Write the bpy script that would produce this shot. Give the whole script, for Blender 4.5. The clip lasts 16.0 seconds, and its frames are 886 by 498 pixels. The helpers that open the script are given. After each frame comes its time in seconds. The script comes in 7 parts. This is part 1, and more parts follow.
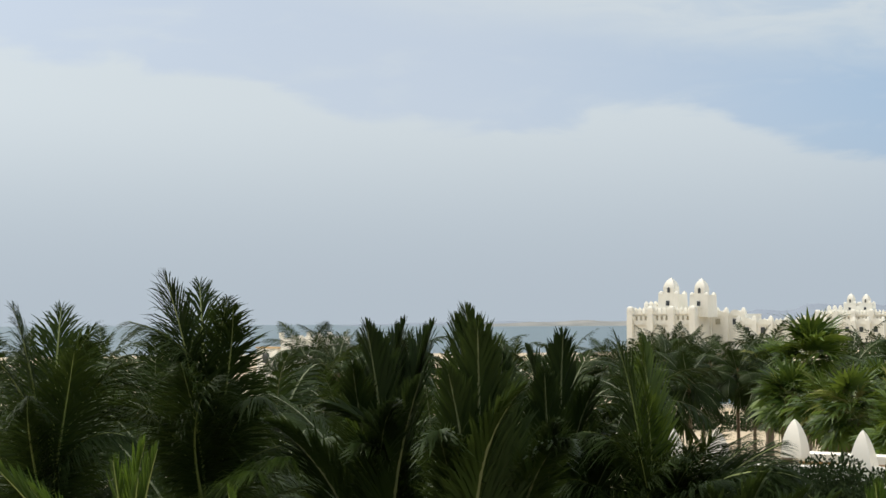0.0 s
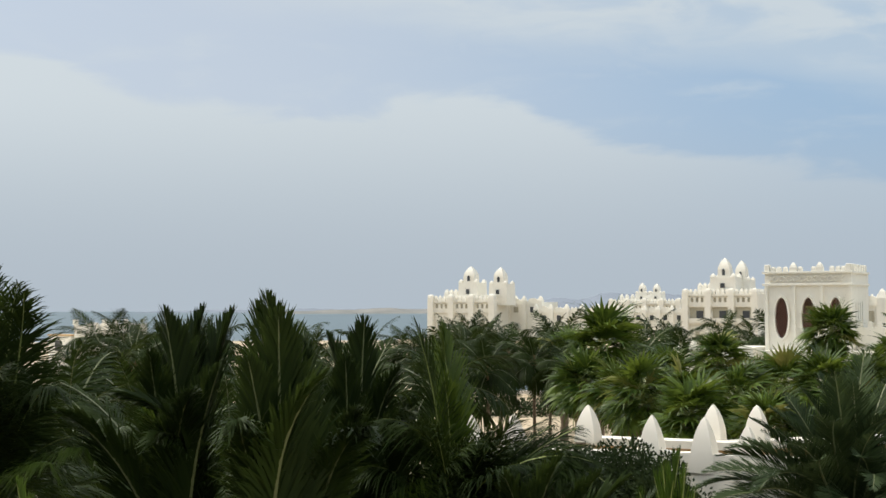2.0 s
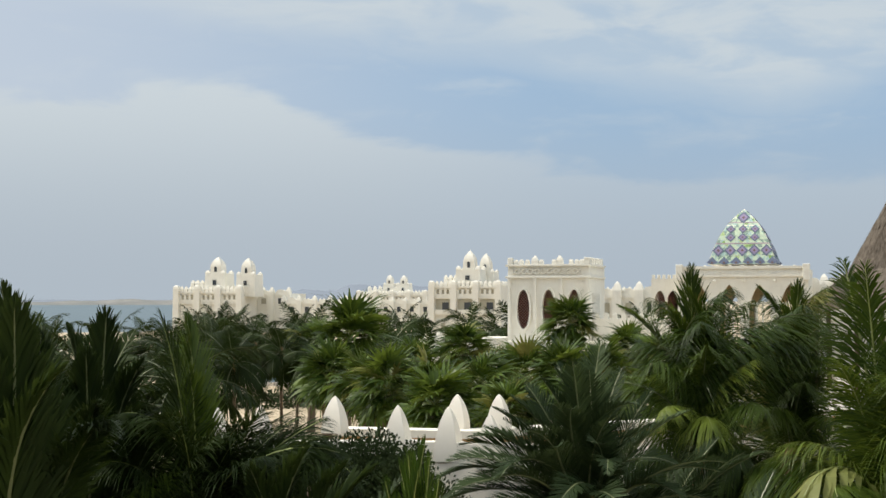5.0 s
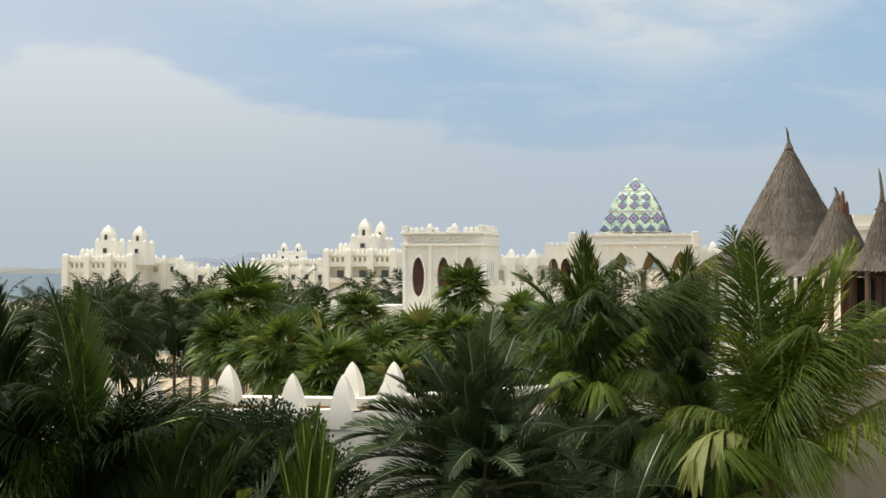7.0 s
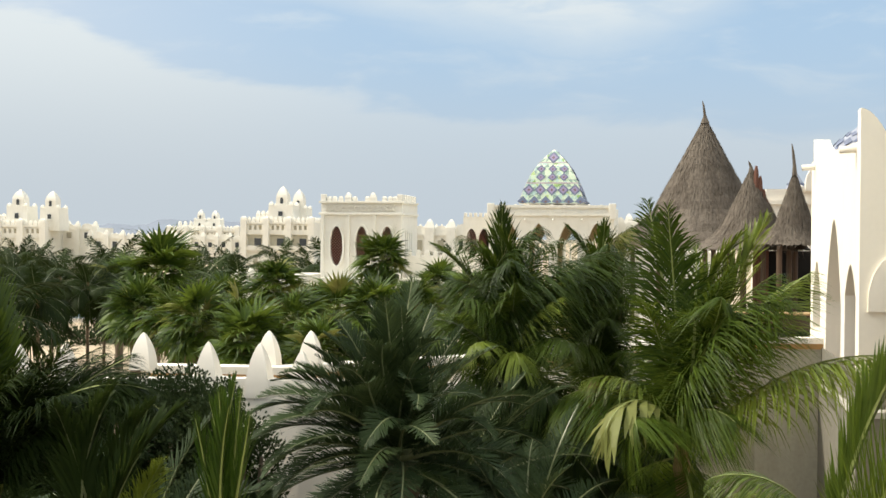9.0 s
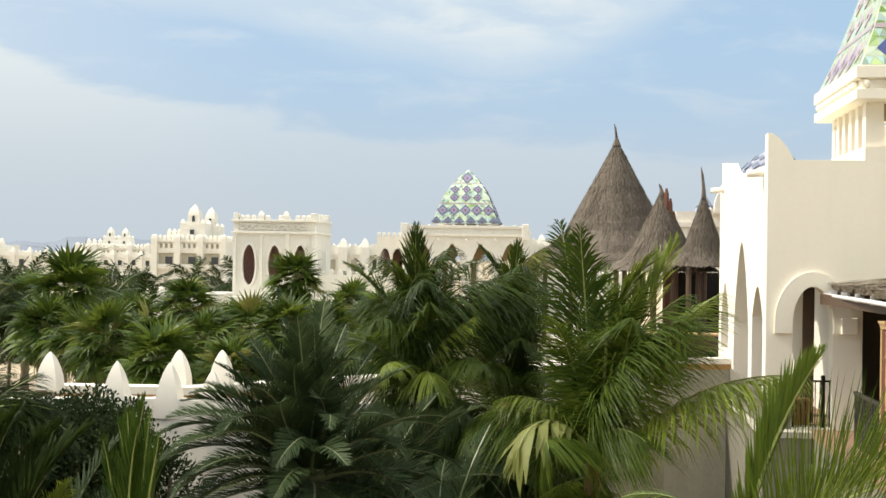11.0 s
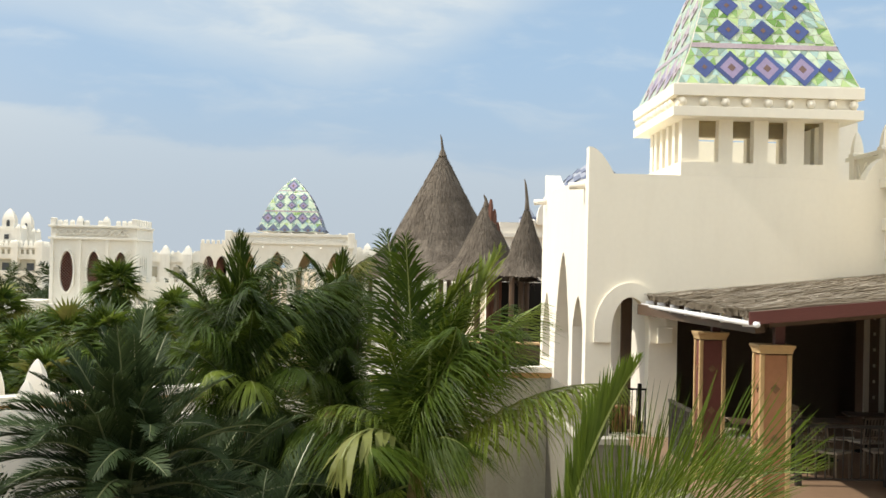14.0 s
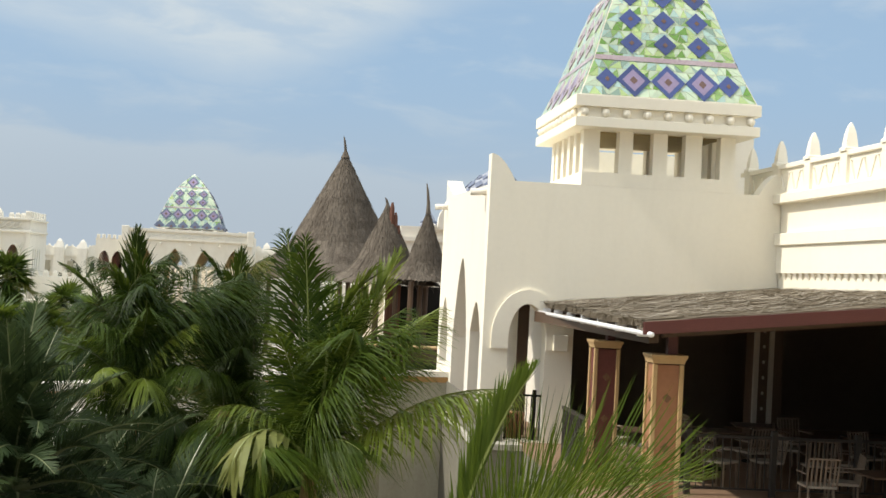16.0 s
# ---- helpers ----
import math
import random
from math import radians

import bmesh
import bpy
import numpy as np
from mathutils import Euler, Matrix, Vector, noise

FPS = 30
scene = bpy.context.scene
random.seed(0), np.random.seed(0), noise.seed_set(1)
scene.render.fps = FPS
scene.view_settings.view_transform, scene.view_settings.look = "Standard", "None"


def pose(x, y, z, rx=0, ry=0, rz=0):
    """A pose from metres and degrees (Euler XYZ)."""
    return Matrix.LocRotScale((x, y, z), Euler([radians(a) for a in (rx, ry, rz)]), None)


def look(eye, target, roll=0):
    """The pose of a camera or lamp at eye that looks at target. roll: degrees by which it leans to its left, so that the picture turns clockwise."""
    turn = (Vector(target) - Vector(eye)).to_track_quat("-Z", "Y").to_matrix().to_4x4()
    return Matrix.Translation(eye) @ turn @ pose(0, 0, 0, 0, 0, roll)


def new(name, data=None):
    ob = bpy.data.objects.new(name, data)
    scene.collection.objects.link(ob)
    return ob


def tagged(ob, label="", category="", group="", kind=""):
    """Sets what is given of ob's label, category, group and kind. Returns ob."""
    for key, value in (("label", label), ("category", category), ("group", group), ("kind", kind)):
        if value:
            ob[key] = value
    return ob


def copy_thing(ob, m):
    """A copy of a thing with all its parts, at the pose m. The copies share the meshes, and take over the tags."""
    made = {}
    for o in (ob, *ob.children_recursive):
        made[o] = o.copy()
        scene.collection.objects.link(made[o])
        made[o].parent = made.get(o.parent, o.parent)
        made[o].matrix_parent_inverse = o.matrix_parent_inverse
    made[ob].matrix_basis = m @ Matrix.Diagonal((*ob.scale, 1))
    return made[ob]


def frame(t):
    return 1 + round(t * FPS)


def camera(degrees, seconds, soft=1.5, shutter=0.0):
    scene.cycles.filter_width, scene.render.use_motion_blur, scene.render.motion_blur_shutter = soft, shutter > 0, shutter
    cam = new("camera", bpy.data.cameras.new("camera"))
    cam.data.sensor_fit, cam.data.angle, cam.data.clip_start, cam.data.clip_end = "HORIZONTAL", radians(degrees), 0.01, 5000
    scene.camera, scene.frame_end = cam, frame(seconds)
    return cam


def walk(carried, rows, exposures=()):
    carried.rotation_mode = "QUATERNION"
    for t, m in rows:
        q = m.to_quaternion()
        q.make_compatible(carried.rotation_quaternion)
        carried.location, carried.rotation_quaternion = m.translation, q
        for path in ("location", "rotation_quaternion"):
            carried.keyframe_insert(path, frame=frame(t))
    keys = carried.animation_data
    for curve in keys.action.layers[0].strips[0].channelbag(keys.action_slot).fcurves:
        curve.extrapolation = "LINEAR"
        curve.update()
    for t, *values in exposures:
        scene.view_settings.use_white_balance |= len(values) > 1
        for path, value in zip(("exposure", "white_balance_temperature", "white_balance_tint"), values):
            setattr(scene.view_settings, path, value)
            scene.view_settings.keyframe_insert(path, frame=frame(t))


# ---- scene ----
EYE = 7.0  # height of the eye over the garden ground
cam = camera(36.703, 16.0, soft=1.55)
# seconds, yaw, pitch, roll: the camera turns to the right on the spot
PATH = """0.0 -1.522 3.128 0.328
0.5 -3.091 2.981 0.276
1.0 -5.345 2.657 0.075
1.5 -7.863 2.659 0.187
2.0 -10.012 2.563 0.138
2.5 -12.100 2.499 0.253
3.0 -14.015 2.519 0.258
3.5 -15.909 2.523 0.140
4.0 -17.549 2.441 0.030
4.5 -19.179 2.319 -0.009
5.0 -20.778 2.179 0.035
7.5 -26.077 0.444 0.111
8.0 -26.831 0.135 -0.039
8.5 -27.695 -0.230 -0.338
9.0 -28.779 -0.507 -0.475
11.5 -33.509 0.527 -0.989
12.0 -34.766 0.367 -1.244
12.5 -36.311 0.280 -1.605
13.0 -37.672 0.342 -1.685
13.5 -38.939 0.484 -1.697
14.0 -39.960 0.905 -1.343
14.5 -40.808 1.322 -1.300
15.0 -41.858 1.357 -1.850
15.5 -42.955 1.120 -2.745
16.0 -44.275 1.206 -2.979"""
ROWS = [[float(v) for v in line.split()] for line in PATH.splitlines()]
walk(cam, [(r[0], pose(0, 0, EYE, 90 + r[2], r[3], r[1])) for r in ROWS],
     exposures=[(0.0, 0.0, 6500, 10), (5.0, -0.06, 6500, 10), (7.5, 0.12, 6680, 10), (9.0, 0.28, 6760, 10), (12.5, 0.32, 6740, 10), (14.5, 0.13, 6580, 10), (16.0, 0.05, 6500, 9.5)])

# ---------------------------------------------------------------- light
SUN_AZ, SUN_EL = -55.0, 46.0
world = bpy.data.worlds.new("world")
scene.world = world
world.use_nodes = True


def bearing(az, r, z=0.0):
    """A place by its bearing (degrees right of +y) and distance."""
    return Vector((r * math.sin(radians(az)), r * math.cos(radians(az)), z))


sun = new("sun", bpy.data.lights.new("sun", "SUN"))
sun.data.energy, sun.data.angle, sun.data.color = 3.6, radians(0.8), (1.0, 0.93, 0.82)
sun.matrix_world = look(bearing(SUN_AZ, math.cos(radians(SUN_EL)) * 100, math.sin(radians(SUN_EL)) * 100), (0, 0, 0))


def build_sky():
    nt = world.node_tree
    N, L = nt.nodes, nt.links
    N.clear()
    out, bg = N.new("ShaderNodeOutputWorld"), N.new("ShaderNodeBackground")
    sky = N.new("ShaderNodeTexSky")
    sky.sky_type, sky.sun_disc = "NISHITA", False
    sky.sun_elevation, sky.sun_rotation = radians(SUN_EL), radians(SUN_AZ % 360)
    sky.air_density, sky.dust_density, sky.ozone_density = 1.0, 1.5, 2.0
    bg.inputs["Strength"].default_value = 0.10
    tc = N.new("ShaderNodeTexCoord")
    sep = N.new("ShaderNodeSeparateXYZ")
    L.new(tc.outputs["Generated"], sep.inputs[0])

    def m(op, a, b=None, c=None, clamp=False):
        n = N.new("ShaderNodeMath")
        n.operation, n.use_clamp = op, clamp
        for i, v in enumerate((a, b, c)):
            if v is None:
                continue
            if isinstance(v, (int, float)):
                n.inputs[i].default_value = v
            else:
                L.new(v, n.inputs[i])
        return n.outputs[0]

    def smooth(v, lo, hi):
        n = N.new("ShaderNodeMapRange")
        n.interpolation_type = "SMOOTHSTEP"
        n.inputs["From Min"].default_value, n.inputs["From Max"].default_value = lo, hi
        L.new(v, n.inputs["Value"])
        return n.outputs["Result"]

    az = m("DEGREES", m("ARCTAN2", sep.outputs["X"], sep.outputs["Y"]))
    el = m("DEGREES", m("ARCSINE", sep.outputs["Z"]))
    flat = N.new("ShaderNodeCombineXYZ")
    L.new(m("MULTIPLY", az, 0.05), flat.inputs[0])
    L.new(m("MULTIPLY", el, 0.16), flat.inputs[1])

    def clouds(scale, detail, shift):
        n = N.new("ShaderNodeTexNoise")
        n.noise_dimensions = "3D"
        n.inputs["Scale"].default_value, n.inputs["Detail"].default_value = scale, detail
        n.inputs["Roughness"].default_value, n.inputs["Distortion"].default_value = 0.55, 0.4
        mp = N.new("ShaderNodeMapping")
        mp.inputs["Location"].default_value = shift
        L.new(flat.outputs[0], mp.inputs[0])
        L.new(mp.outputs[0], n.inputs["Vector"])
        return n.outputs["Fac"]

    big, fine = clouds(1.3, 6, (3.1, 0.4, 0)), clouds(4.0, 8, (0.2, 7.7, 2))
    warp = m("ADD", m("MULTIPLY", m("SUBTRACT", big, 0.5), 3.2), m("MULTIPLY", m("SUBTRACT", fine, 0.5), 3.4))

    def rim(points):
        """A cloud's rim: its height by bearing, both in degrees."""
        n = N.new("ShaderNodeValToRGB")
        n.color_ramp.interpolation = "B_SPLINE"
        while len(n.color_ramp.elements) < len(points):
            n.color_ramp.elements.new(0.5)
        for e, (a, h) in zip(n.color_ramp.elements, points):
            e.position, e.color = (a + 60) / 140, (h / 30, h / 30, h / 30, 1)
        L.new(m("DIVIDE", m("ADD", az, 60.0), 140.0), n.inputs[0])
        return m("MULTIPLY", n.outputs[0], 30.0)

    # a thin sheet whose upper rim falls towards the right, and a streaky veil above it
    low_rim = rim(((-60, 14), (-16, 11.6), (-8, 10.8), (0, 9.0), (7, 8.7), (10, 9.4), (13, 9.2), (17, 7.4), (22, 6.4), (30, 5.4), (80, 4.5)))
    low = smooth(m("SUBTRACT", m("ADD", low_rim, warp), el), -0.3, 0.75)
    high_rim = rim(((-60, 14.5), (-12, 14.5), (-2, 13.6), (6, 12.0), (11, 10.6), (22, 10.8), (26, 9.2), (32, 7.2), (37, 7.0), (41, 9.0), (46, 12.5), (80, 13)))
    high = smooth(m("SUBTRACT", el, m("ADD", high_rim, m("MULTIPLY", warp, 1.1))), -0.9, 2.2)
    haze = m("SUBTRACT", 1.0, smooth(el, 0.0, 10.0))
    low_fade = m("MULTIPLY", low, m("SUBTRACT", 1.0, m("MULTIPLY", smooth(az, 14.0, 30.0), 0.35)))
    streaks = m("ADD", m("MULTIPLY", smooth(fine, 0.34, 0.60), 0.56), 0.48, None, True)
    cover = m("MAXIMUM", m("MULTIPLY", low_fade, 0.92), m("MULTIPLY", m("MULTIPLY", high, 0.85), streaks))
    wisps = smooth(fine, 0.46, 0.78)
    cover = m("MAXIMUM", cover, m("MULTIPLY", wisps, 0.42))

    def rgb(c):
        n = N.new("ShaderNodeRGB")
        n.outputs[0].default_value = (*c, 1)
        return n.outputs[0]

    def mix(f, a, b):
        n = N.new("ShaderNodeMix")
        n.data_type = "RGBA"
        for s, v in ((n.inputs[0], f), (n.inputs[6], a), (n.inputs[7], b)):
            if isinstance(v, (int, float)):
                s.default_value = v
            else:
                L.new(v, s)
        return n.outputs[2]

    blue = mix(smooth(az, 0.0, 30.0), rgb((5.8, 6.55, 7.5)), rgb((3.68, 5.28, 7.15)))
    tint = mix(0.85, sky.outputs[0], blue)
    cloud = mix(haze, rgb((6.35, 7.0, 7.35)), rgb((5.22, 5.97, 6.55)))
    col = mix(cover, tint, cloud)
    col = mix(m("MULTIPLY", m("SUBTRACT", 1.0, smooth(el, 0.0, 9.5)), 0.85), col, rgb((4.38, 5.03, 5.70)))
    # the veil is brighter overhead, and brightest round the sun
    near = N.new("ShaderNodeVectorMath")
    near.operation = "DOT_PRODUCT"
    near.inputs[1].default_value = bearing(SUN_AZ, math.cos(radians(SUN_EL)), math.sin(radians(SUN_EL)))
    L.new(tc.outputs["Generated"], near.inputs[0])
    glow = m("POWER", m("MAXIMUM", near.outputs["Value"], 0.0), 8.0)
    gain = m("ADD", m("MULTIPLY_ADD", smooth(el, 13.0, 50.0), 0.85, 1.0), m("MULTIPLY", glow, 1.5))
    warm = mix(smooth(el, 13.0, 45.0), rgb((1.0, 1.0, 1.0)), rgb((1.09, 1.0, 0.92)))
    bright = N.new("ShaderNodeVectorMath")
    bright.operation = "SCALE"
    L.new(warm, bright.inputs[0])
    L.new(gain, bright.inputs["Scale"])
    lit = N.new("ShaderNodeVectorMath")
    lit.operation = "MULTIPLY"
    L.new(col, lit.inputs[0])
    L.new(bright.outputs[0], lit.inputs[1])
    L.new(lit.outputs[0], bg.inputs["Color"])
    L.new(bg.outputs[0], out.inputs[0])


build_sky()


# ---------------------------------------------------------------- materials
def material(name, base, rough=0.8, spread=0.08, grain=30.0, bump=0.15, stain=0.0, metal=0.0, spec=0.4,
             per_object=0.0, second=None, stretch=(1, 1, 1), coat=0.0):
    mat = bpy.data.materials.new(name)
    mat.use_nodes = True
    nt = mat.node_tree
    N, L = nt.nodes, nt.links
    p = N["Principled BSDF"]
    p.inputs["Roughness"].default_value, p.inputs["Metallic"].default_value = rough, metal
    p.inputs["Specular IOR Level"].default_value = spec
    p.inputs["Coat Weight"].default_value = coat
    tc, mp = N.new("ShaderNodeTexCoord"), N.new("ShaderNodeMapping")
    mp.inputs["Scale"].default_value = stretch
    L.new(tc.outputs["Object"], mp.inputs[0])

    def tex(scale, detail):
        n = N.new("ShaderNodeTexNoise")
        n.inputs["Scale"].default_value, n.inputs["Detail"].default_value = scale, detail
        L.new(mp.outputs[0], n.inputs["Vector"])
        return n.outputs["Fac"]

    fine, wide = tex(grain, 6), tex(grain / 18, 3)
    ramp = N.new("ShaderNodeMix")
    ramp.data_type = "RGBA"
    b = second or tuple(c * (1 - 2.2 * spread) for c in base)
    ramp.inputs[6].default_value, ramp.inputs[7].default_value = (*base, 1), (*b, 1)
    add = N.new("ShaderNodeMath")
    add.operation = "MULTIPLY_ADD"
    L.new(wide, add.inputs[0])
    add.inputs[1].default_value = 1.2
    half = N.new("ShaderNodeMath")
    half.operation = "MULTIPLY_ADD"
    L.new(fine, half.inputs[0])
    half.inputs[1].default_value, half.inputs[2].default_value = 1.2, -0.7
    L.new(half.outputs[0], add.inputs[2])
    add.use_clamp = True
    L.new(add.outputs[0], ramp.inputs[0])
    colour = ramp.outputs[2]
    if stain:
        dirt = N.new("ShaderNodeMix")
        dirt.data_type = "RGBA"
        dirt.blend_type = "MULTIPLY"
        mp2 = N.new("ShaderNodeMapping")
        mp2.inputs["Scale"].default_value = (2.2, 2.2, 0.35)
        L.new(tc.outputs["Object"], mp2.inputs[0])
        s = N.new("ShaderNodeTexNoise")
        s.inputs["Scale"].default_value, s.inputs["Detail"].default_value = 1.6, 7
        L.new(mp2.outputs[0], s.inputs["Vector"])
        mr = N.new("ShaderNodeMapRange")
        mr.inputs["From Min"].default_value, mr.inputs["From Max"].default_value = 0.5, 0.8
        mr.inputs["To Max"].default_value = stain
        L.new(s.outputs["Fac"], mr.inputs["Value"])
        L.new(mr.outputs["Result"], dirt.inputs[0])
        L.new(colour, dirt.inputs[6])
        dirt.inputs[7].default_value = (0.55, 0.5, 0.42, 1)
        colour = dirt.outputs[2]
    if per_object:
        info, hsv = N.new("ShaderNodeObjectInfo"), N.new("ShaderNodeHueSaturation")
        mr = N.new("ShaderNodeMapRange")
        mr.inputs["To Min"].default_value, mr.inputs["To Max"].default_value = 1 - per_object, 1 + per_object
        L.new(info.outputs["Random"], mr.inputs["Value"])
        L.new(mr.outputs["Result"], hsv.inputs["Value"])
        L.new(colour, hsv.inputs["Color"])
        colour = hsv.outputs[0]
    L.new(colour, p.inputs["Base Color"])
    if bump:
        bp = N.new("ShaderNodeBump")
        bp.inputs["Strength"].default_value, bp.inputs["Distance"].default_value = bump, 0.03
        L.new(fine, bp.inputs["Height"])
        L.new(bp.outputs[0], p.inputs["Normal"])
    return mat


def leaf_material(name, dark, light, rough=0.42, through_light=0.3, old=(0.24, 0.21, 0.06), age=0.12, spec=0.22):
    """Leaf green that differs leaf by leaf, with some light passing through."""
    mat = bpy.data.materials.new(name)
    mat.use_nodes = True
    nt = mat.node_tree
    N, L = nt.nodes, nt.links
    p, out = N["Principled BSDF"], N["Material Output"]
    p.inputs["Roughness"].default_value, p.inputs["Specular IOR Level"].default_value = rough, spec
    info, geo, tc = N.new("ShaderNodeObjectInfo"), N.new("ShaderNodeNewGeometry"), N.new("ShaderNodeTexCoord")
    n = N.new("ShaderNodeTexNoise")
    n.inputs["Scale"].default_value, n.inputs["Detail"].default_value = 1.7, 4
    L.new(tc.outputs["Object"], n.inputs["Vector"])

    def mixed(f, a, b):
        x = N.new("ShaderNodeMix")
        x.data_type = "RGBA"
        for s, v in ((x.inputs[0], f), (x.inputs[6], a), (x.inputs[7], b)):
            if isinstance(v, tuple):
                s.default_value = (*v, 1)
            else:
                L.new(v, s)
        return x.outputs[2]

    def math2(op, a, b):
        x = N.new("ShaderNodeMath")
        x.operation, x.use_clamp = op, True
        for s, v in zip(x.inputs, (a, b)):
            if isinstance(v, (int, float)):
                s.default_value = v
            else:
                L.new(v, s)
        return x.outputs[0]

    f = math2("ADD", math2("MULTIPLY", info.outputs["Random"], 0.55), math2("MULTIPLY", geo.outputs["Random Per Island"], 0.35))
    f = math2("MULTIPLY", f, math2("ADD", n.outputs["Fac"], 0.3))
    green = mixed(f, dark, light)
    aged = math2("MULTIPLY", math2("GREATER_THAN", info.outputs["Random"], 1 - age), n.outputs["Fac"])
    green = mixed(aged, green, old)
    L.new(green, p.inputs["Base Color"])
    tr = N.new("ShaderNodeBsdfTranslucent")
    bright = N.new("ShaderNodeHueSaturation")
    bright.inputs["Value"].default_value, bright.inputs["Hue"].default_value = 1.5, 0.475
    L.new(green, bright.inputs["Color"])
    L.new(bright.outputs[0], tr.inputs["Color"])
    ms = N.new("ShaderNodeMixShader")
    ms.inputs[0].default_value = through_light
    L.new(p.outputs[0], ms.inputs[1])
    L.new(tr.outputs[0], ms.inputs[2])
    L.new(ms.outputs[0], out.inputs["Surface"])
    return mat


M_STUCCO = material("cream_stucco", (0.88, 0.825, 0.695), 0.85, 0.02, 9, 0.04, stain=0.06)
M_WHITE = material("white_stucco", (0.79, 0.74, 0.645), 0.85, 0.02, 9, 0.04, stain=0.08)
M_FARWHITE = material("far_white_stucco", (0.78, 0.755, 0.675), 0.9, 0.05, 3, 0.0, stain=0.16)
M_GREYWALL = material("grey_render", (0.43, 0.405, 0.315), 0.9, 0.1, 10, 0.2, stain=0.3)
M_CONCRETE = material("pale_cement", (0.50, 0.47, 0.40), 0.9, 0.1, 8, 0.1, stain=0.25)
# a darker grey than M_GREYWALL, with stain streaks
M_DARKRENDER = material("dark_grey_render", (0.21, 0.198, 0.155), 0.95, 0.15, 6, 0.2, stain=0.35)
M_THATCH = material("thatch", (0.185, 0.158, 0.128), 0.95, 0.3, 3.2, 1.0, stretch=(5, 5, 0.6), second=(0.055, 0.044, 0.034), spec=0.1, per_object=0.13)
M_STAKE = material("red_brown_stake", (0.17, 0.075, 0.05), 0.85, 0.2, 18, 0.2)
M_REED = material("reed_roof", (0.225, 0.188, 0.138), 0.95, 0.3, 7, 0.9, stretch=(1.2, 9, 9), second=(0.09, 0.072, 0.05), spec=0.1)
M_SAND = material("sand", (0.50, 0.41, 0.29), 0.95, 0.12, 1.5, 0.1, second=(0.36, 0.29, 0.19))
M_GLASS = material("dark_glass", (0.05, 0.055, 0.06), 0.15, 0.1, 2, 0.0, spec=0.6)
M_LATTICE = material("red_brown_lattice", (0.17, 0.06, 0.04), 0.6, 0.15, 20, 0.1)
M_FASCIA = material("oxblood_painted_wood", (0.105, 0.028, 0.021), 0.55, 0.12, 12, 0.1, stretch=(1, 6, 6))
M_PANEL = material("terracotta_panel", (0.36, 0.17, 0.085), 0.75, 0.1, 12, 0.15)
M_MAROON = material("maroon_panel", (0.15, 0.045, 0.035), 0.7, 0.1, 12, 0.1)
M_TRIM = material("ochre_stone_trim", (0.52, 0.35, 0.17), 0.75, 0.1, 12, 0.15)
M_IRON = material("dark_iron", (0.018, 0.016, 0.014), 0.8, 0.1, 30, 0.0, spec=0.1)
M_PIPE = material("white_plastic", (0.80, 0.80, 0.80), 0.35, 0.02, 10, 0.0)
# dark tone carries the shade inside the rooms
M_INNER = material("shaded_room_plaster", (0.13, 0.098, 0.072), 0.85, 0.1, 5, 0.05)
M_WOOD = material("dark_wood", (0.10, 0.06, 0.035), 0.6, 0.15, 10, 0.1)
M_RATTAN = material("bronze_chair_frame", (0.29, 0.22, 0.16), 0.5, 0.2, 40, 0.2, spec=0.4)
M_STRIP = material("dull_edge_strip", (0.50, 0.45, 0.37), 0.8, 0.1, 20, 0.05)
M_RAIL = material("brown_metal_rail", (0.045, 0.037, 0.03), 0.5, 0.15, 20, 0.0)
M_CLOTH = material("pale_cushion", (0.46, 0.40, 0.32), 0.9, 0.06, 60, 0.1)
M_TERRACE = material("terrace_tiles", (0.27, 0.175, 0.108), 0.7, 0.1, 5, 0.05)
M_OCHRE = material("ochre_plaster", (0.62, 0.48, 0.28), 0.85, 0.1, 6, 0.05)
M_BOSS = material("dark_ochre_boss", (0.20, 0.105, 0.05), 0.7, 0.15, 20, 0.1)
M_TIMBER = material("orange_timber", (0.52, 0.30, 0.12), 0.75, 0.15, 10, 0.1)
M_BOARD = material("olive_stained_board", (0.40, 0.31, 0.14), 0.75, 0.15, 10, 0.1)
M_STRAW = material("bleached_straw", (0.46, 0.41, 0.33), 0.9, 0.25, 9, 0.1)
M_TRUNK = material("palm_trunk", (0.22, 0.17, 0.12), 0.95, 0.25, 12, 0.5, second=(0.09, 0.065, 0.045))
M_STALK = material("palm_stalk", (0.23, 0.27, 0.075), 0.5, 0.15, 10, 0.0)
M_DARKSTALK = material("green_stalk", (0.16, 0.18, 0.08), 0.4, 0.15, 10, 0.0)
M_OLDSTALK = material("dry_stalk", (0.32, 0.20, 0.10), 0.8, 0.2, 14, 0.1)
# blue-grey, with the haze of the distance put into the colour
M_HILL = material("far_hazy_hills", (0.185, 0.215, 0.262), 1.0, 0.08, 0.02, 0.0)
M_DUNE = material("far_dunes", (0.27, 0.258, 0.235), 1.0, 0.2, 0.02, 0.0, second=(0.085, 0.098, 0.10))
T_GREEN = [material("glazed_tile_" + n, c, 0.3, 0.1, 20, 0.05, per_object=0.12, coat=0.3) for n, c in (
    ("pale_green", (0.56, 0.68, 0.50)), ("leaf_green", (0.26, 0.43, 0.14)), ("mint", (0.42, 0.60, 0.55)),
    ("sage", (0.27, 0.39, 0.32)), ("lime", (0.46, 0.61, 0.27)), ("grass_green", (0.15, 0.31, 0.06)))]
T_BLUE = material("glazed_tile_blue", (0.05, 0.08, 0.25), 0.3, 0.15, 12, 0.05, per_object=0.2, coat=0.3)
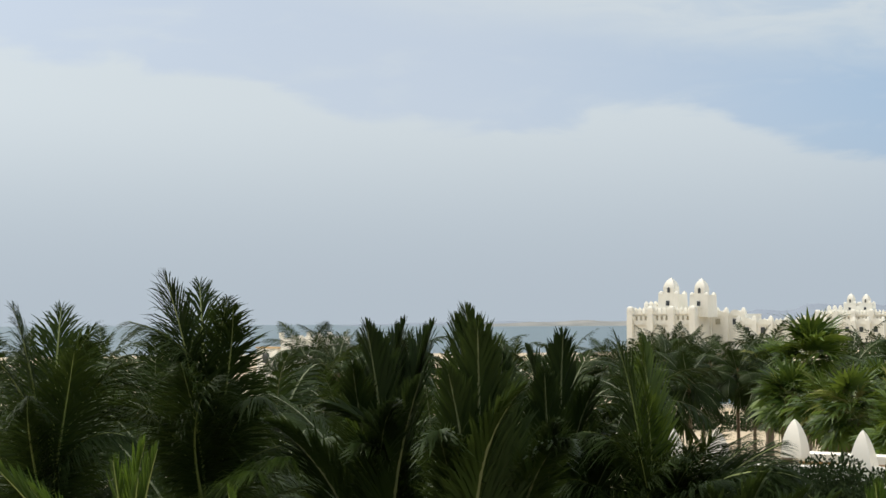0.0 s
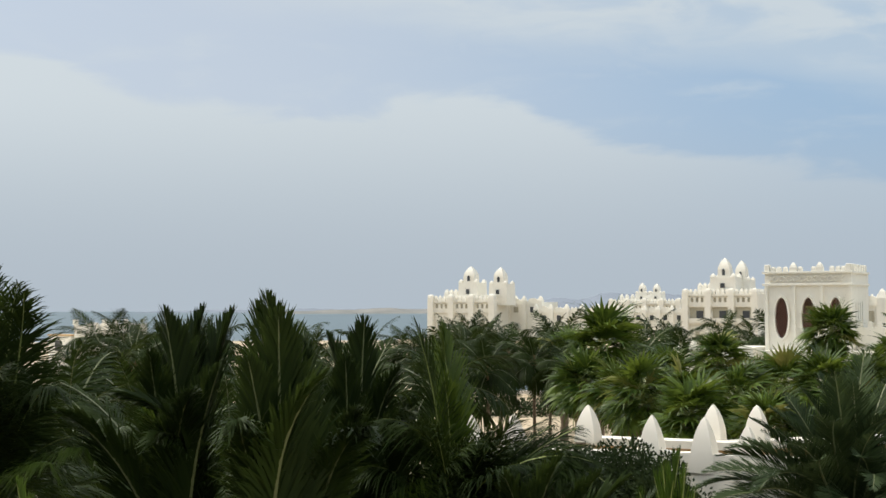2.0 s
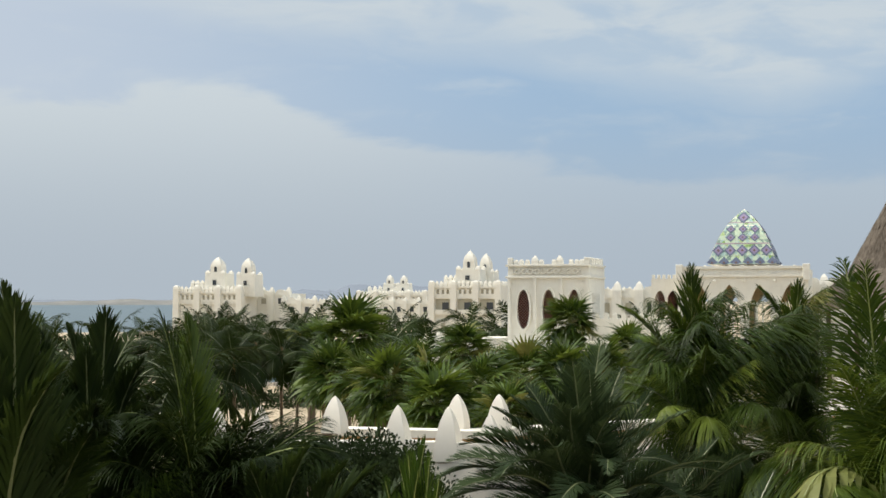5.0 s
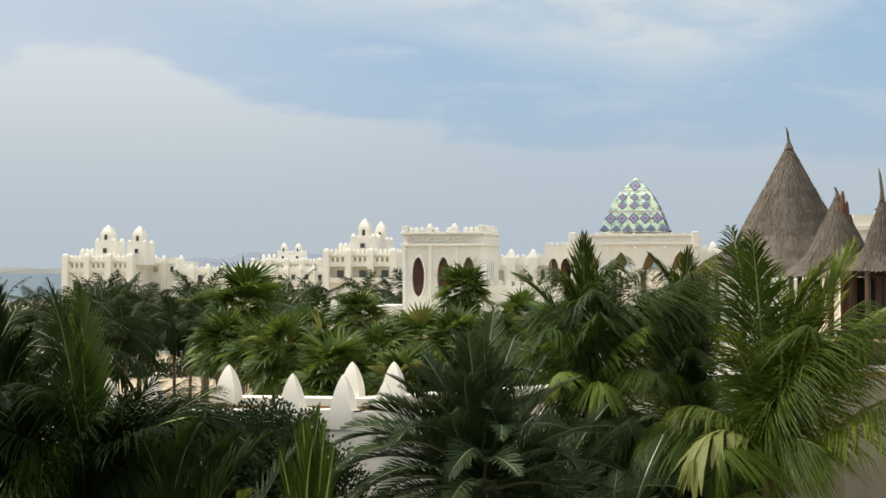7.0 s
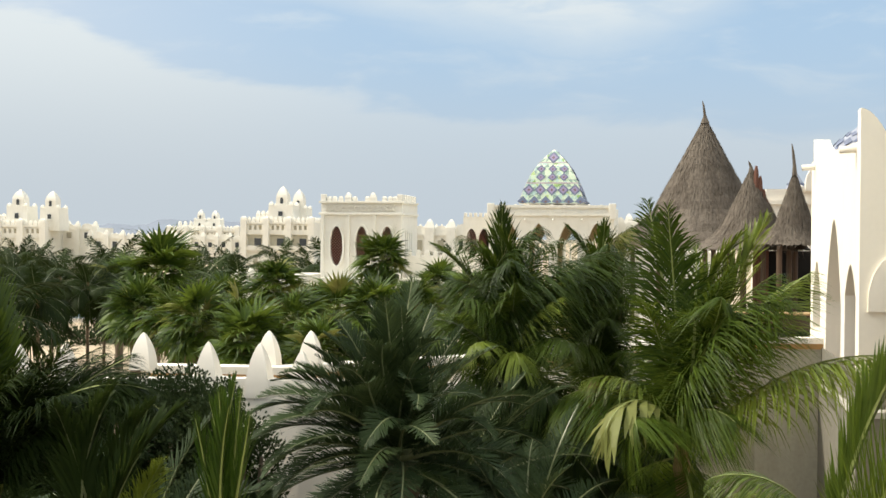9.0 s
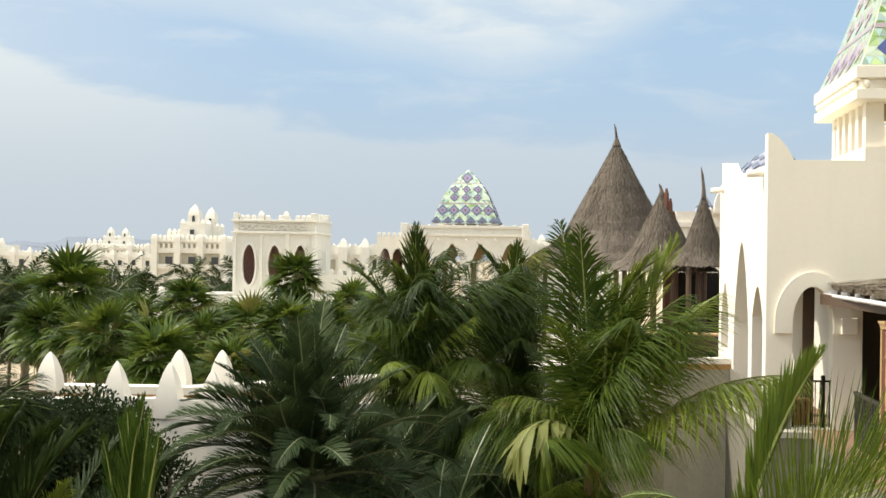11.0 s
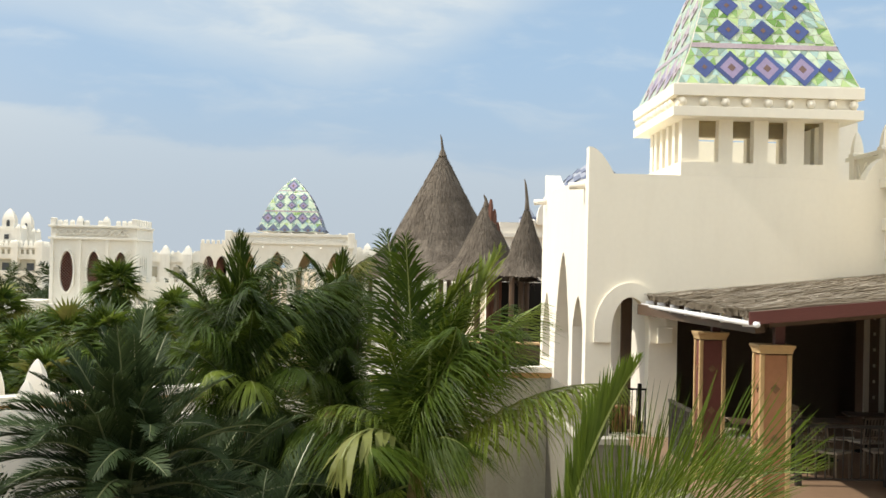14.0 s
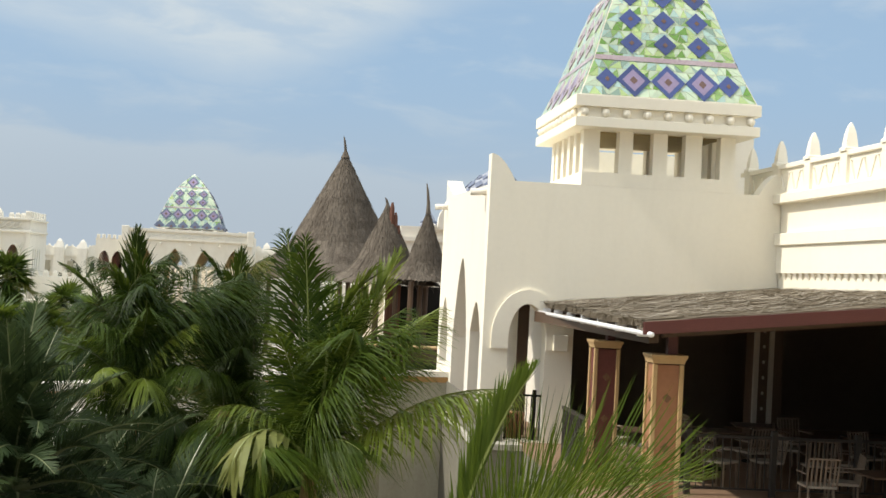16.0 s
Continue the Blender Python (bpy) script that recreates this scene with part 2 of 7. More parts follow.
T_MAUVE = material("glazed_tile_mauve", (0.30, 0.24, 0.38), 0.35, 0.12, 12, 0.05, coat=0.3)
T_BROWN = material("glazed_tile_brown", (0.15, 0.085, 0.07), 0.4, 0.12, 12, 0.05, coat=0.3)
T_GREY = material("glazed_tile_grey", (0.34, 0.36, 0.41), 0.4, 0.2, 9, 0.05, second=(0.20, 0.22, 0.29), coat=0.2)
T_SLATE = material("glazed_tile_slate", (0.15, 0.18, 0.27), 0.4, 0.2, 9, 0.05, coat=0.2)
T_BAND = material("glazed_tile_band", (0.50, 0.43, 0.45), 0.4, 0.3, 26, 0.05, second=(0.28, 0.20, 0.24), coat=0.2)
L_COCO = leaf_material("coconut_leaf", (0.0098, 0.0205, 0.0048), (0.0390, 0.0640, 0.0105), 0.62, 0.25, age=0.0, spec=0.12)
L_YOUNG = leaf_material("young_coconut_leaf", (0.0150, 0.0370, 0.0050), (0.1300, 0.1900, 0.0210), 0.45, 0.38, age=0.0, spec=0.15)
# lighter copy of the young leaf: sunlight is put into its yellow-green
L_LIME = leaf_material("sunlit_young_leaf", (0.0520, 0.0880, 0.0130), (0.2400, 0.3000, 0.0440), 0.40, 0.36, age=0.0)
L_MIDGREEN = leaf_material("ripe_coconut_leaf", (0.0130, 0.0310, 0.0050), (0.1030, 0.1580, 0.0200), 0.45, 0.3, age=0.02)
# darker copy of the leaf green: the backlit plumes' shade is in the colour
L_DARK = leaf_material("shaded_coconut_leaf", (0.0115, 0.0220, 0.0062), (0.0400, 0.0670, 0.0120), 0.55, 0.2, age=0.0, spec=0.15)
L_PALE = leaf_material("pale_unfolding_leaf", (0.1700, 0.2000, 0.0550), (0.3100, 0.3100, 0.1000), 0.5, 0.4, age=0.0)
L_DATE = leaf_material("date_leaf", (0.0135, 0.0275, 0.0105), (0.0680, 0.1010, 0.0370), 0.55, 0.18, age=0.0, spec=0.12)
L_FAN = leaf_material("fan_leaf", (0.0140, 0.0360, 0.0060), (0.1500, 0.2250, 0.0300), 0.42, 0.28, age=0.06)
L_DRY = leaf_material("dry_fan_leaf", (0.1350, 0.0900, 0.0405), (0.3240, 0.2430, 0.1170), 0.7, 0.2, age=0.0)
L_BLADE = leaf_material("half_grown_leaf", (0.0280, 0.0600, 0.0080), (0.1400, 0.2050, 0.0250), 0.40, 0.34, age=0.0)
L_SHEAF = leaf_material("fresh_sheaf_leaf", (0.0170, 0.0420, 0.0052), (0.0850, 0.1500, 0.0160), 0.42, 0.34, age=0.0)
L_BUSH = leaf_material("bush_leaf", (0.0145, 0.0264, 0.0092), (0.0462, 0.0660, 0.0231), 0.7, 0.2, age=0.0, spec=0.08)


def water_material():
    mat = bpy.data.materials.new("sea_water")
    mat.use_nodes = True
    N, L = mat.node_tree.nodes, mat.node_tree.links
    p = N["Principled BSDF"]
    p.inputs["Base Color"].default_value = (0.085, 0.125, 0.148, 1)
    p.inputs["Roughness"].default_value, p.inputs["Specular IOR Level"].default_value = 0.45, 0.22
    tc, n, bp = N.new("ShaderNodeTexCoord"), N.new("ShaderNodeTexNoise"), N.new("ShaderNodeBump")
    n.inputs["Scale"].default_value, n.inputs["Detail"].default_value = 0.25, 5
    L.new(tc.outputs["Object"], n.inputs["Vector"])
    bp.inputs["Strength"].default_value, bp.inputs["Distance"].default_value = 0.7, 0.6
    L.new(n.outputs["Fac"], bp.inputs["Height"])
    L.new(bp.outputs[0], p.inputs["Normal"])
    return mat


M_SEA = water_material()
M_POOL = material("pool_water", (0.16, 0.30, 0.36), 0.12, 0.1, 0.6, 0.1)

# ---------------------------------------------------------------- mesh helpers
# The hotel stands on one grid: x across (bearing 128.3), y away (bearing 38.3), z from the eye.
GRID = pose(0, 0, EYE, 0, 0, -38.3)
BASE = {}


def mesh_of(name, bm, mat, smooth=False):
    me = bpy.data.meshes.new(name)
    bmesh.ops.recalc_face_normals(bm, faces=bm.faces)
    bm.to_mesh(me)
    bm.free()
    if mat:
        me.materials.append(mat)
    if smooth:
        me.polygons.foreach_set("use_smooth", [True] * len(me.polygons))
    return me


def thing(name, v, u, h, label, category, group="", kind=""):
    """An Empty at its base, on the hotel's grid."""
    ob = new(name)
    ob.empty_display_size = 0.2
    ob.matrix_world = GRID @ Matrix.Translation((v, u, h))
    BASE[ob] = Vector((v, u, h))
    return tagged(ob, label, category, group, kind)


def part(name, bm, mat, parent, label="", smooth=False):
    """Links a bmesh, given on the hotel's grid, as one mesh under a thing or a part."""
    root = BASE[parent]
    bmesh.ops.translate(bm, verts=bm.verts, vec=-root)
    ob = new(name, mesh_of(name, bm, mat, smooth))
    ob.parent = parent
    BASE[ob] = root
    return tagged(ob, label)


def box(bm, x0, x1, y0, y1, z0, z1, bevel=0.0):
    g = bmesh.ops.create_cube(bm, size=1.0, matrix=Matrix.Translation(((x0 + x1) / 2, (y0 + y1) / 2, (z0 + z1) / 2))
                              @ Matrix.Diagonal((abs(x1 - x0), abs(y1 - y0), abs(z1 - z0), 1)))
    if bevel:
        edges = list({e for v in g["verts"] for e in v.link_edges})
        bmesh.ops.bevel(bm, geom=edges, offset=bevel, segments=2, affect="EDGES", profile=0.5)
    return bm


def boxed(*a, bevel=0.0):
    return box(bmesh.new(), *a, bevel=bevel)


def lathe(bm, profile, n, centre, squash=1.0):
    """Turns (radius, height) pairs about a vertical axis; n = 4 gives a square plan."""
    rings = []
    for r, z in profile:
        rings.append([bm.verts.new((centre[0] + r * math.cos(2 * math.pi * (i + 0.5) / n) * (1.41421 if n == 4 else 1),
                                    centre[1] + squash * r * math.sin(2 * math.pi * (i + 0.5) / n) * (1.41421 if n == 4 else 1),
                                    centre[2] + z)) for i in range(n)])
    for a, b in zip(rings, rings[1:]):
        for i in range(n):
            bm.faces.new((a[i], a[(i + 1) % n], b[(i + 1) % n], b[i]))
    bm.faces.new(rings[0][::-1])
    bm.faces.new(rings[-1])
    return bm


def tube(bm, a, b, r, n=10):
    a, b = Vector(a), Vector(b)
    q = (b - a).to_track_quat("Z", "Y").to_matrix().to_4x4()
    bmesh.ops.create_cone(bm, cap_ends=True, segments=n, radius1=r, radius2=r, depth=(b - a).length,
                          matrix=Matrix.Translation((a + b) / 2) @ q)
    return bm


def plate(loops, thick, m=Matrix()):
    """A wall of that thickness from an outline and holes, each a loop of (x, z); m lays it."""
    bm = bmesh.new()
    edges = []
    for loop in loops:
        vs = [bm.verts.new((x, 0, z)) for x, z in loop]
        edges += [bm.edges.new((vs[i], vs[(i + 1) % len(vs)])) for i in range(len(vs))]
    bmesh.ops.triangle_fill(bm, use_beauty=True, use_dissolve=False, edges=edges)
    g = bmesh.ops.extrude_face_region(bm, geom=bm.faces[:])
    bmesh.ops.translate(bm, vec=(0, thick, 0), verts=[v for v in g["geom"] if isinstance(v, bmesh.types.BMVert)])
    bmesh.ops.transform(bm, matrix=m, verts=bm.verts)
    return bm


def arch(cx, w, z0, zs, zt, n=14, power=1.0, point=0.0):
    """An arched opening: feet at z0, springing at zs, crown at zt; power below 1 gives a point."""
    pts = [(cx - w / 2, z0)]
    for i in range(n + 1):
        a = math.pi * i / n
        rise = 1 - abs(math.cos(a)) ** point if point else math.sin(a) ** power
        pts.append((cx - w / 2 * math.cos(a), zs + (zt - zs) * rise))
    pts.append((cx + w / 2, z0))
    return pts


def ellipse(cx, cz, rx, rz, n=20):
    return [(cx + rx * math.cos(2 * math.pi * i / n), cz + rz * math.sin(2 * math.pi * i / n)) for i in range(n)]


def side(v, u0):
    """Lays a plate drawn in (distance, height) along the away direction, its thickness to the right."""
    return Matrix(((0, 1, 0, v), (1, 0, 0, u0), (0, 0, 1, 0), (0, 0, 0, 1)))


def front(u):
    return Matrix.Translation((0, u, 0))


CONE = [(0.27 * (1 - (i / 26) ** 2.0) ** 0.78 + 0.004, 0.65 * i / 26) for i in range(27)]

FINIAL = [(0.15, 0.0), (0.15, 0.06), (0.115, 0.08), (0.105, 0.2), (0.085, 0.34), (0.055, 0.46), (0.025, 0.535), (0.004, 0.56)]


def cone_bm(v, u, h, s=1.0, n=4, tall=1.0):
    return lathe(bmesh.new(), [(r * s, z * s * tall) for r, z in CONE], n, (v, u, h))

# ---------------------------------------------------------------- ground, sea, distance
def build_ground():
    """One sheet to the horizon; it dips under the sea beyond the shore."""
    bm = bmesh.new()
    radii = [0, 8, 20, 40, 70, 110, 160, 220, 270, 300, 330, 380, 500, 800, 1400, 2400, 4800]
    n, rings = 96, []
    for r in radii:
        ring = []
        for i in range(n):
            az = -180 + 360 * i / n
            p = bearing(az, r)
            shore = 300 if az < 11 else 9000
            z = 0.25 * noise.noise(p * 0.03) if 20 < r < 260 else 0.0
            if r > shore:
                z = -4.0
            ring.append(bm.verts.new((p.x, p.y, z)))
        rings.append(ring)
    for a, b in zip(rings[1:], rings[2:]):
        for i in range(n):
            bm.faces.new((a[i], a[(i + 1) % n], b[(i + 1) % n], b[i]))
    bm.faces.new(rings[1][::-1])
    bmesh.ops.delete(bm, geom=rings[0], context="VERTS")
    tagged(new("ground", mesh_of("ground", bm, M_SAND)), "pale brown sandy garden ground running to the shore", "ground", kind="structure")
    sea = bmesh.new()
    outer = [sea.verts.new((*bearing(a, 4900)[:2], -0.9)) for a in range(-100, 15, 4)]
    inner = [sea.verts.new((*bearing(a, 302)[:2], -0.9)) for a in range(-100, 15, 4)]
    for i in range(len(outer) - 1):
        sea.faces.new((inner[i], inner[i + 1], outer[i + 1], outer[i]))
    tagged(new("water", mesh_of("water", sea, M_SEA)), "grey-blue sea reaching to the hazy horizon", "sea", kind="structure")


build_ground()


def build_ridge(name, az0, az1, r, peak, label, mat, seed, step=0.25, power=0.6):
    """A low ridge far off, a solid strip with a rough skyline and a sloping face."""
    bm = bmesh.new()
    rows = [[], [], []]
    n = int((az1 - az0) / step)
    for i in range(n + 1):
        f = i / n
        az = az0 + (az1 - az0) * f
        h = peak * math.sin(math.pi * min(1, max(0, f))) ** power * (0.78 + 0.35 * noise.noise(Vector((az * 0.6, seed, 0))) + 0.12 * noise.noise(Vector((az * 3, seed, 4))))
        rows[0].append(bm.verts.new(bearing(az, r - peak * 8, -1.0)))
        rows[1].append(bm.verts.new(bearing(az, r, max(h, 0.1))))
        rows[2].append(bm.verts.new(bearing(az, r + peak * 8, -1.0)))
    for a, b in zip(rows, rows[1:]):
        for i in range(n):
            bm.faces.new((a[i], a[i + 1], b[i + 1], b[i]))
    tagged(new(name, mesh_of(name, bm, mat, True)), label, "hill", kind="structure")


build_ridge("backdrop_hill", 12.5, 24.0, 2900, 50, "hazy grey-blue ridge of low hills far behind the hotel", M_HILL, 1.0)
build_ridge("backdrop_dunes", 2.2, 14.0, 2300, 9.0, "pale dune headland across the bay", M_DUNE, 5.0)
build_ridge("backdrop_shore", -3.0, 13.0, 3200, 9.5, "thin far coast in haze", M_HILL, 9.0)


def build_pool():
    t = thing("swimming_pool", -33, 84, -EYE, "long pale blue swimming pool among palms", "pool")
    part("rim", boxed(-50, -17, 99, 107, -EYE - 0.2, -EYE + 0.35, bevel=0.05), M_WHITE, t)
    part("water", boxed(-49.5, -17.5, 99.5, 106.5, -EYE + 0.3, -EYE + 0.37), M_POOL, t)


build_pool()

# ---------------------------------------------------------------- terrace
FLOOR = -3.40
PARAPET = [(-9.5, 23.7), (-7.1, 23.9), (-4.0, 27.1), (-2.2, 29.3), (2.1, 34.1), (3.84, 34.3)]


def wall_run(bm, pts, half, z0, z1):
    """A wall of that half thickness along a line of (v, u) points."""
    left, right = [], []
    for i, p in enumerate(pts):
        a, b = Vector(pts[max(i - 1, 0)]), Vector(pts[min(i + 1, len(pts) - 1)])
        d = (b - a).normalized()
        nrm = Vector((-d.y, d.x)) * half
        left.append(Vector(p) + nrm)
        right.append(Vector(p) - nrm)
    loop = left + right[::-1]
    lo, hi = [bm.verts.new((*q, z0)) for q in loop], [bm.verts.new((*q, z1)) for q in loop]
    k = len(loop)
    for i in range(k):
        bm.faces.new((lo[i], lo[(i + 1) % k], hi[(i + 1) % k], hi[i]))
    m = len(pts)
    for r in (lo, hi):
        for i in range(m - 1):
            bm.faces.new((r[i], r[i + 1], r[k - 2 - i], r[k - 1 - i]))
    return bm


def build_terrace():
    floor = thing("floor", 8, 26, -EYE, "raised terrace with brown floor tiles and grey rendered sides", "floor", kind="structure")
    for a in ((4.72, 24, 16.6, 70), (3.7, 4.72, 27.45, 70), (-1.2, 3.7, 34.45, 70)):
        part("terrace_slab", boxed(*a, FLOOR - 0.12, FLOOR), M_TERRACE if a[0] > 4 else M_CONCRETE, floor)
        part("retaining_wall", boxed(a[0] + 0.03, a[1], a[2] + 0.03, a[3], -EYE - 0.1, FLOOR - 0.122), M_DARKRENDER, floor, "grey rendered retaining wall")
    t = thing("wall_parapet", -3, 28, -EYE, "white terrace parapet with smooth cap and pointed merlons", "parapet wall", kind="structure")
    part("wall", wall_run(bmesh.new(), PARAPET[:4], 0.16, -EYE, -2.66), M_WHITE, t)
    part("wall", wall_run(bmesh.new(), PARAPET[3:], 0.155, -EYE, -2.66), M_GREYWALL, t, "grey-beige rendered wall below the cap")
    part("brick_course", wall_run(bmesh.new(), PARAPET, 0.19, -2.70, -2.56), M_TIMBER, t, "orange-brown timber course")
    part("cap", wall_run(bmesh.new(), PARAPET, 0.24, -2.56, -2.42), M_WHITE, t)
    for az, r in ((16.17, 24.9), (21.39, 25.3), (26.94, 28.2), (23.17, 25.29)):
        v, u = r * math.sin(radians(az - 38.3)), r * math.cos(radians(az - 38.3))
        part("merlon", cone_bm(v, u, -2.45, 0.71, 4, 1.46), M_WHITE, t)
    # the near parapet of the walkway, with sagging curves between its merlons
    t = thing("wall_walkway", -7, 21, -EYE, "low white garden wall with sagging curves between pointed merlons", "garden wall", kind="structure")
    spots = [(-10.25, 20.0), (-9.56, 20.25), (-7.45, 21.1), (-6.55, 21.05), (-5.83, 21.0), (-4.33, 21.25), (-2.8, 21.1)]
    bm = bmesh.new()
    rows = []
    for (a, b) in zip(spots, spots[1:]):
        a, b = Vector(a), Vector(b)
        for i in range(9):
            f = i / 8
            p = a.lerp(b, f)
            z = -2.30 - 0.04 * math.sin(math.pi * f)
            d = (b - a).normalized()
            nrm = Vector((-d.y, d.x)) * 0.17
            rows.append([bm.verts.new((*(p + nrm), -EYE)), bm.verts.new((*(p - nrm), -EYE)),
                         bm.verts.new((*(p - nrm), z)), bm.verts.new((*(p + nrm), z))])
    for a, b in zip(rows, rows[1:]):
        for i in range(4):
            bm.faces.new((a[i], a[(i + 1) % 4], b[(i + 1) % 4], b[i]))
    part("wall", bm, M_WHITE, t)
    for v, u in spots:
        part("merlon", cone_bm(v, u, -2.74 if v == -5.83 else -2.64, 0.73, 4, 1.87), M_WHITE, t)


build_terrace()


# ---------------------------------------------------------------- pavilion with its tiled bell tower
def horn_loop(x, z0, w, h, sign, n=10, curve=1.9):
    """The quarter-round ear on a wall's corner."""
    return [(x + sign * w * i / n, z0 + h * (1 - (i / n) ** curve)) for i in range(n + 1)]


def build_pavilion():
    t = thing("pavilion", 7, 32, FLOOR, "cream stucco pavilion with horned corners and tall arches", "pavilion")
    z0, top = FLOOR - 0.02, 2.12
    outline = [(3.84, z0)] + horn_loop(3.84, top, 0.53, 0.56, 1) + [(9.72, top)]
    outline += horn_loop(10.2, top, 0.5, 0.5, -1)[::-1] + [(10.2, z0)]
    door = arch(4.78, 0.80, z0 + 0.05, -1.25, -0.48, 16)
    wide = [(5.78, z0 + 0.05), (5.78, -0.62), (9.95, -0.16), (9.95, z0 + 0.05)]
    part("front_wall", plate([outline, door, wide], 0.42, front(28.0)), M_STUCCO, t, "smooth cream front wall")
    # archivolt round the door
    ring = arch(4.78, 1.54, -1.44, -1.2, -0.17, 18)[1:-1]
    inner = arch(4.78, 0.82, -1.44, -1.25, -0.47, 18)[1:-1]
    part("archivolt", plate([[(ring[0][0], -1.44)] + ring + [(ring[-1][0], -1.44), (inner[-1][0], -1.44)] + inner[::-1] + [(inner[0][0], -1.44)]],
                            0.07, front(27.935)), M_STUCCO, t, "raised band over the door arch")
    part("impost", boxed(5.34, 5.66, 27.86, 27.998, -1.44, -1.10, bevel=0.015), M_STUCCO, t)
    # the side wall, whose rim sags between the horns
    rim = [(28.42, z0), (28.42, 2.02)]
    for i in range(13):
        f = i / 12
        rim.append((28.5 + 5.6 * f, 2.03 + 0.11 * f))
    rim += [(34.6, 2.155)] + [(a, b) for a, b in horn_loop(36.8, 2.16, 1.9, 0.52, -1, curve=0.75)[::-1]] + [(36.8, z0)]
    holes = [arch(32.25, 2.85, z0 + 0.05, -1.5, 0.51, 16, point=1.7), arch(29.35, 1.7, z0 + 0.05, -1.2, -0.5, 14, point=1.7),
             arch(35.75, 1.75, -2.3, -1.5, -0.52, 14, point=1.7)]
    part("side_wall", plate([rim] + holes, 0.42, side(3.84, 0)), M_WHITE, t, "sunlit white side wall with three pointed arches")
    part("plinth", boxed(3.80, 3.838, 27.96, 34.14, FLOOR, -2.66), M_DARKRENDER, t, "stained dark grey rendered plinth")
    part("plinth", boxed(3.84, 4.36, 27.96, 27.998, FLOOR, -2.66), M_DARKRENDER, t, "stained dark grey rendered plinth")
    part("back_wall", boxed(3.84, 10.2, 36.8, 37.2, z0, 2.1), M_STUCCO, t)
    part("inner_wall", boxed(5.6, 5.8, 28.45, 36.75, z0, 1.6), M_WHITE, t)
    part("roof_slab", boxed(4.3, 10.15, 28.45, 36.75, 1.55, 1.75), M_STUCCO, t)
    for u, h in ((28.62, 1.9), (36.4, 1.94)):
        part("water_spout", tube(bmesh.new(), (3.5, u, h - 0.03), (4.0, u, h), 0.075, 12), M_WHITE, t, smooth=True)
    # a wall added so that the wide opening stays dark
    part("partition", boxed(5.82, 10.15, 31.0, 31.15, z0, 1.5), M_INNER, t, "added dark partition standing for the shade in the room")
    # narrow dark slot behind the door, given as a dark strip, and its terracotta planter
    part("door_shutter", boxed(4.78, 5.02, 29.2, 29.26, z0, 1.2), M_WOOD, t)
    rail = thing("railing", 4.78, 28.1, FLOOR, "black iron railing in the arched door", "railing")
    part("top_rail", boxed(4.38, 5.18, 28.12, 28.16, -2.44, -2.40), M_IRON, rail)
    for i in range(9):
        v = 4.40 + 0.76 * i / 8
        part("baluster", tube(bmesh.new(), (v, 28.14, FLOOR), (v, 28.14, -2.42), 0.011, 6), M_IRON, rail)
    for v in (4.41, 5.03):
        part("post", boxed(v - 0.04, v + 0.04, 28.1, 28.18, FLOOR, -2.3, bevel=0.008), M_IRON, rail)
    pot = thing("planter", 4.62, 28.6, FLOOR, "terracotta planter behind the iron railing", "planter")
    part("pot", lathe(bmesh.new(), [(0.18, 0), (0.24, 0.3), (0.29, 0.5), (0.29, 0.56)], 16, (4.66, 28.75, FLOOR)), M_PANEL, pot, smooth=True)


build_pavilion()

# half width by height over the eaves
DOME = [(0.0, 1.985), (0.45, 1.80), (0.88, 1.625), (1.45, 1.44), (2.1, 1.225), (2.6, 1.03), (3.0, 0.74), (3.3, 0.38), (3.5, 0.05)]


FAR_DOME = [(0.0, 2.11), (0.5, 1.97), (0.99, 1.80), (1.82, 1.46), (2.5, 1.05), (3.05, 0.60), (3.35, 0.30), (3.55, 0.10), (3.60, 0.03)]
# rows of lozenges: height, half width, half height, spacing, how many, with a mauve middle
NEAR_ROWS = [(0.40, 0.385, 0.395, 0.772, 3, True), (1.29, 0.262, 0.25, 0.763, 3, False), (1.87, 0.262, 0.25, 0.76, 3, False), (2.44, 0.262, 0.25, 0.745, 3, False), (3.05, 0.30, 0.28, 1, 1, True)]
FAR_ROWS = [(0.12, 0.36, 0.38, 0.743, 6, False), (0.89, 0.375, 0.39, 0.743, 5, True), (1.73, 0.31, 0.28, 0.75, 3, True), (2.27, 0.30, 0.27, 0.75, 3, True), (3.05, 0.40, 0.42, 1, 1, True)]


def dome_at(profile, z):
    for (a, ra), (b, rb) in zip(profile, profile[1:]):
        if a <= z <= b:
            return ra + (rb - ra) * (z - a) / (b - a)
    return 0.03


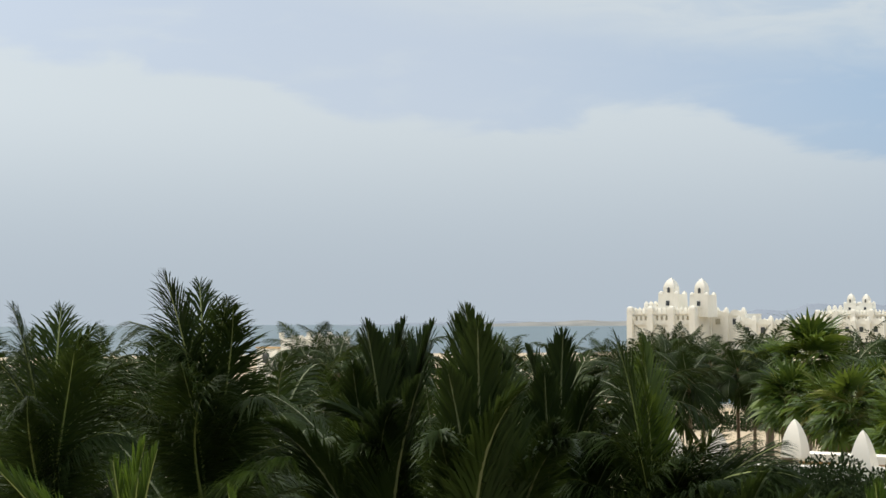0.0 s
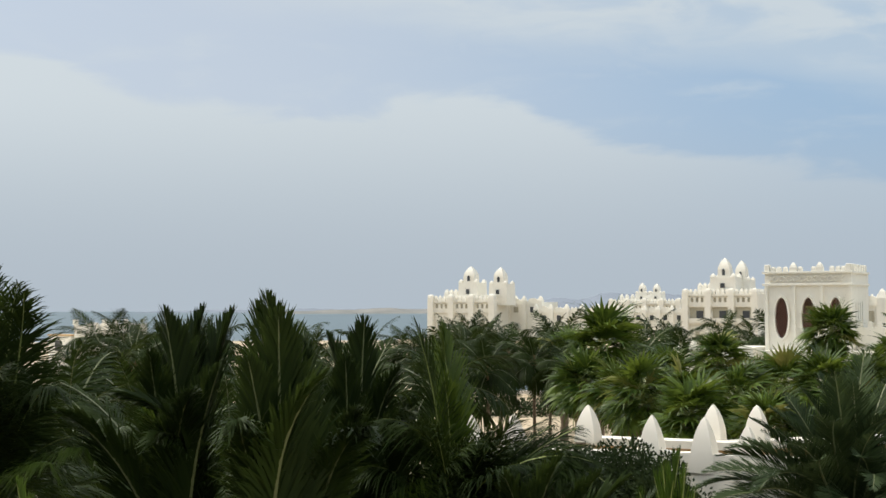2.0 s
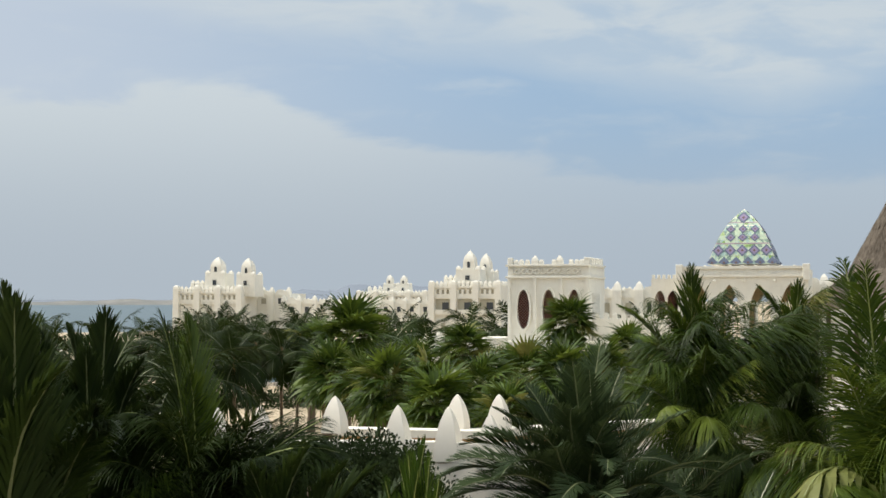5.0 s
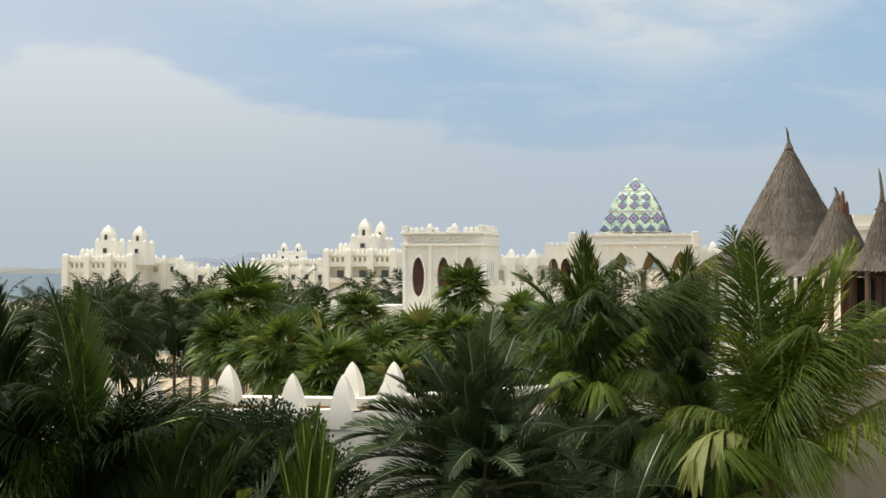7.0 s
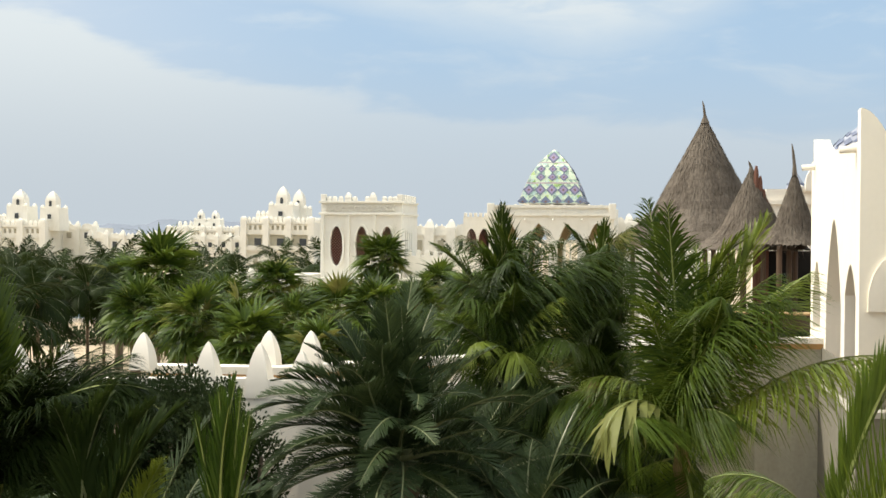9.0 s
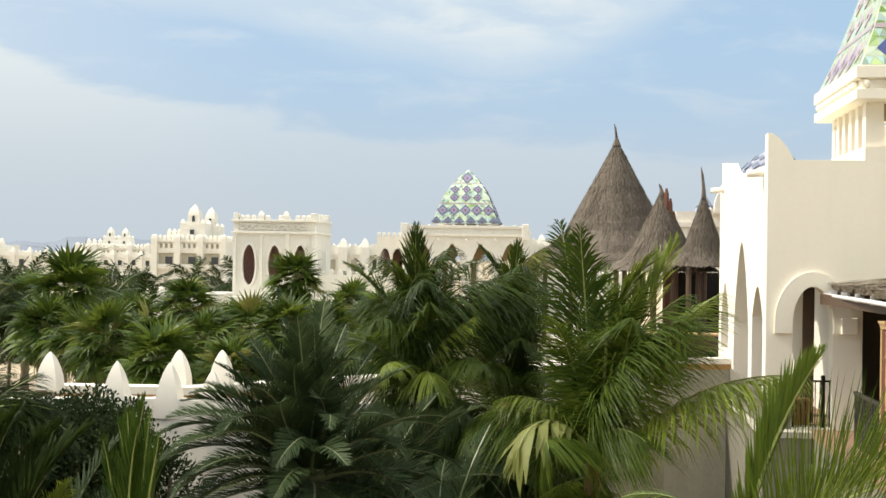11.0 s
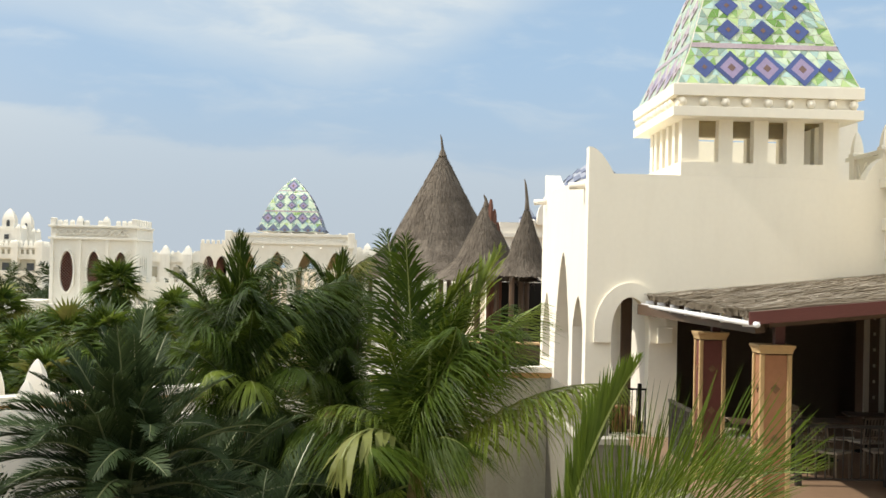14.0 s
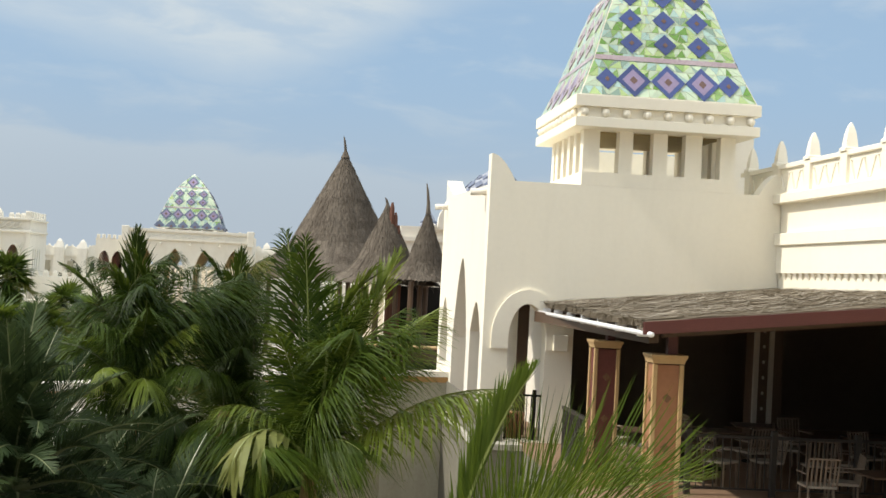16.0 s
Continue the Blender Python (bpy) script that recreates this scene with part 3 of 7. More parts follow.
def build_dome(t, centre, profile, rows, bands, depth=1.0, fine=True):
    """Four curved faces clad in broken tile, with rows of blue lozenges."""
    scale, peak = 1.0, profile[-1][0]

    def dome_half(z):
        return dome_at(profile, z)

    cx, cy, cz = centre
    rng = random.Random(7)
    core = lathe(bmesh.new(), [(r * 0.998 * scale, z * scale) for z, r in profile], 4, (cx, cy, cz), depth)
    part("core", core, M_WHITE, t, "pale grouted spire under the tiles")

    def place(face, a, z, off):
        hw = dome_half(z)
        x, y = a, -hw * depth - off
        if face % 2:
            x, y = a * depth, -hw - off
        c, s = ((1, 0), (0, 1), (-1, 0), (0, -1))[face]
        return (cx + (x * c - y * s) * scale, cy + (x * s + y * c) * scale, cz + z * scale)

    for face in range(4):
        shards = [bmesh.new() for _ in T_GREEN]
        z = 0.02
        step = 0.205 if fine else 0.26
        made = 0
        while z < peak - 0.12:
            z2 = min(z + step * rng.uniform(0.8, 1.2), peak - 0.06)
            wa, wb = dome_half(z), dome_half(z2)

            def cuts():
                k = max(1, round((wa + wb) / step * 0.95))
                return [-1.0] + [-1 + 2 * (n + rng.uniform(-0.32, 0.32)) / k for n in range(1, k)] + [1.0]

            lo, hi = cuts(), cuts()
            a = b = 0
            while a < len(lo) - 1 or b < len(hi) - 1:
                # walk along the course, taking the next corner below or above
                below = b == len(hi) - 1 or (a < len(lo) - 1 and lo[a + 1] + rng.uniform(-0.05, 0.05) < hi[b + 1])
                if below:
                    tri = [(lo[a] * wa, z), (lo[a + 1] * wa, z), (hi[b] * wb, z2)]
                    a += 1
                else:
                    tri = [(lo[a] * wa, z), (hi[b + 1] * wb, z2), (hi[b] * wb, z2)]
                    b += 1
                # face 3 of the near spire has a paler mix for the strong light there
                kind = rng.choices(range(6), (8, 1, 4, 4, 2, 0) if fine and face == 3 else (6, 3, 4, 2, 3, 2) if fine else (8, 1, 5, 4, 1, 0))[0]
                mx, mz = sum(q[0] for q in tri) / 3, sum(q[1] for q in tri) / 3
                lift = 0.006 + rng.uniform(0, 0.006)
                inner = [((mx + (q[0] - mx) * 0.92) * 0.99, mz + (q[1] - mz) * 0.92) for q in tri]
                single = fine and face == 0 and z < 2.3 and made < 300
                bm = bmesh.new() if single else shards[kind]
                top = [bm.verts.new(place(face, x, y, lift)) for x, y in inner]
                bm.faces.new(top)
                if single:
                    foot = [bm.verts.new(place(face, x, y, -0.01)) for x, y in inner]
                    for n in range(3):
                        bm.faces.new((foot[n], foot[(n + 1) % 3], top[(n + 1) % 3], top[n]))
                    part("tile", bm, T_GREEN[kind], t)
                    made += 1
            z = z2
        for mat, bm in zip(T_GREEN, shards):
            if bm.verts:
                ob = part("tile_mosaic", bm, mat, t)
                ob["kind"] = "stuff"

        def lozenge(a, z, w, h, mauve):
            tile = None
            # strong light on the seaward face is put into paler tiles
            lit_face = fine and face == 3
            # haze on the far spire is coloured in: slate lozenges, paler greens
            for s, off, mat, nm in ((1.0, 0.030, T_BAND if lit_face else T_BLUE if fine else T_SLATE, "lozenge_tile"), (0.66, 0.034, T_MAUVE, "inner_tile"), (0.24, 0.038, T_BROWN, "centre_tile")):
                if nm == "inner_tile" and not mauve:
                    continue
                bm = bmesh.new()
                pts = [(a - w * s, z), (a, z - h * s), (a + w * s, z), (a, z + h * s)]
                lo = [bm.verts.new(place(face, x, min(max(y, 0.0), peak - 0.02), -0.03)) for x, y in pts]
                hi = [bm.verts.new(place(face, x, min(max(y, 0.0), peak - 0.02), off)) for x, y in pts]
                for i in range(4):
                    bm.faces.new((lo[i], lo[(i + 1) % 4], hi[(i + 1) % 4], hi[i]))
                bm.faces.new(hi)
                p = part(nm, bm, mat, tile or t)
                tile = tile or p

        for z, w, h, gap, k, mauve in rows:
            for i in range(k):
                lozenge((i - (k - 1) / 2) * gap, z, w, h, mauve)
        if fine:
            for s in (-1, 1):
                lozenge(s * 1.36, 0.40, 0.25, 0.255, False)
        for zz0, zz1 in bands:
            bm = bmesh.new()
            w = dome_half(zz0) * 0.985
            lo = [place(face, -w, zz0, 0.02), place(face, w, zz0, 0.02), place(face, w * 0.985, zz1, 0.02), place(face, -w * 0.985, zz1, 0.02)]
            bm.faces.new([bm.verts.new(p) for p in lo])
            part("tile_band", bm, T_BAND, t, "pinkish patterned tile band")


# the tower is drawn at a round size and brought to the pavilion's front
TOWER = 0.972


def build_bell_tower():
    t = thing("bell_tower", 7.7, 30.8, 1.75, "cream bell tower with mosaic spire in green and blue tiles", "bell tower")
    x0, x1, y0, y1 = 5.66, 9.77, 28.3, 33.3
    part("plinth", boxed(5.95, 9.44, 28.0 / TOWER, 32.65, 2.122 / TOWER, 2.48), M_STUCCO, t)
    part("plinth_foot", boxed(5.95, 9.44, 28.46 / TOWER, 32.6, 1.752 / TOWER, 2.121 / TOWER), M_STUCCO, t)
    # belfry posts on all four sides
    for a, b in ((5.97, 6.34), (6.78, 7.09), (7.55, 7.87), (8.28, 8.66), (9.08, 9.42)):
        part("post", boxed(a, b, 28.88, 29.2, 2.46, 3.42), M_STUCCO, t)
        part("post", boxed(a, b, 32.3, 32.62, 2.46, 3.42), M_STUCCO, t)
    for u in (29.65, 30.38, 31.1, 31.8):
        part("post", boxed(5.97, 6.27, u, u + 0.3, 2.46, 3.42), M_STUCCO, t)
        part("post", boxed(9.12, 9.42, u, u + 0.3, 2.46, 3.42), M_STUCCO, t)
    part("stair_block", boxed(12.7, 13.62, 40.0, 41.0, 1.2, 4.75), M_STUCCO, t)
    part("rear_parapet", boxed(7.62, 11.35, 35.6, 36.0, 1.75, 3.62), M_STUCCO, t)
    part("ceiling_slab", boxed(x0 + 0.1, x1 - 0.1, y0 + 0.1, y1 - 0.1, 3.44, 3.45), M_STUCCO, t)
    part("ceiling_board", boxed(x0 + 0.62, x1 - 0.62, y0 + 0.9, y1 - 0.9, 3.385, 3.425), M_BOARD, t)
    part("lower_cornice", boxed(x0, x1, y0, y1, 3.42, 3.63, bevel=0.012), M_STUCCO, t)
    part("frieze", boxed(x0 + 0.12, x1 - 0.12, y0 + 0.12, y1 - 0.12, 3.625, 3.86), M_STUCCO, t)
    part("upper_cornice", boxed(x0 - 0.01, x1 + 0.01, y0 - 0.01, y1 + 0.01, 3.855, 4.11, bevel=0.012), M_STUCCO, t)

    def knob(x, y):
        bm = bmesh.new()
        bmesh.ops.create_uvsphere(bm, u_segments=12, v_segments=8, radius=0.10, matrix=Matrix.Translation((x, y, 3.74)))
        part("knob", bm, M_STUCCO, t, smooth=True)

    for i in range(9):
        knob(x0 + 0.2 + (x1 - x0 - 0.4) * i / 8, y0 + 0.08)
    for i in range(1, 11):
        knob(x0 + 0.08, y0 + 0.1 + (y1 - y0 - 0.4) * i / 10)
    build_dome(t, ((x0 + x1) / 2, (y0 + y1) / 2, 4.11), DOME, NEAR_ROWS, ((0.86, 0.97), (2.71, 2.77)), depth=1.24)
    t.matrix_world = GRID @ Matrix.Translation(Vector((7.7, 30.8, 1.75)) * TOWER) @ Matrix.Diagonal((TOWER, TOWER, TOWER, 1))


build_bell_tower()


# ---------------------------------------------------------------- wing with balustrade, on the right
def build_wing():
    t = thing("hotel_wing", 12, 24, FLOOR, "cream hotel wing with stepped cornices and pierced balustrade", "hotel wing")
    u0, u1 = 9.0, 30.4
    part("upper_wall", boxed(10.22, 14.0, u0, u1, 0.0, 2.0), M_STUCCO, t)
    part("cornice", boxed(10.02, 13.9, u0, u1, 1.95, 2.15, bevel=0.012), M_STUCCO, t)
    part("cornice", boxed(10.08, 13.9, u0, 28.0, 1.05, 1.31, bevel=0.012), M_STUCCO, t)
    part("lower_band", boxed(10.14, 13.9, u0, 28.0, 0.46, 1.06), M_STUCCO, t)
    for i in range(56):
        u = 27.8 - i * 0.33
        bm = bmesh.new()
        v = [bm.verts.new(p) for p in ((10.14, u, 0.47), (10.14, u + 0.17, 0.47), (10.24, u + 0.085, 0.27), (10.24, u, 0.47), (10.24, u + 0.17, 0.47))]
        for f in ((0, 1, 2), (0, 2, 3), (1, 4, 2), (3, 4, 1, 0)):
            bm.faces.new([v[k] for k in f])
        part("corbel", bm, M_STUCCO, t)
    # pierced balustrade: posts with pointed finials, panels with slanting slots
    posts = [30.0 - 1.85 * i for i in range(12)]
    part("balustrade_rail", boxed(10.1, 10.32, u0, u1 + 0.1, 2.70, 2.80, bevel=0.012), M_STUCCO, t)
    for u in posts:
        part("balustrade_post", boxed(10.09, 10.33, u - 0.16, u + 0.16, 2.14, 2.80), M_STUCCO, t)
        part("finial", lathe(bmesh.new(), FINIAL, 4, (10.21, u, 2.79)), M_STUCCO, t)
    for u in posts[:-1]:
        outline = [(u - 1.71, 2.14), (u - 0.16, 2.14), (u - 0.16, 2.705), (u - 1.71, 2.705)]
        holes = []
        for i in range(5):
            # slanting slots, every other one turned the other way
            a, b = u - 1.66 + i * 0.30, u - 1.66 + i * 0.30 + 0.20
            if i % 2:
                a, b = b, a
            holes.append([(a, 2.24), (a + 0.075, 2.22), (b + 0.075, 2.60), (b, 2.62)])
        part("balustrade_panel", plate([outline] + holes, 0.07, side(10.16, 0)), M_STUCCO, t)
    # rooms under it, open to the porch, their shade put into dark walls
    part("room_back", boxed(16.0, 16.2, u0, 36, FLOOR, 0.3), M_INNER, t, "room wall with its shade put into a dark colour")
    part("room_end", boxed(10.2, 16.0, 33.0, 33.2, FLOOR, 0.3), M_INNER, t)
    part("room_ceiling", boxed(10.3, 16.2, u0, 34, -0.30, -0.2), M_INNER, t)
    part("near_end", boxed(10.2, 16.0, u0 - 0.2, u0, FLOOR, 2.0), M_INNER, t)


build_wing()


# ---------------------------------------------------------------- porch of the restaurant
def build_porch():
    t = thing("porch_roof", 7.5, 22.8, -0.6, "weathered reed porch roof on oxblood beams", "porch roof")
    rng = random.Random(3)
    v0, v1, u0, u1 = 4.86, 10.22, 17.45, 27.98
    slope = 0.105

    def eave(u):
        return 4.55 + 0.0575 * (u - u0)

    def h(v, u=20.0):
        return -0.395 - 0.0050 * (u - u0) + slope * (v - 5.16)

    # reed bed: strips laid across, each a little uneven
    for i in range(44):
        a, b = u0 - 0.04 + (u1 - u0 + 0.04) * i / 44, u0 - 0.04 + (u1 - u0 + 0.04) * (i + 1) / 44 + 0.05
        bm = bmesh.new()
        n, rows = 22, []
        for k in range(n + 1):
            e = eave((a + b) / 2)
            v = e + (v1 - e - 0.01) * k / n
            lift = rng.uniform(0, 0.030)
            rows.append([bm.verts.new((v + (rng.uniform(-0.06, 0.02) if k == 0 else 0), u, h(v, u) + lift + d))
                         for u, d in ((a, 0), (b, 0), (b, -0.09), (a, -0.09 + rng.uniform(-0.02, 0.02)))])
        for p, q in zip(rows, rows[1:]):
            for k in range(4):
                bm.faces.new((p[k], p[(k + 1) % 4], q[(k + 1) % 4], q[k]))
        bm.faces.new(rows[0])
        bm.faces.new(rows[-1][::-1])
        part("reed_strip", bm, M_REED, t)
    for mat, many, wide in ((M_REED, 5200, 0.0065), (M_STRAW, 2400, 0.0045), (M_CLOTH, 110, 0.016)):
        verts, faces = [], []
        for i in range(many):
            u = rng.uniform(u0 - 0.04, u1)
            v = rng.uniform(eave(u) - 0.02, v1 - 0.1)
            l, a = rng.uniform(0.08, 0.42) if many > 200 else rng.uniform(0.03, 0.12), rng.gauss(0, 0.30)
            if i % 9 == 0:
                v, a = eave(u) + 0.02, math.pi + rng.gauss(0, 0.5)
                l *= 0.45
            p = Vector((v, u, h(v, u) + rng.uniform(0.03, 0.055)))
            d = Vector((math.cos(a) * l, math.sin(a) * l, slope * math.cos(a) * l + rng.uniform(-0.01, 0.035)))
            s = Vector((-math.sin(a), math.cos(a), rng.uniform(-0.6, 0.6))) * wide
            k = len(verts)
            verts += [tuple(q) for q in (p - s, p + s, p + d + s * 0.4, p + d - s * 0.4)]
            faces.append((k, k + 1, k + 2, k + 3))
        me = bpy.data.meshes.new("loose_reeds")
        me.from_pydata(verts, [], faces)
        me.materials.append(mat)
        straw = new("loose_reeds", me)
        straw.parent = t
        straw.matrix_basis = Matrix.Translation(-BASE[t])
        straw["kind"] = "stuff"
    # sloping fascia, end beam and deck
    def sloped(a, b, y0, y1, d0, d1):
        bm = bmesh.new()
        c = [bm.verts.new((v, u, h(v, u) + d)) for v in (a, b) for u in (y0, y1) for d in (d0, d1)]
        for f in ((0, 1, 3, 2), (4, 6, 7, 5), (0, 4, 5, 1), (2, 3, 7, 6), (0, 2, 6, 4), (1, 5, 7, 3)):
            bm.faces.new([c[k] for k in f])
        return bm

    part("fascia", sloped(eave(u0) - 0.02, v1, u0 - 0.11, u0 - 0.045, -0.165, 0.005), M_FASCIA, t, "oxblood painted sloping fascia board")
    part("deck", sloped(5.2, v1, u0 + 0.06, u1, -0.15, -0.09), M_WOOD, t)
    part("eave_beam", sloped(v0 + 0.06, v0 + 0.2, u0 + 1.1, u1, -0.36, -0.15), M_WOOD, t)
    for i in range(9):
        u = u0 + 0.9 + i * 1.15
        part("rafter", sloped(v0 + 0.2, v1, u, u + 0.09, -0.28, -0.15), M_WOOD, t)
    g = thing("gutter", 4.75, 22.7, -0.64, "white plastic rain gutter along the porch eave", "gutter")
    part("pipe", tube(bmesh.new(), (4.60, 17.22, -0.615), (5.0, 27.9, -0.635), 0.038, 14), M_PIPE, g, smooth=True)
    for i in range(7):
        u = 18.2 + i * 1.5
        v = 4.645 + 0.355 * (u - 17.42) / 10.5
        part("bracket", boxed(v - 0.02, v + 0.14, u - 0.015, u + 0.015, -0.68, -0.53), M_PIPE, g)

    def pillar(v, u, label, panel):
        p = thing("porch_pillar", v, u, FLOOR, label, "pillar", "porch pillars")
        w = 0.192
        part("core", boxed(v - w, v + w, u - w, u + w, FLOOR, -1.08), panel, p)
        part("foot", boxed(v - w - 0.06, v + w + 0.06, u - w - 0.06, u + w + 0.06, FLOOR, FLOOR + 0.22, bevel=0.02), M_TRIM, p)
        for sx in (-1, 1):
            for sy in (-1, 1):
                part("corner_trim", boxed(v + sx * w - 0.034, v + sx * w + 0.034, u + sy * w - 0.034, u + sy * w + 0.034, FLOOR + 0.2, -1.07, bevel=0.012), M_TRIM, p)
        cap = lathe(bmesh.new(), [(w + 0.035, 0), (w + 0.04, 0.03), (w + 0.05, 0.06), (w + 0.07, 0.095), (w + 0.07, 0.125)], 4, (v, u, -1.06))
        part("capital", cap, M_TRIM, p)
        for z in (-1.55, -2.25, -2.95):
            for dx, dy in ((0, -1), (-1, 0)):
                bm = bmesh.new()
                for s, d in ((0.095, 0.012), (0.05, 0.022)):
                    bmesh.ops.create_cube(bm, size=1, matrix=Matrix.Translation((v + dx * (w + 0.002), u + dy * (w + 0.002), z))
                                          @ (Matrix.Rotation(radians(45), 4, "Y") if dy else Matrix.Rotation(radians(45), 4, "X"))
                                          @ Matrix.Diagonal((s if dy else 2 * d, 2 * d if dy else s, s, 1)))
                part("lozenge", bm, M_BOSS, p)
        part("stub_post", boxed(v + 0.02, v + 0.16, u - 0.07, u + 0.07, -0.94, h(v, u) - 0.15), M_FASCIA, p)

    pillar(5.215, 18.72, "terracotta pillar with ochre trim and lozenge bosses at the porch corner", M_PANEL)
    pillar(5.205, 22.5, "maroon panelled pillar with ochre trim under the porch eave", M_MAROON)
    # inner column with pale edges
    c = thing("inner_column", 9.67, 27.0, FLOOR, "dark inner column with pale edge strips and small studs", "column")
    part("shaft", boxed(9.34, 9.95, 26.8, 27.3, FLOOR, -0.1), M_WOOD, c)
    for v in (9.335, 9.65):
        part("edge_strip", boxed(v, v + 0.10, 26.75, 26.82, FLOOR + 0.6, -0.1), M_STRIP, c)
    for i in range(6):
        part("stud", boxed(9.525, 9.565, 26.77, 26.8, -0.8 - 0.32 * i, -0.74 - 0.32 * i), M_STRIP, c)
    # railing across the dining floor
    r = thing("railing", 8, 21.8, FLOOR, "dark metal railing across the dining terrace", "railing")
    part("top_rail", boxed(6.2, 12.0, 21.76, 21.82, -2.44, -2.39), M_RAIL, r)
    part("bottom_rail", boxed(6.2, 12.0, 21.77, 21.81, -3.3, -3.27), M_RAIL, r)
    for i in range(40):
        v = 6.25 + i * 0.147
        part("baluster", boxed(v - 0.008, v + 0.008, 21.78, 21.8, -3.3, -2.42), M_RAIL, r)
    for v in (6.54, 8.01, 9.48, 10.95):
        part("post", boxed(v - 0.05, v + 0.05, 21.74, 21.84, FLOOR, -2.30, bevel=0.01), M_RAIL, r)
    r = thing("railing", 5.2, 24.5, FLOOR, "dark slatted railing between the porch pillars", "railing")
    part("top_rail", boxed(5.15, 5.21, 23.1, 25.7, -2.44, -2.38), M_RAIL, r)
    for i in range(20):
        u = 23.15 + i * 0.13
        part("baluster", boxed(5.165, 5.195, u, u + 0.05, FLOOR, -2.42), M_RAIL, r)


build_porch()


def build_chair():
    t = thing("dining_chair", 0, 0, 0, "bronze-brown slatted armchair with a pale seat cushion at a restaurant table", "chair", "dining chairs")
    for x, y in ((-0.21, -0.2), (0.21, -0.2), (-0.21, 0.2), (0.21, 0.2)):
        part("leg", tube(bmesh.new(), (x, y, 0), (x * 0.95, y * 0.95, 0.44), 0.018, 6), M_RATTAN, t)
    part("seat", boxed(-0.24, 0.24, -0.23, 0.23, 0.43, 0.475, bevel=0.012), M_CLOTH, t)
    bm = bmesh.new()
    for x in (-0.235, 0.235):
        tube(bm, (x, 0.21, 0.44), (x * 1.05, 0.29, 0.90), 0.016, 6)
    tube(bm, (-0.25, 0.29, 0.90), (0.25, 0.29, 0.90), 0.018, 6)
    part("back_frame", bm, M_RATTAN, t)
    for i in range(6):
        x = -0.18 + 0.072 * i
        bm = bmesh.new()
        v = [bm.verts.new(p) for p in ((x - 0.013, 0.215, 0.47), (x + 0.013, 0.215, 0.47), (x + 0.013, 0.29, 0.89), (x - 0.013, 0.29, 0.89),
                                       (x - 0.013, 0.23, 0.47), (x + 0.013, 0.23, 0.47), (x + 0.013, 0.305, 0.89), (x - 0.013, 0.305, 0.89))]
        for f in ((0, 1, 2, 3), (4, 7, 6, 5), (0, 4, 5, 1), (2, 6, 7, 3), (0, 3, 7, 4), (1, 5, 6, 2)):
            bm.faces.new([v[k] for k in f])
        part("back_slat", bm, M_RATTAN, t)
    for x in (-0.25, 0.25):
        part("armrest", boxed(x - 0.025, x + 0.025, -0.2, 0.24, 0.645, 0.67, bevel=0.006), M_RATTAN, t)
    return t


def build_table():
    t = thing("dining_table", 0, 0, 0, "square dark wooden dining table on the terrace", "table", "dining tables")
    part("tabletop", boxed(-0.42, 0.42, -0.42, 0.42, 0.72, 0.75, bevel=0.006), M_WOOD, t)
    part("pedestal", lathe(bmesh.new(), [(0.22, 0), (0.22, 0.03), (0.04, 0.06), (0.04, 0.72)], 12, (0, 0, 0)), M_IRON, t)
    return t


def lay_dining():
    chair, table = build_chair(), build_table()
    spots = [(8.15, 20.2, 175), (8.75, 20.6, 250), (9.6, 19.7, 190), (10.3, 20.8, 30), (7.4, 24.6, 15), (8.5, 24.2, 190), (9.4, 24.8, 80),
             (6.6, 23.6, 200), (10.6, 23.9, 10), (10.9, 20.5, 160), (6.2, 25.6, 40), (8.0, 26.0, 100), (11.5, 24.6, 200), (10.0, 26.0, 20), (9.1, 22.6, 170), (9.9, 22.9, 60), (10.9, 22.5, 200), (8.3, 22.9, 280), (11.6, 22.8, 130), (7.4, 22.7, 30)]
    rng = random.Random(5)
    first = True
    for v, u, a in spots:
        m = GRID @ Matrix.Translation((v, u, FLOOR)) @ Matrix.Rotation(radians(a + rng.uniform(-12, 12)), 4, "Z")
        if first:
            chair.matrix_world, first = m, False
        else:
            copy_thing(chair, m)
    tables = [(9.0, 19.6), (6.9, 23.3), (8.0, 24.9), (6.5, 24.5), (10.9, 24.5), (11.3, 21.0), (9.2, 26.2)]
    for i, (v, u) in enumerate(tables):
        m = GRID @ Matrix.Translation((v, u, FLOOR)) @ Matrix.Rotation(radians(rng.uniform(-10, 10)), 4, "Z")
        if i:
            copy_thing(table, m)
        else:
            table.matrix_world = m


lay_dining()


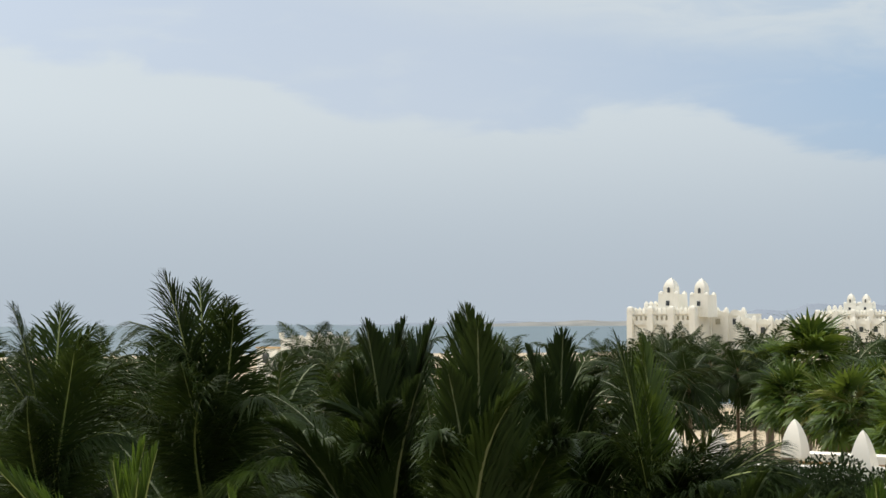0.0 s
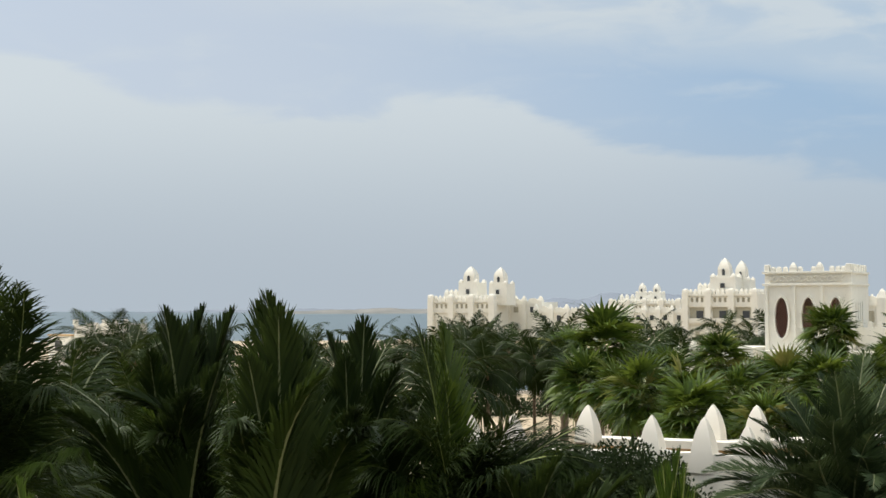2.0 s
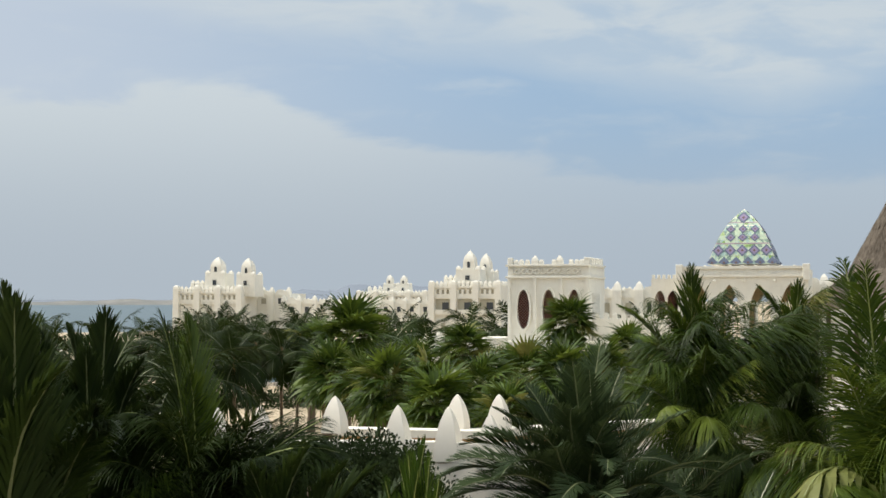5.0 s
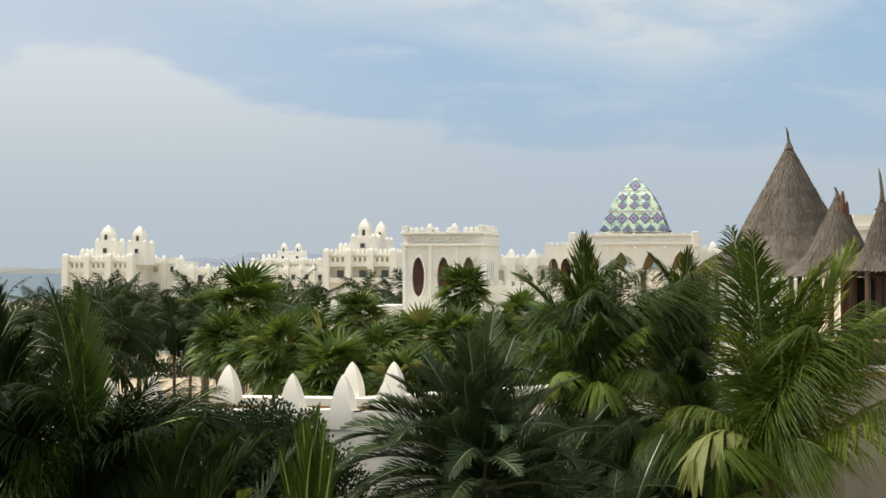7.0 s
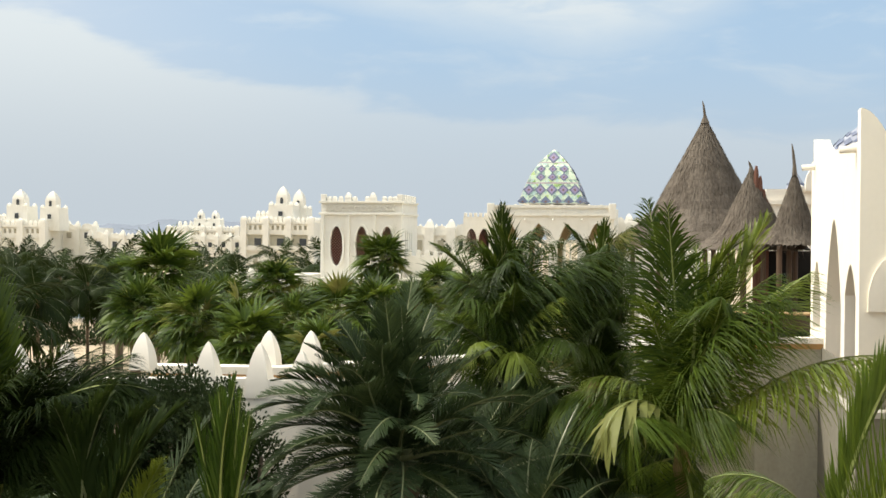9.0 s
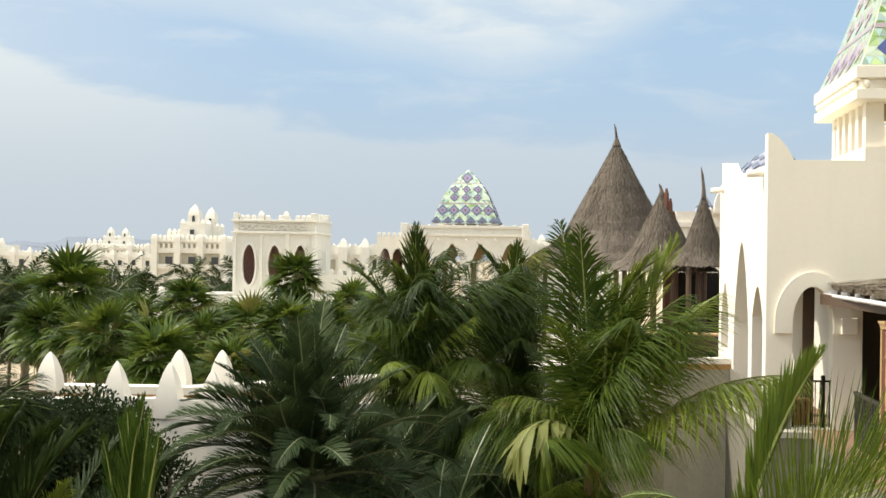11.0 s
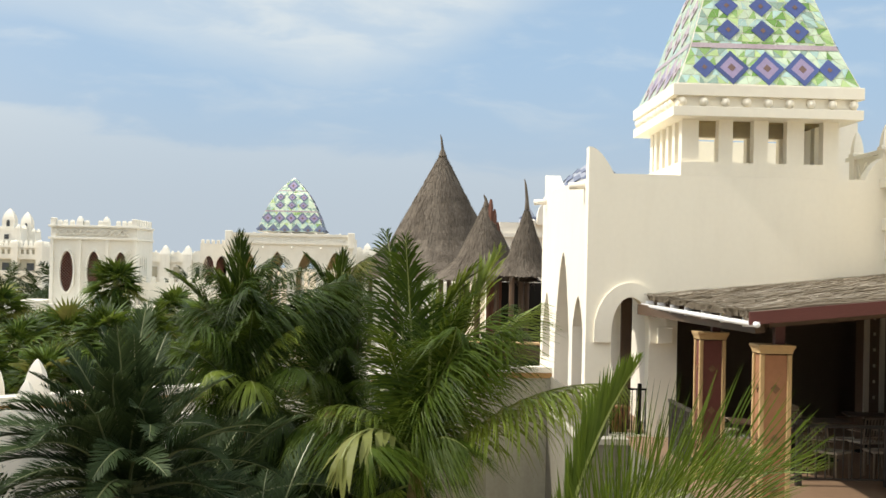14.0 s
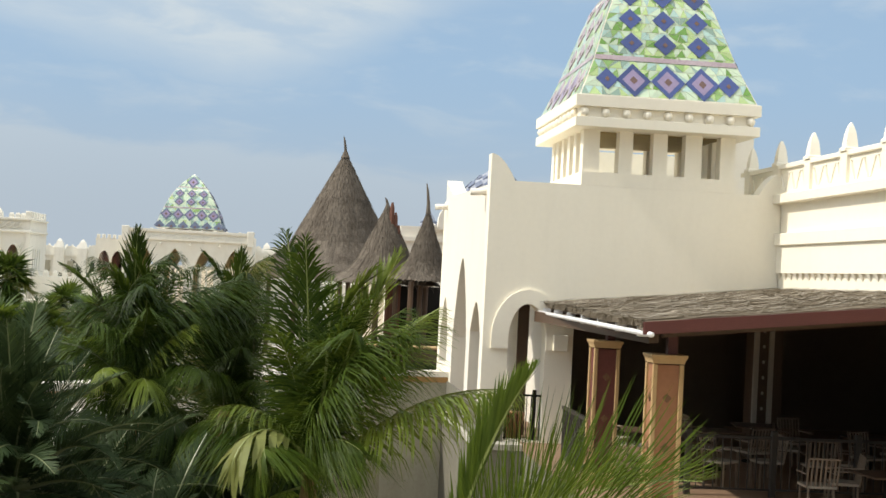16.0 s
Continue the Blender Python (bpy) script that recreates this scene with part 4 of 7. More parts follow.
# ---------------------------------------------------------------- thatched huts behind the parapet
def build_hut(az, r, tip, radius, eave, label, posts=6, spike=0.5, lean=0.0):
    v, u = r * math.sin(radians(az - 38.3)), r * math.cos(radians(az - 38.3))
    t = thing("thatched_hut", v, u, FLOOR, label, "hut", "thatched huts")
    rng = random.Random(int(az * 100))
    top = tip - spike
    n, rings = 110, 17
    shape = ((0, 0.022), (0.28, 0.205), (0.49, 0.35), (0.72, 0.505), (0.87, 0.72), (0.96, 0.93), (1.0, 1.0))

    def rad(f):
        for (a, ra), (b, rb) in zip(shape, shape[1:]):
            if f <= b + 1e-6:
                return radius * (ra + (rb - ra) * (f - a) / (b - a))

    for k in range(rings):
        # overlapping skirts of thatch
        f0, f1 = k / rings, (k + 1) / rings
        bm = bmesh.new()
        ra, rb = rad(f0), rad(f1) + 0.022
        za, zb = top + (eave - top) * f0, top + (eave - top) * f1 - 0.03 - rng.uniform(0, 0.03)
        rows = []
        for rr, zz, w in ((ra, za, 0.0), (rad(f0 + (f1 - f0) * 0.5) + 0.01, (za + zb) / 2, 0.008), (rb, zb, 0.012), (rb - 0.03, zb + 0.04, 0.004)):
            rows.append([bm.verts.new((v + (rr + rng.uniform(-w, w)) * math.cos(2 * math.pi * i / n) + lean * (zz - eave),
                                       u + (rr + rng.uniform(-w, w)) * math.sin(2 * math.pi * i / n), zz + rng.uniform(-w, w) * 3)) for i in range(n)])
        for a, b in zip(rows, rows[1:]):
            for i in range(n):
                bm.faces.new((a[i], a[(i + 1) % n], b[(i + 1) % n], b[i]))
        part("thatch_layer", bm, M_THATCH, t)
    bm = bmesh.new()
    prof = [(0.035 * radius + 0.05, -0.1), (0.06, spike * 0.25), (0.042, spike * 0.75), (0.015, spike)]
    lathe(bm, prof, 8, (v + lean * (top - eave), u, top))
    for q in bm.verts:
        # the bound tip leans a little
        q.co.x -= 0.10 * max(0.0, (q.co.z - top) / spike) ** 2
    part("spike", bm, M_THATCH, t, "bound tip of dark straw")
    verts, faces = [], []
    for i in range(int(620 * radius)):
        f, a = rng.random() ** 0.6 * 0.97, rng.uniform(0, 2 * math.pi)
        z, l = top + (eave - top) * f, rng.uniform(0.15, 0.42)
        r0, r1 = rad(f) + 0.03, rad(min(1, f + l / (top - eave))) + rng.uniform(0.015, 0.05)
        w = rng.uniform(0.008, 0.02)
        k = len(verts)
        for rr, zz, ww in ((r0, z, w), (r1, z - l, w * 0.4)):
            for sgn in (-1, 1):
                verts.append((v + rr * math.cos(a) - sgn * ww * math.sin(a) - BASE[t].x, u + rr * math.sin(a) + sgn * ww * math.cos(a) - BASE[t].y, zz - BASE[t].z))
        faces.append((k, k + 1, k + 3, k + 2))
    me = bpy.data.meshes.new("loose_straw")
    me.from_pydata(verts, [], faces)
    me.materials.append(M_THATCH)
    straw = new("loose_straw", me)
    straw.parent = t
    straw["kind"] = "stuff"
    for i in range(posts):
        a = 2 * math.pi * (i + 0.3) / posts
        x, y = v + radius * 0.82 * math.cos(a), u + radius * 0.82 * math.sin(a)
        part("post", tube(bmesh.new(), (x, y, FLOOR), (x, y, eave + 0.05), 0.09, 8), M_WOOD, t)
    part("ceiling", lathe(bmesh.new(), [(radius * 0.86, 0), (radius * 0.84, 0.06)], 24, (v, u, eave + 0.06)), M_WOOD, t)
    return t


build_hut(39.83, 52.0, 5.28, 3.9, -0.30, "large conical thatched hut roof with a bound tip", 8, 0.75)
build_hut(41.75, 47.5, 2.72, 2.0, -0.32, "smaller thatched hut with a torn broken tip", 6, 0.3)
build_hut(43.50, 46.0, 3.20, 1.22, -0.12, "slender thatched kiosk with a long bound tip", 5, 0.95)


def build_broken_tip():
    v, u = 47.3 * math.sin(radians(41.95 - 38.3)), 47.3 * math.cos(radians(41.95 - 38.3))
    t = thing("carved_post", v, u, FLOOR, "weathered reddish carved post rising from a hut roof", "post")
    rng = random.Random(2)
    for i, (dx, h, w) in enumerate(((0.0, 2.55, 0.10), (0.14, 2.2, 0.09), (0.26, 1.75, 0.1), (0.36, 1.4, 0.1))):
        bm = lathe(bmesh.new(), [(w, FLOOR), (w, h - 0.5), (w * 0.9, h - 0.2), (w * 0.4, h)], 6, (v + dx, u, 0))
        part("stake", bm, M_STAKE, t)


build_broken_tip()


def build_kiosk_bar():
    t = thing("terrace_bar", 3.2, 44, FLOOR, "low dark wooden bar under the thatched huts", "bar")
    part("counter", boxed(1.5, 6.5, 43.0, 43.6, FLOOR, FLOOR + 1.05, bevel=0.02), M_WOOD, t)
    part("counter_top", boxed(1.4, 6.6, 42.9, 43.7, FLOOR + 1.05, FLOOR + 1.12, bevel=0.01), M_TRIM, t)
    # near-black wall that stands for the shade under the huts
    part("back_wall", boxed(3.2, 8.0, 50.0, 50.2, FLOOR, -0.4), M_IRON, t)


build_kiosk_bar()


def build_hall():
    t = thing("arcaded_hall", -7.3, 88, -EYE, "white arcaded hall with beaded parapet and mosaic spire", "hall")
    x0, x1, y0, top = -11.26, -3.31, 85.0, 1.93
    arches = [arch(x0 + 1.35 + i * 1.83, 1.3, -3.0, -0.45, 0.95, 14, point=1.5) for i in range(4)]
    part("front_wall", plate([[(x0, -EYE), (x0, top), (x1, top), (x1, -EYE)]] + arches, 0.5, front(y0)), M_FARWHITE, t)
    part("side_wall", plate([[(y0 + 0.5, -EYE), (y0 + 0.5, top), (y0 + 7, top), (y0 + 7, -EYE)], arch(y0 + 2.4, 1.3, -3, -0.45, 0.95, 14, point=1.5)],
                            0.5, side(x1 - 0.5, 0)), M_FARWHITE, t)
    part("side_wall", boxed(x0, x0 + 0.5, y0 + 0.5, y0 + 7, -EYE, top), M_FARWHITE, t)
    rear = [arch(x0 + 1.35 + i * 1.83, 1.3, -3.0, -0.5, 0.5, 14, point=1.5) for i in range(4)]
    part("back_wall", plate([[(x0, -EYE), (x0, top), (x1, top), (x1, -EYE)]] + rear, 0.4, front(y0 + 7)), M_FARWHITE, t)
    part("roof_slab", boxed(x0 + 0.4, x1 - 0.4, y0 + 0.4, y0 + 7.1, 1.6, 1.8), M_FARWHITE, t)
    part("ceiling_boards", boxed(x0 + 0.5, x1 - 0.5, y0 + 0.51, y0 + 6.99, 1.5, 1.59), M_OCHRE, t, "ochre boarded ceiling")
    mid = [arch(x0 + 1.35 + i * 1.83, 1.2, -3.0, -0.6, 0.35, 14, point=1.5) for i in range(4)]
    mid += [ellipse(x0 + 1.35 + i * 1.83, 0.72, 0.2, 0.2, 12) for i in range(4)]
    part("inner_arcade", plate([[(x0 + 0.51, -EYE), (x0 + 0.51, 1.49), (x1 - 0.51, 1.49), (x1 - 0.51, -EYE)]] + mid, 0.25, front(y0 + 3.4)), M_OCHRE, t, "ochre inner arcade with round lights")
    part("cornice", boxed(x0 - 0.12, x1 + 0.12, y0 - 0.14, y0 + 0.6, 1.42, 1.56), M_FARWHITE, t)
    part("parapet_cap", boxed(x0 - 0.1, x1 + 0.1, y0 - 0.12, y0 + 0.5, top, top + 0.16), M_FARWHITE, t)
    for x in (x0 + 0.1, x1 - 0.1):
        part("corner_post", boxed(x - 0.22, x + 0.22, y0 - 0.2, y0 + 0.25, 1.2, top + 0.28, bevel=0.04), M_FARWHITE, t)
    for i in range(9):
        x = x0 + 0.9 + i * 0.78
        part("bead", lathe(bmesh.new(), [(0.09, 0), (0.10, 0.03), (0.04, 0.06)], 8, (x, y0 + 0.1, top + 0.16)), M_FARWHITE, t)
    for i in range(34):
        x = x0 + 0.2 + i * 0.227
        part("dentil", boxed(x, x + 0.12, y0 - 0.09, y0 - 0.003, 1.56, 1.7), M_FARWHITE, t)
    for i in range(4):
        x = x0 + 0.45 + i * 1.83
        part("water_spout", tube(bmesh.new(), (x, y0 - 0.5, 1.12), (x, y0, 1.2), 0.07, 8), M_FARWHITE, t)
    for a in arches:
        cx = (a[0][0] + a[-1][0]) / 2
        part("transom", boxed(cx - 0.66, cx + 0.66, y0 + 0.2, y0 + 0.28, -0.3, -0.18), M_FARWHITE, t)
        for d in (-0.2, 0.2):
            part("column", boxed(cx + d - 0.05, cx + d + 0.05, y0 + 0.2, y0 + 0.28, -3, -0.3), M_FARWHITE, t)
    build_dome(t, (-7.35, 87.9, 2.22), FAR_DOME, FAR_ROWS, ((1.3, 1.38), (2.68, 2.74)), 1.0, fine=False)
    # lower wings with oval windows and merlons
    w = thing("hall_wing", -14, 87, -EYE, "low white hall wing with oval red-brown windows and merlons", "hall wing")
    ov = [ellipse(-12.55, -0.35, 0.36, 0.92), ellipse(-11.75, -0.35, 0.36, 0.92)]
    part("front_wall", plate([[(-13.1, -EYE), (-13.1, 1.35), (-11.27, 1.35), (-11.27, -EYE)]] + ov, 0.4, front(86.0)), M_FARWHITE, w)
    bm = bmesh.new()
    for k in range(-3, 4):
        for s in (-1, 1):
            m = Matrix.Translation((-12.15 + k * 0.15, 86.2, -0.35)) @ Matrix.Rotation(radians(28 * s), 4, "Y")
            bmesh.ops.create_cube(bm, size=1, matrix=m @ Matrix.Diagonal((0.035, 0.04, 1.9, 1)))
    part("lattice", bm, M_LATTICE, w, "red-brown lattice screen")
    # dark wall in place of the shade behind the lattice
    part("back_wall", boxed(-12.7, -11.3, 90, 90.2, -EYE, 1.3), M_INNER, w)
    part("roof_slab", boxed(-12.7, -11.3, 86.41, 90, 1.2, 1.3), M_FARWHITE, w)
    part("side_wall", boxed(-13.1, -12.7, 86.4, 93, -EYE, 1.35), M_FARWHITE, w)
    for i in range(6):
        part("merlon", boxed(-13.05 + i * 0.33, -12.87 + i * 0.33, 85.98, 86.3, 1.35, 1.6, bevel=0.03), M_FARWHITE, w)
    w = thing("hall_wing", -1.5, 88, -EYE, "low white hall wing with merlons", "hall wing")
    part("front_wall", boxed(-3.2, 3.5, 89.0, 89.4, -EYE, 0.9), M_FARWHITE, w)
    for i in range(16):
        part("merlon", lathe(bmesh.new(), [(0.14, 0), (0.13, 0.2), (0.05, 0.42)], 4, (-2.9 + i * 0.41, 89.2, 0.9)), M_FARWHITE, w)


build_hall()


# ---------------------------------------------------------------- gate tower with oval lattices
def build_gate():
    t = thing("gate_tower", -21.3, 95, -EYE, "white gate tower with merlons and oval red-brown lattice windows", "gate tower")
    x0, x1, y0, y1 = -24.2, -18.35, 92.0, 97.4
    ovals = [ellipse(x0 + 1.13 + i * 1.83, -0.68, 0.46, 1.40, 24) for i in range(3)]
    part("front_wall", plate([[(x0, -EYE), (x0, 2.35), (x1, 2.35), (x1, -EYE)]] + ovals, 0.45, front(y0)), M_FARWHITE, t)
    slits = [[(y0 + 1.2 + i * 0.75, -2.0), (y0 + 1.5 + i * 0.75, -2.0), (y0 + 1.5 + i * 0.75, 0.2), (y0 + 1.35 + i * 0.75, 0.55), (y0 + 1.2 + i * 0.75, 0.2)] for i in range(4)]
    part("side_wall", plate([[(y0 + 0.45, -EYE), (y0 + 0.45, 2.35), (y1, 2.35), (y1, -EYE)]] + slits, 0.4, side(x1 - 0.4, 0)), M_FARWHITE, t)
    part("side_wall", boxed(x0, x0 + 0.4, y0 + 0.45, y1, -EYE, 2.35), M_FARWHITE, t)
    part("back_wall", boxed(x0, x1, y1, y1 + 0.4, -EYE, 2.35), M_FARWHITE, t)
    part("roof_slab", boxed(x0 + 0.3, x1 - 0.3, y0 + 0.4, y1, 2.0, 2.15), M_FARWHITE, t)
    for z0, z1 in ((1.52, 1.68), (2.35, 2.5)):
        part("cornice", boxed(x0 - 0.14, x1 + 0.14, y0 - 0.20, y1 + 0.14, z0, z1, bevel=0.02), M_FARWHITE, t)
    for i in range(4):
        x = x0 + 0.12 + i * (x1 - x0 - 0.24) / 3
        part("pilaster", boxed(x - 0.11, x + 0.11, y0 - 0.16, y0 - 0.002, -EYE, 1.52), M_FARWHITE, t)
    for o in ovals:
        cx = sum(p[0] for p in o) / len(o)
        ring = [(cx + (x - cx) * 1.28, -0.68 + (z + 0.68) * 1.12) for x, z in o]
        part("oval_surround", plate([ring, o], 0.14, front(y0 - 0.138)), M_FARWHITE, t)
        lat = bmesh.new()
        for k in range(-8, 9):
            for s in (-1, 1):
                z = -0.68 + k * 0.21
                m = Matrix.Translation((cx, y0 + 0.2, z)) @ Matrix.Rotation(radians(45 * s), 4, "Y")
                bmesh.ops.create_cube(lat, size=1, matrix=m @ Matrix.Diagonal((1.3, 0.04, 0.038, 1)))
        part("lattice", lat, M_LATTICE, t, "red-brown lattice screen")
    for i in range(11):
        x = x0 + 0.5 + i * 0.46
        bm = bmesh.new()
        for s in (-1, 1):
            m = Matrix.Translation((x, y0 - 0.07, 2.0)) @ Matrix.Rotation(radians(45 * s), 4, "Y")
            bmesh.ops.create_cube(bm, size=1, matrix=m @ Matrix.Diagonal((0.56, 0.13, 0.075, 1)))
        part("frieze_cross", bm, M_FARWHITE, t)
    # square corner blocks, pointed merlons over the inner pilasters, low stubs between
    for x in (x0 + 0.17, x1 - 0.17):
        part("merlon", boxed(x - 0.19, x + 0.19, y0 - 0.08, y0 + 0.34, 2.5, 2.98, bevel=0.05), M_FARWHITE, t)
    for f in (0.335, 0.64):
        part("merlon", lathe(bmesh.new(), [(0.24, 0), (0.23, 0.26), (0.17, 0.44), (0.05, 0.62)], 4, (x0 + f * (x1 - x0), y0 + 0.13, 2.5)), M_FARWHITE, t)
    for f in (0.10, 0.165, 0.24, 0.415, 0.57, 0.78, 0.85, 0.91):
        part("merlon", lathe(bmesh.new(), [(0.15, 0), (0.145, 0.22), (0.09, 0.34)], 4, (x0 + f * (x1 - x0), y0 + 0.13, 2.5)), M_FARWHITE, t)
    for i in range(6):
        part("merlon", boxed(x1 - 0.3, x1 + 0.02, y0 + 0.5 + i * 0.85, y0 + 0.95 + i * 0.85, 2.5, 2.98, bevel=0.05), M_FARWHITE, t)
    w = thing("gate_annex", -27, 90, -EYE, "low white annex with small round merlons beside the gate", "annex")
    part("block", boxed(-29.9, -24.3, 89.2, 94, -EYE, -2.66), M_FARWHITE, w)
    for x in (-29.35, -28.52, -27.69):
        part("merlon", lathe(bmesh.new(), [(0.26, 0), (0.22, 0.3), (0.15, 0.38), (0.03, 0.42)], 8, (x, 89.5, -2.66)), M_FARWHITE, w)
    w = thing("gate_annex", -19, 88, -EYE, "low white annex wall under the gate tower", "annex")
    part("block", boxed(-24.4, -16.0, 90.2, 91.9, -EYE, -2.9), M_FARWHITE, w)
    part("block", boxed(-18.3, -13.2, 93, 97, -EYE, -1.35), M_FARWHITE, w)
    for i in range(8):
        part("merlon", lathe(bmesh.new(), [(0.16, 0), (0.15, 0.25), (0.06, 0.45)], 4, (-18.0 + i * 0.62, 93.2, -1.35)), M_FARWHITE, w)


build_gate()


# ---------------------------------------------------------------- castle-like hotel blocks far off
def build_castle(az0, az1, r, label, bays, wall_el, pier_el, towers, balconies=True):
    """A block with piers, merlons and lantern towers. towers: bearing, width, top, tip (degrees up), setback, lantern."""
    y0 = r * math.cos(radians((az0 + az1) / 2 - 38.3))

    def across(az, y):
        return y * math.tan(radians(az - 38.3))

    def up(el):
        return r * math.tan(radians(el))

    x0, x1, top, ptop = across(az0, y0), across(az1, y0), up(wall_el), up(pier_el)
    t = thing("hotel_block", (x0 + x1) / 2, y0 + 6, -EYE, label, "hotel building", "castle-like hotel blocks")
    part("core", boxed(x0, x1, y0 + 0.9, y0 + 15, -EYE, top), M_FARWHITE, t)
    w = (x1 - x0) / bays
    s = w / 4.4
    for i in range(bays + 1):
        part("pier", lathe(bmesh.new(), [(0.62 * s, -EYE), (0.55 * s, ptop - 0.7), (0.48 * s, ptop - 0.25), (0.2 * s, ptop)], 4, (x0 + i * w, y0 + 0.55, 0)), M_FARWHITE, t)
    z1 = top - 0.55 * s
    rows = ((z1 - 1.35 * s, z1), (z1 - 4.6 * s, z1 - 1.9 * s), (z1 - 8.0 * s, z1 - 5.3 * s))
    part("string_course", boxed(x0, x1, y0 + 0.5, y0 + 0.895, top - 0.32 * s, top + 0.06), M_FARWHITE, t)
    for k, (lo, hi) in enumerate(rows):
        if lo < -EYE:
            break
        part("string_course", boxed(x0, x1, y0 + 0.45, y0 + 0.895, lo - 0.42 * s, lo - 0.12 * s), M_FARWHITE, t)
        for i in range(bays):
            a, b = x0 + i * w + 0.72 * s, x0 + (i + 1) * w - 0.72 * s
            if k == 0:
                # a flat grey panel carries the shade of the niche
                part("niche", boxed(a, b, y0 + 0.86, y0 + 0.905, lo, hi - 0.1), M_GREYWALL, t, "loggia niche, its shade given as a grey panel")
                for j in range(4):
                    q = a + (b - a) * j / 3
                    part("colonnette", boxed(q - 0.22 * s, q + 0.22 * s, y0 + 0.6, y0 + 0.855, lo - 0.1, hi), M_FARWHITE, t)
                part("niche_rail", boxed(a, b, y0 + 0.62, y0 + 0.85, lo - 0.1, lo + 0.45 * s), M_FARWHITE, t)
            elif balconies and k == 1:
                # the recess is shaded by colour: a grey panel on the wall
                part("loggia", boxed(a, b, y0 + 0.84, y0 + 0.905, lo + 0.5, hi), M_GREYWALL, t, "balcony recess, its shade given as a grey panel")
                part("window", boxed((a + b) / 2 - 0.2, b - 0.35, y0 + 0.80, y0 + 0.84, lo + 0.5, hi - 0.6), M_GLASS, t)
                part("balcony", boxed(a - 0.1, b + 0.1, y0 + 0.25, y0 + 0.8, lo - 0.15, lo + 0.7), M_FARWHITE, t)
            else:
                part("blind_arch", plate([arch((a + b) / 2, b - a, lo, lo + (hi - lo) * 0.5, hi)], 0.1, front(y0 + 0.79)), M_FARWHITE, t)
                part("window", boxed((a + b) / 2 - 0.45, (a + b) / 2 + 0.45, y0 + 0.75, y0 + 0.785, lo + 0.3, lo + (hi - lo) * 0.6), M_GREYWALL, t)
    for i in range(bays * 5):
        if i % 5:
            part("merlon", lathe(bmesh.new(), [(0.34 * s, 0), (0.31 * s, 0.5 * s), (0.1 * s, 1.0 * s)], 4, (x0 + w * i / 5, y0 + 1.1, top + 0.05)), M_FARWHITE, t)
    for i in range(8):
        part("merlon", lathe(bmesh.new(), [(0.34 * s, 0), (0.31 * s, 0.5 * s), (0.1 * s, 1.0 * s)], 4, (x1 - 0.3, y0 + 2.2 + i * 1.55, top)), M_FARWHITE, t)
    # a stepped rear storey with its own merlons
    rear, ra, rb = top + 1.25 * s, x0 + 0.28 * w, x0 + (x1 - x0) * 0.60
    part("rear_storey", boxed(ra, rb, y0 + 4.0, y0 + 12, top - 0.2, rear), M_FARWHITE, t)
    for i in range(7):
        part("merlon", lathe(bmesh.new(), [(0.40 * s, 0), (0.36 * s, 0.5 * s), (0.12 * s, 1.0 * s)], 4, (ra + 0.4 * s + (rb - ra - 0.8 * s) * i / 6, y0 + 4.4, rear)), M_FARWHITE, t)
    for az, wide, zt_el, tip_el, back, slim in towers:
        y = y0 + back
        x, zt, tip = across(az, y), up(zt_el) * y / y0, up(tip_el) * y / y0
        body = part("tower", lathe(bmesh.new(), [(wide * 0.53, top - 1), (wide * 0.49, zt)], 4, (x, y + wide / 2, 0)), M_FARWHITE, t)
        for sx in (-1, 1):
            for sy in (-1, 1):
                part("tower_horn", lathe(bmesh.new(), [(wide * 0.1, 0), (wide * 0.07, wide * 0.09), (0.03, wide * 0.16)], 4, (x + sx * wide * 0.4, y + wide / 2 + sy * wide * 0.4, zt)), M_FARWHITE, body)
        part("tower_window", boxed(x - wide * 0.08, x + wide * 0.08, y - wide * 0.06, y + wide * 0.02, zt - (zt - top) * 0.62, zt - (zt - top) * 0.36), M_GLASS, body)
        part("tower_sill", boxed(x - wide * 0.2, x + wide * 0.2, y - wide * 0.06, y + wide * 0.01, zt - (zt - top) * 0.74, zt - (zt - top) * 0.66), M_FARWHITE, body)
        lw, hh = wide * slim, tip - zt
        lan = part("lantern", lathe(bmesh.new(), [(lw, zt - 0.1), (lw * 0.97, zt + hh * 0.46), (lw * 0.90, zt + hh * 0.60), (lw * 0.76, zt + hh * 0.74), (lw * 0.55, zt + hh * 0.88), (lw * 0.28, zt + hh * 1.00), (lw * 0.03, tip + hh * 0.10)], 4, (x, y + wide * 0.36, 0)), M_FARWHITE, t)
        part("lantern_window", plate([arch(x, lw * 0.5, zt + hh * 0.1, zt + hh * 0.34, zt + hh * 0.46)], 0.05, front(y + wide * 0.36 - lw - 0.04)), M_GLASS, lan)
    return t


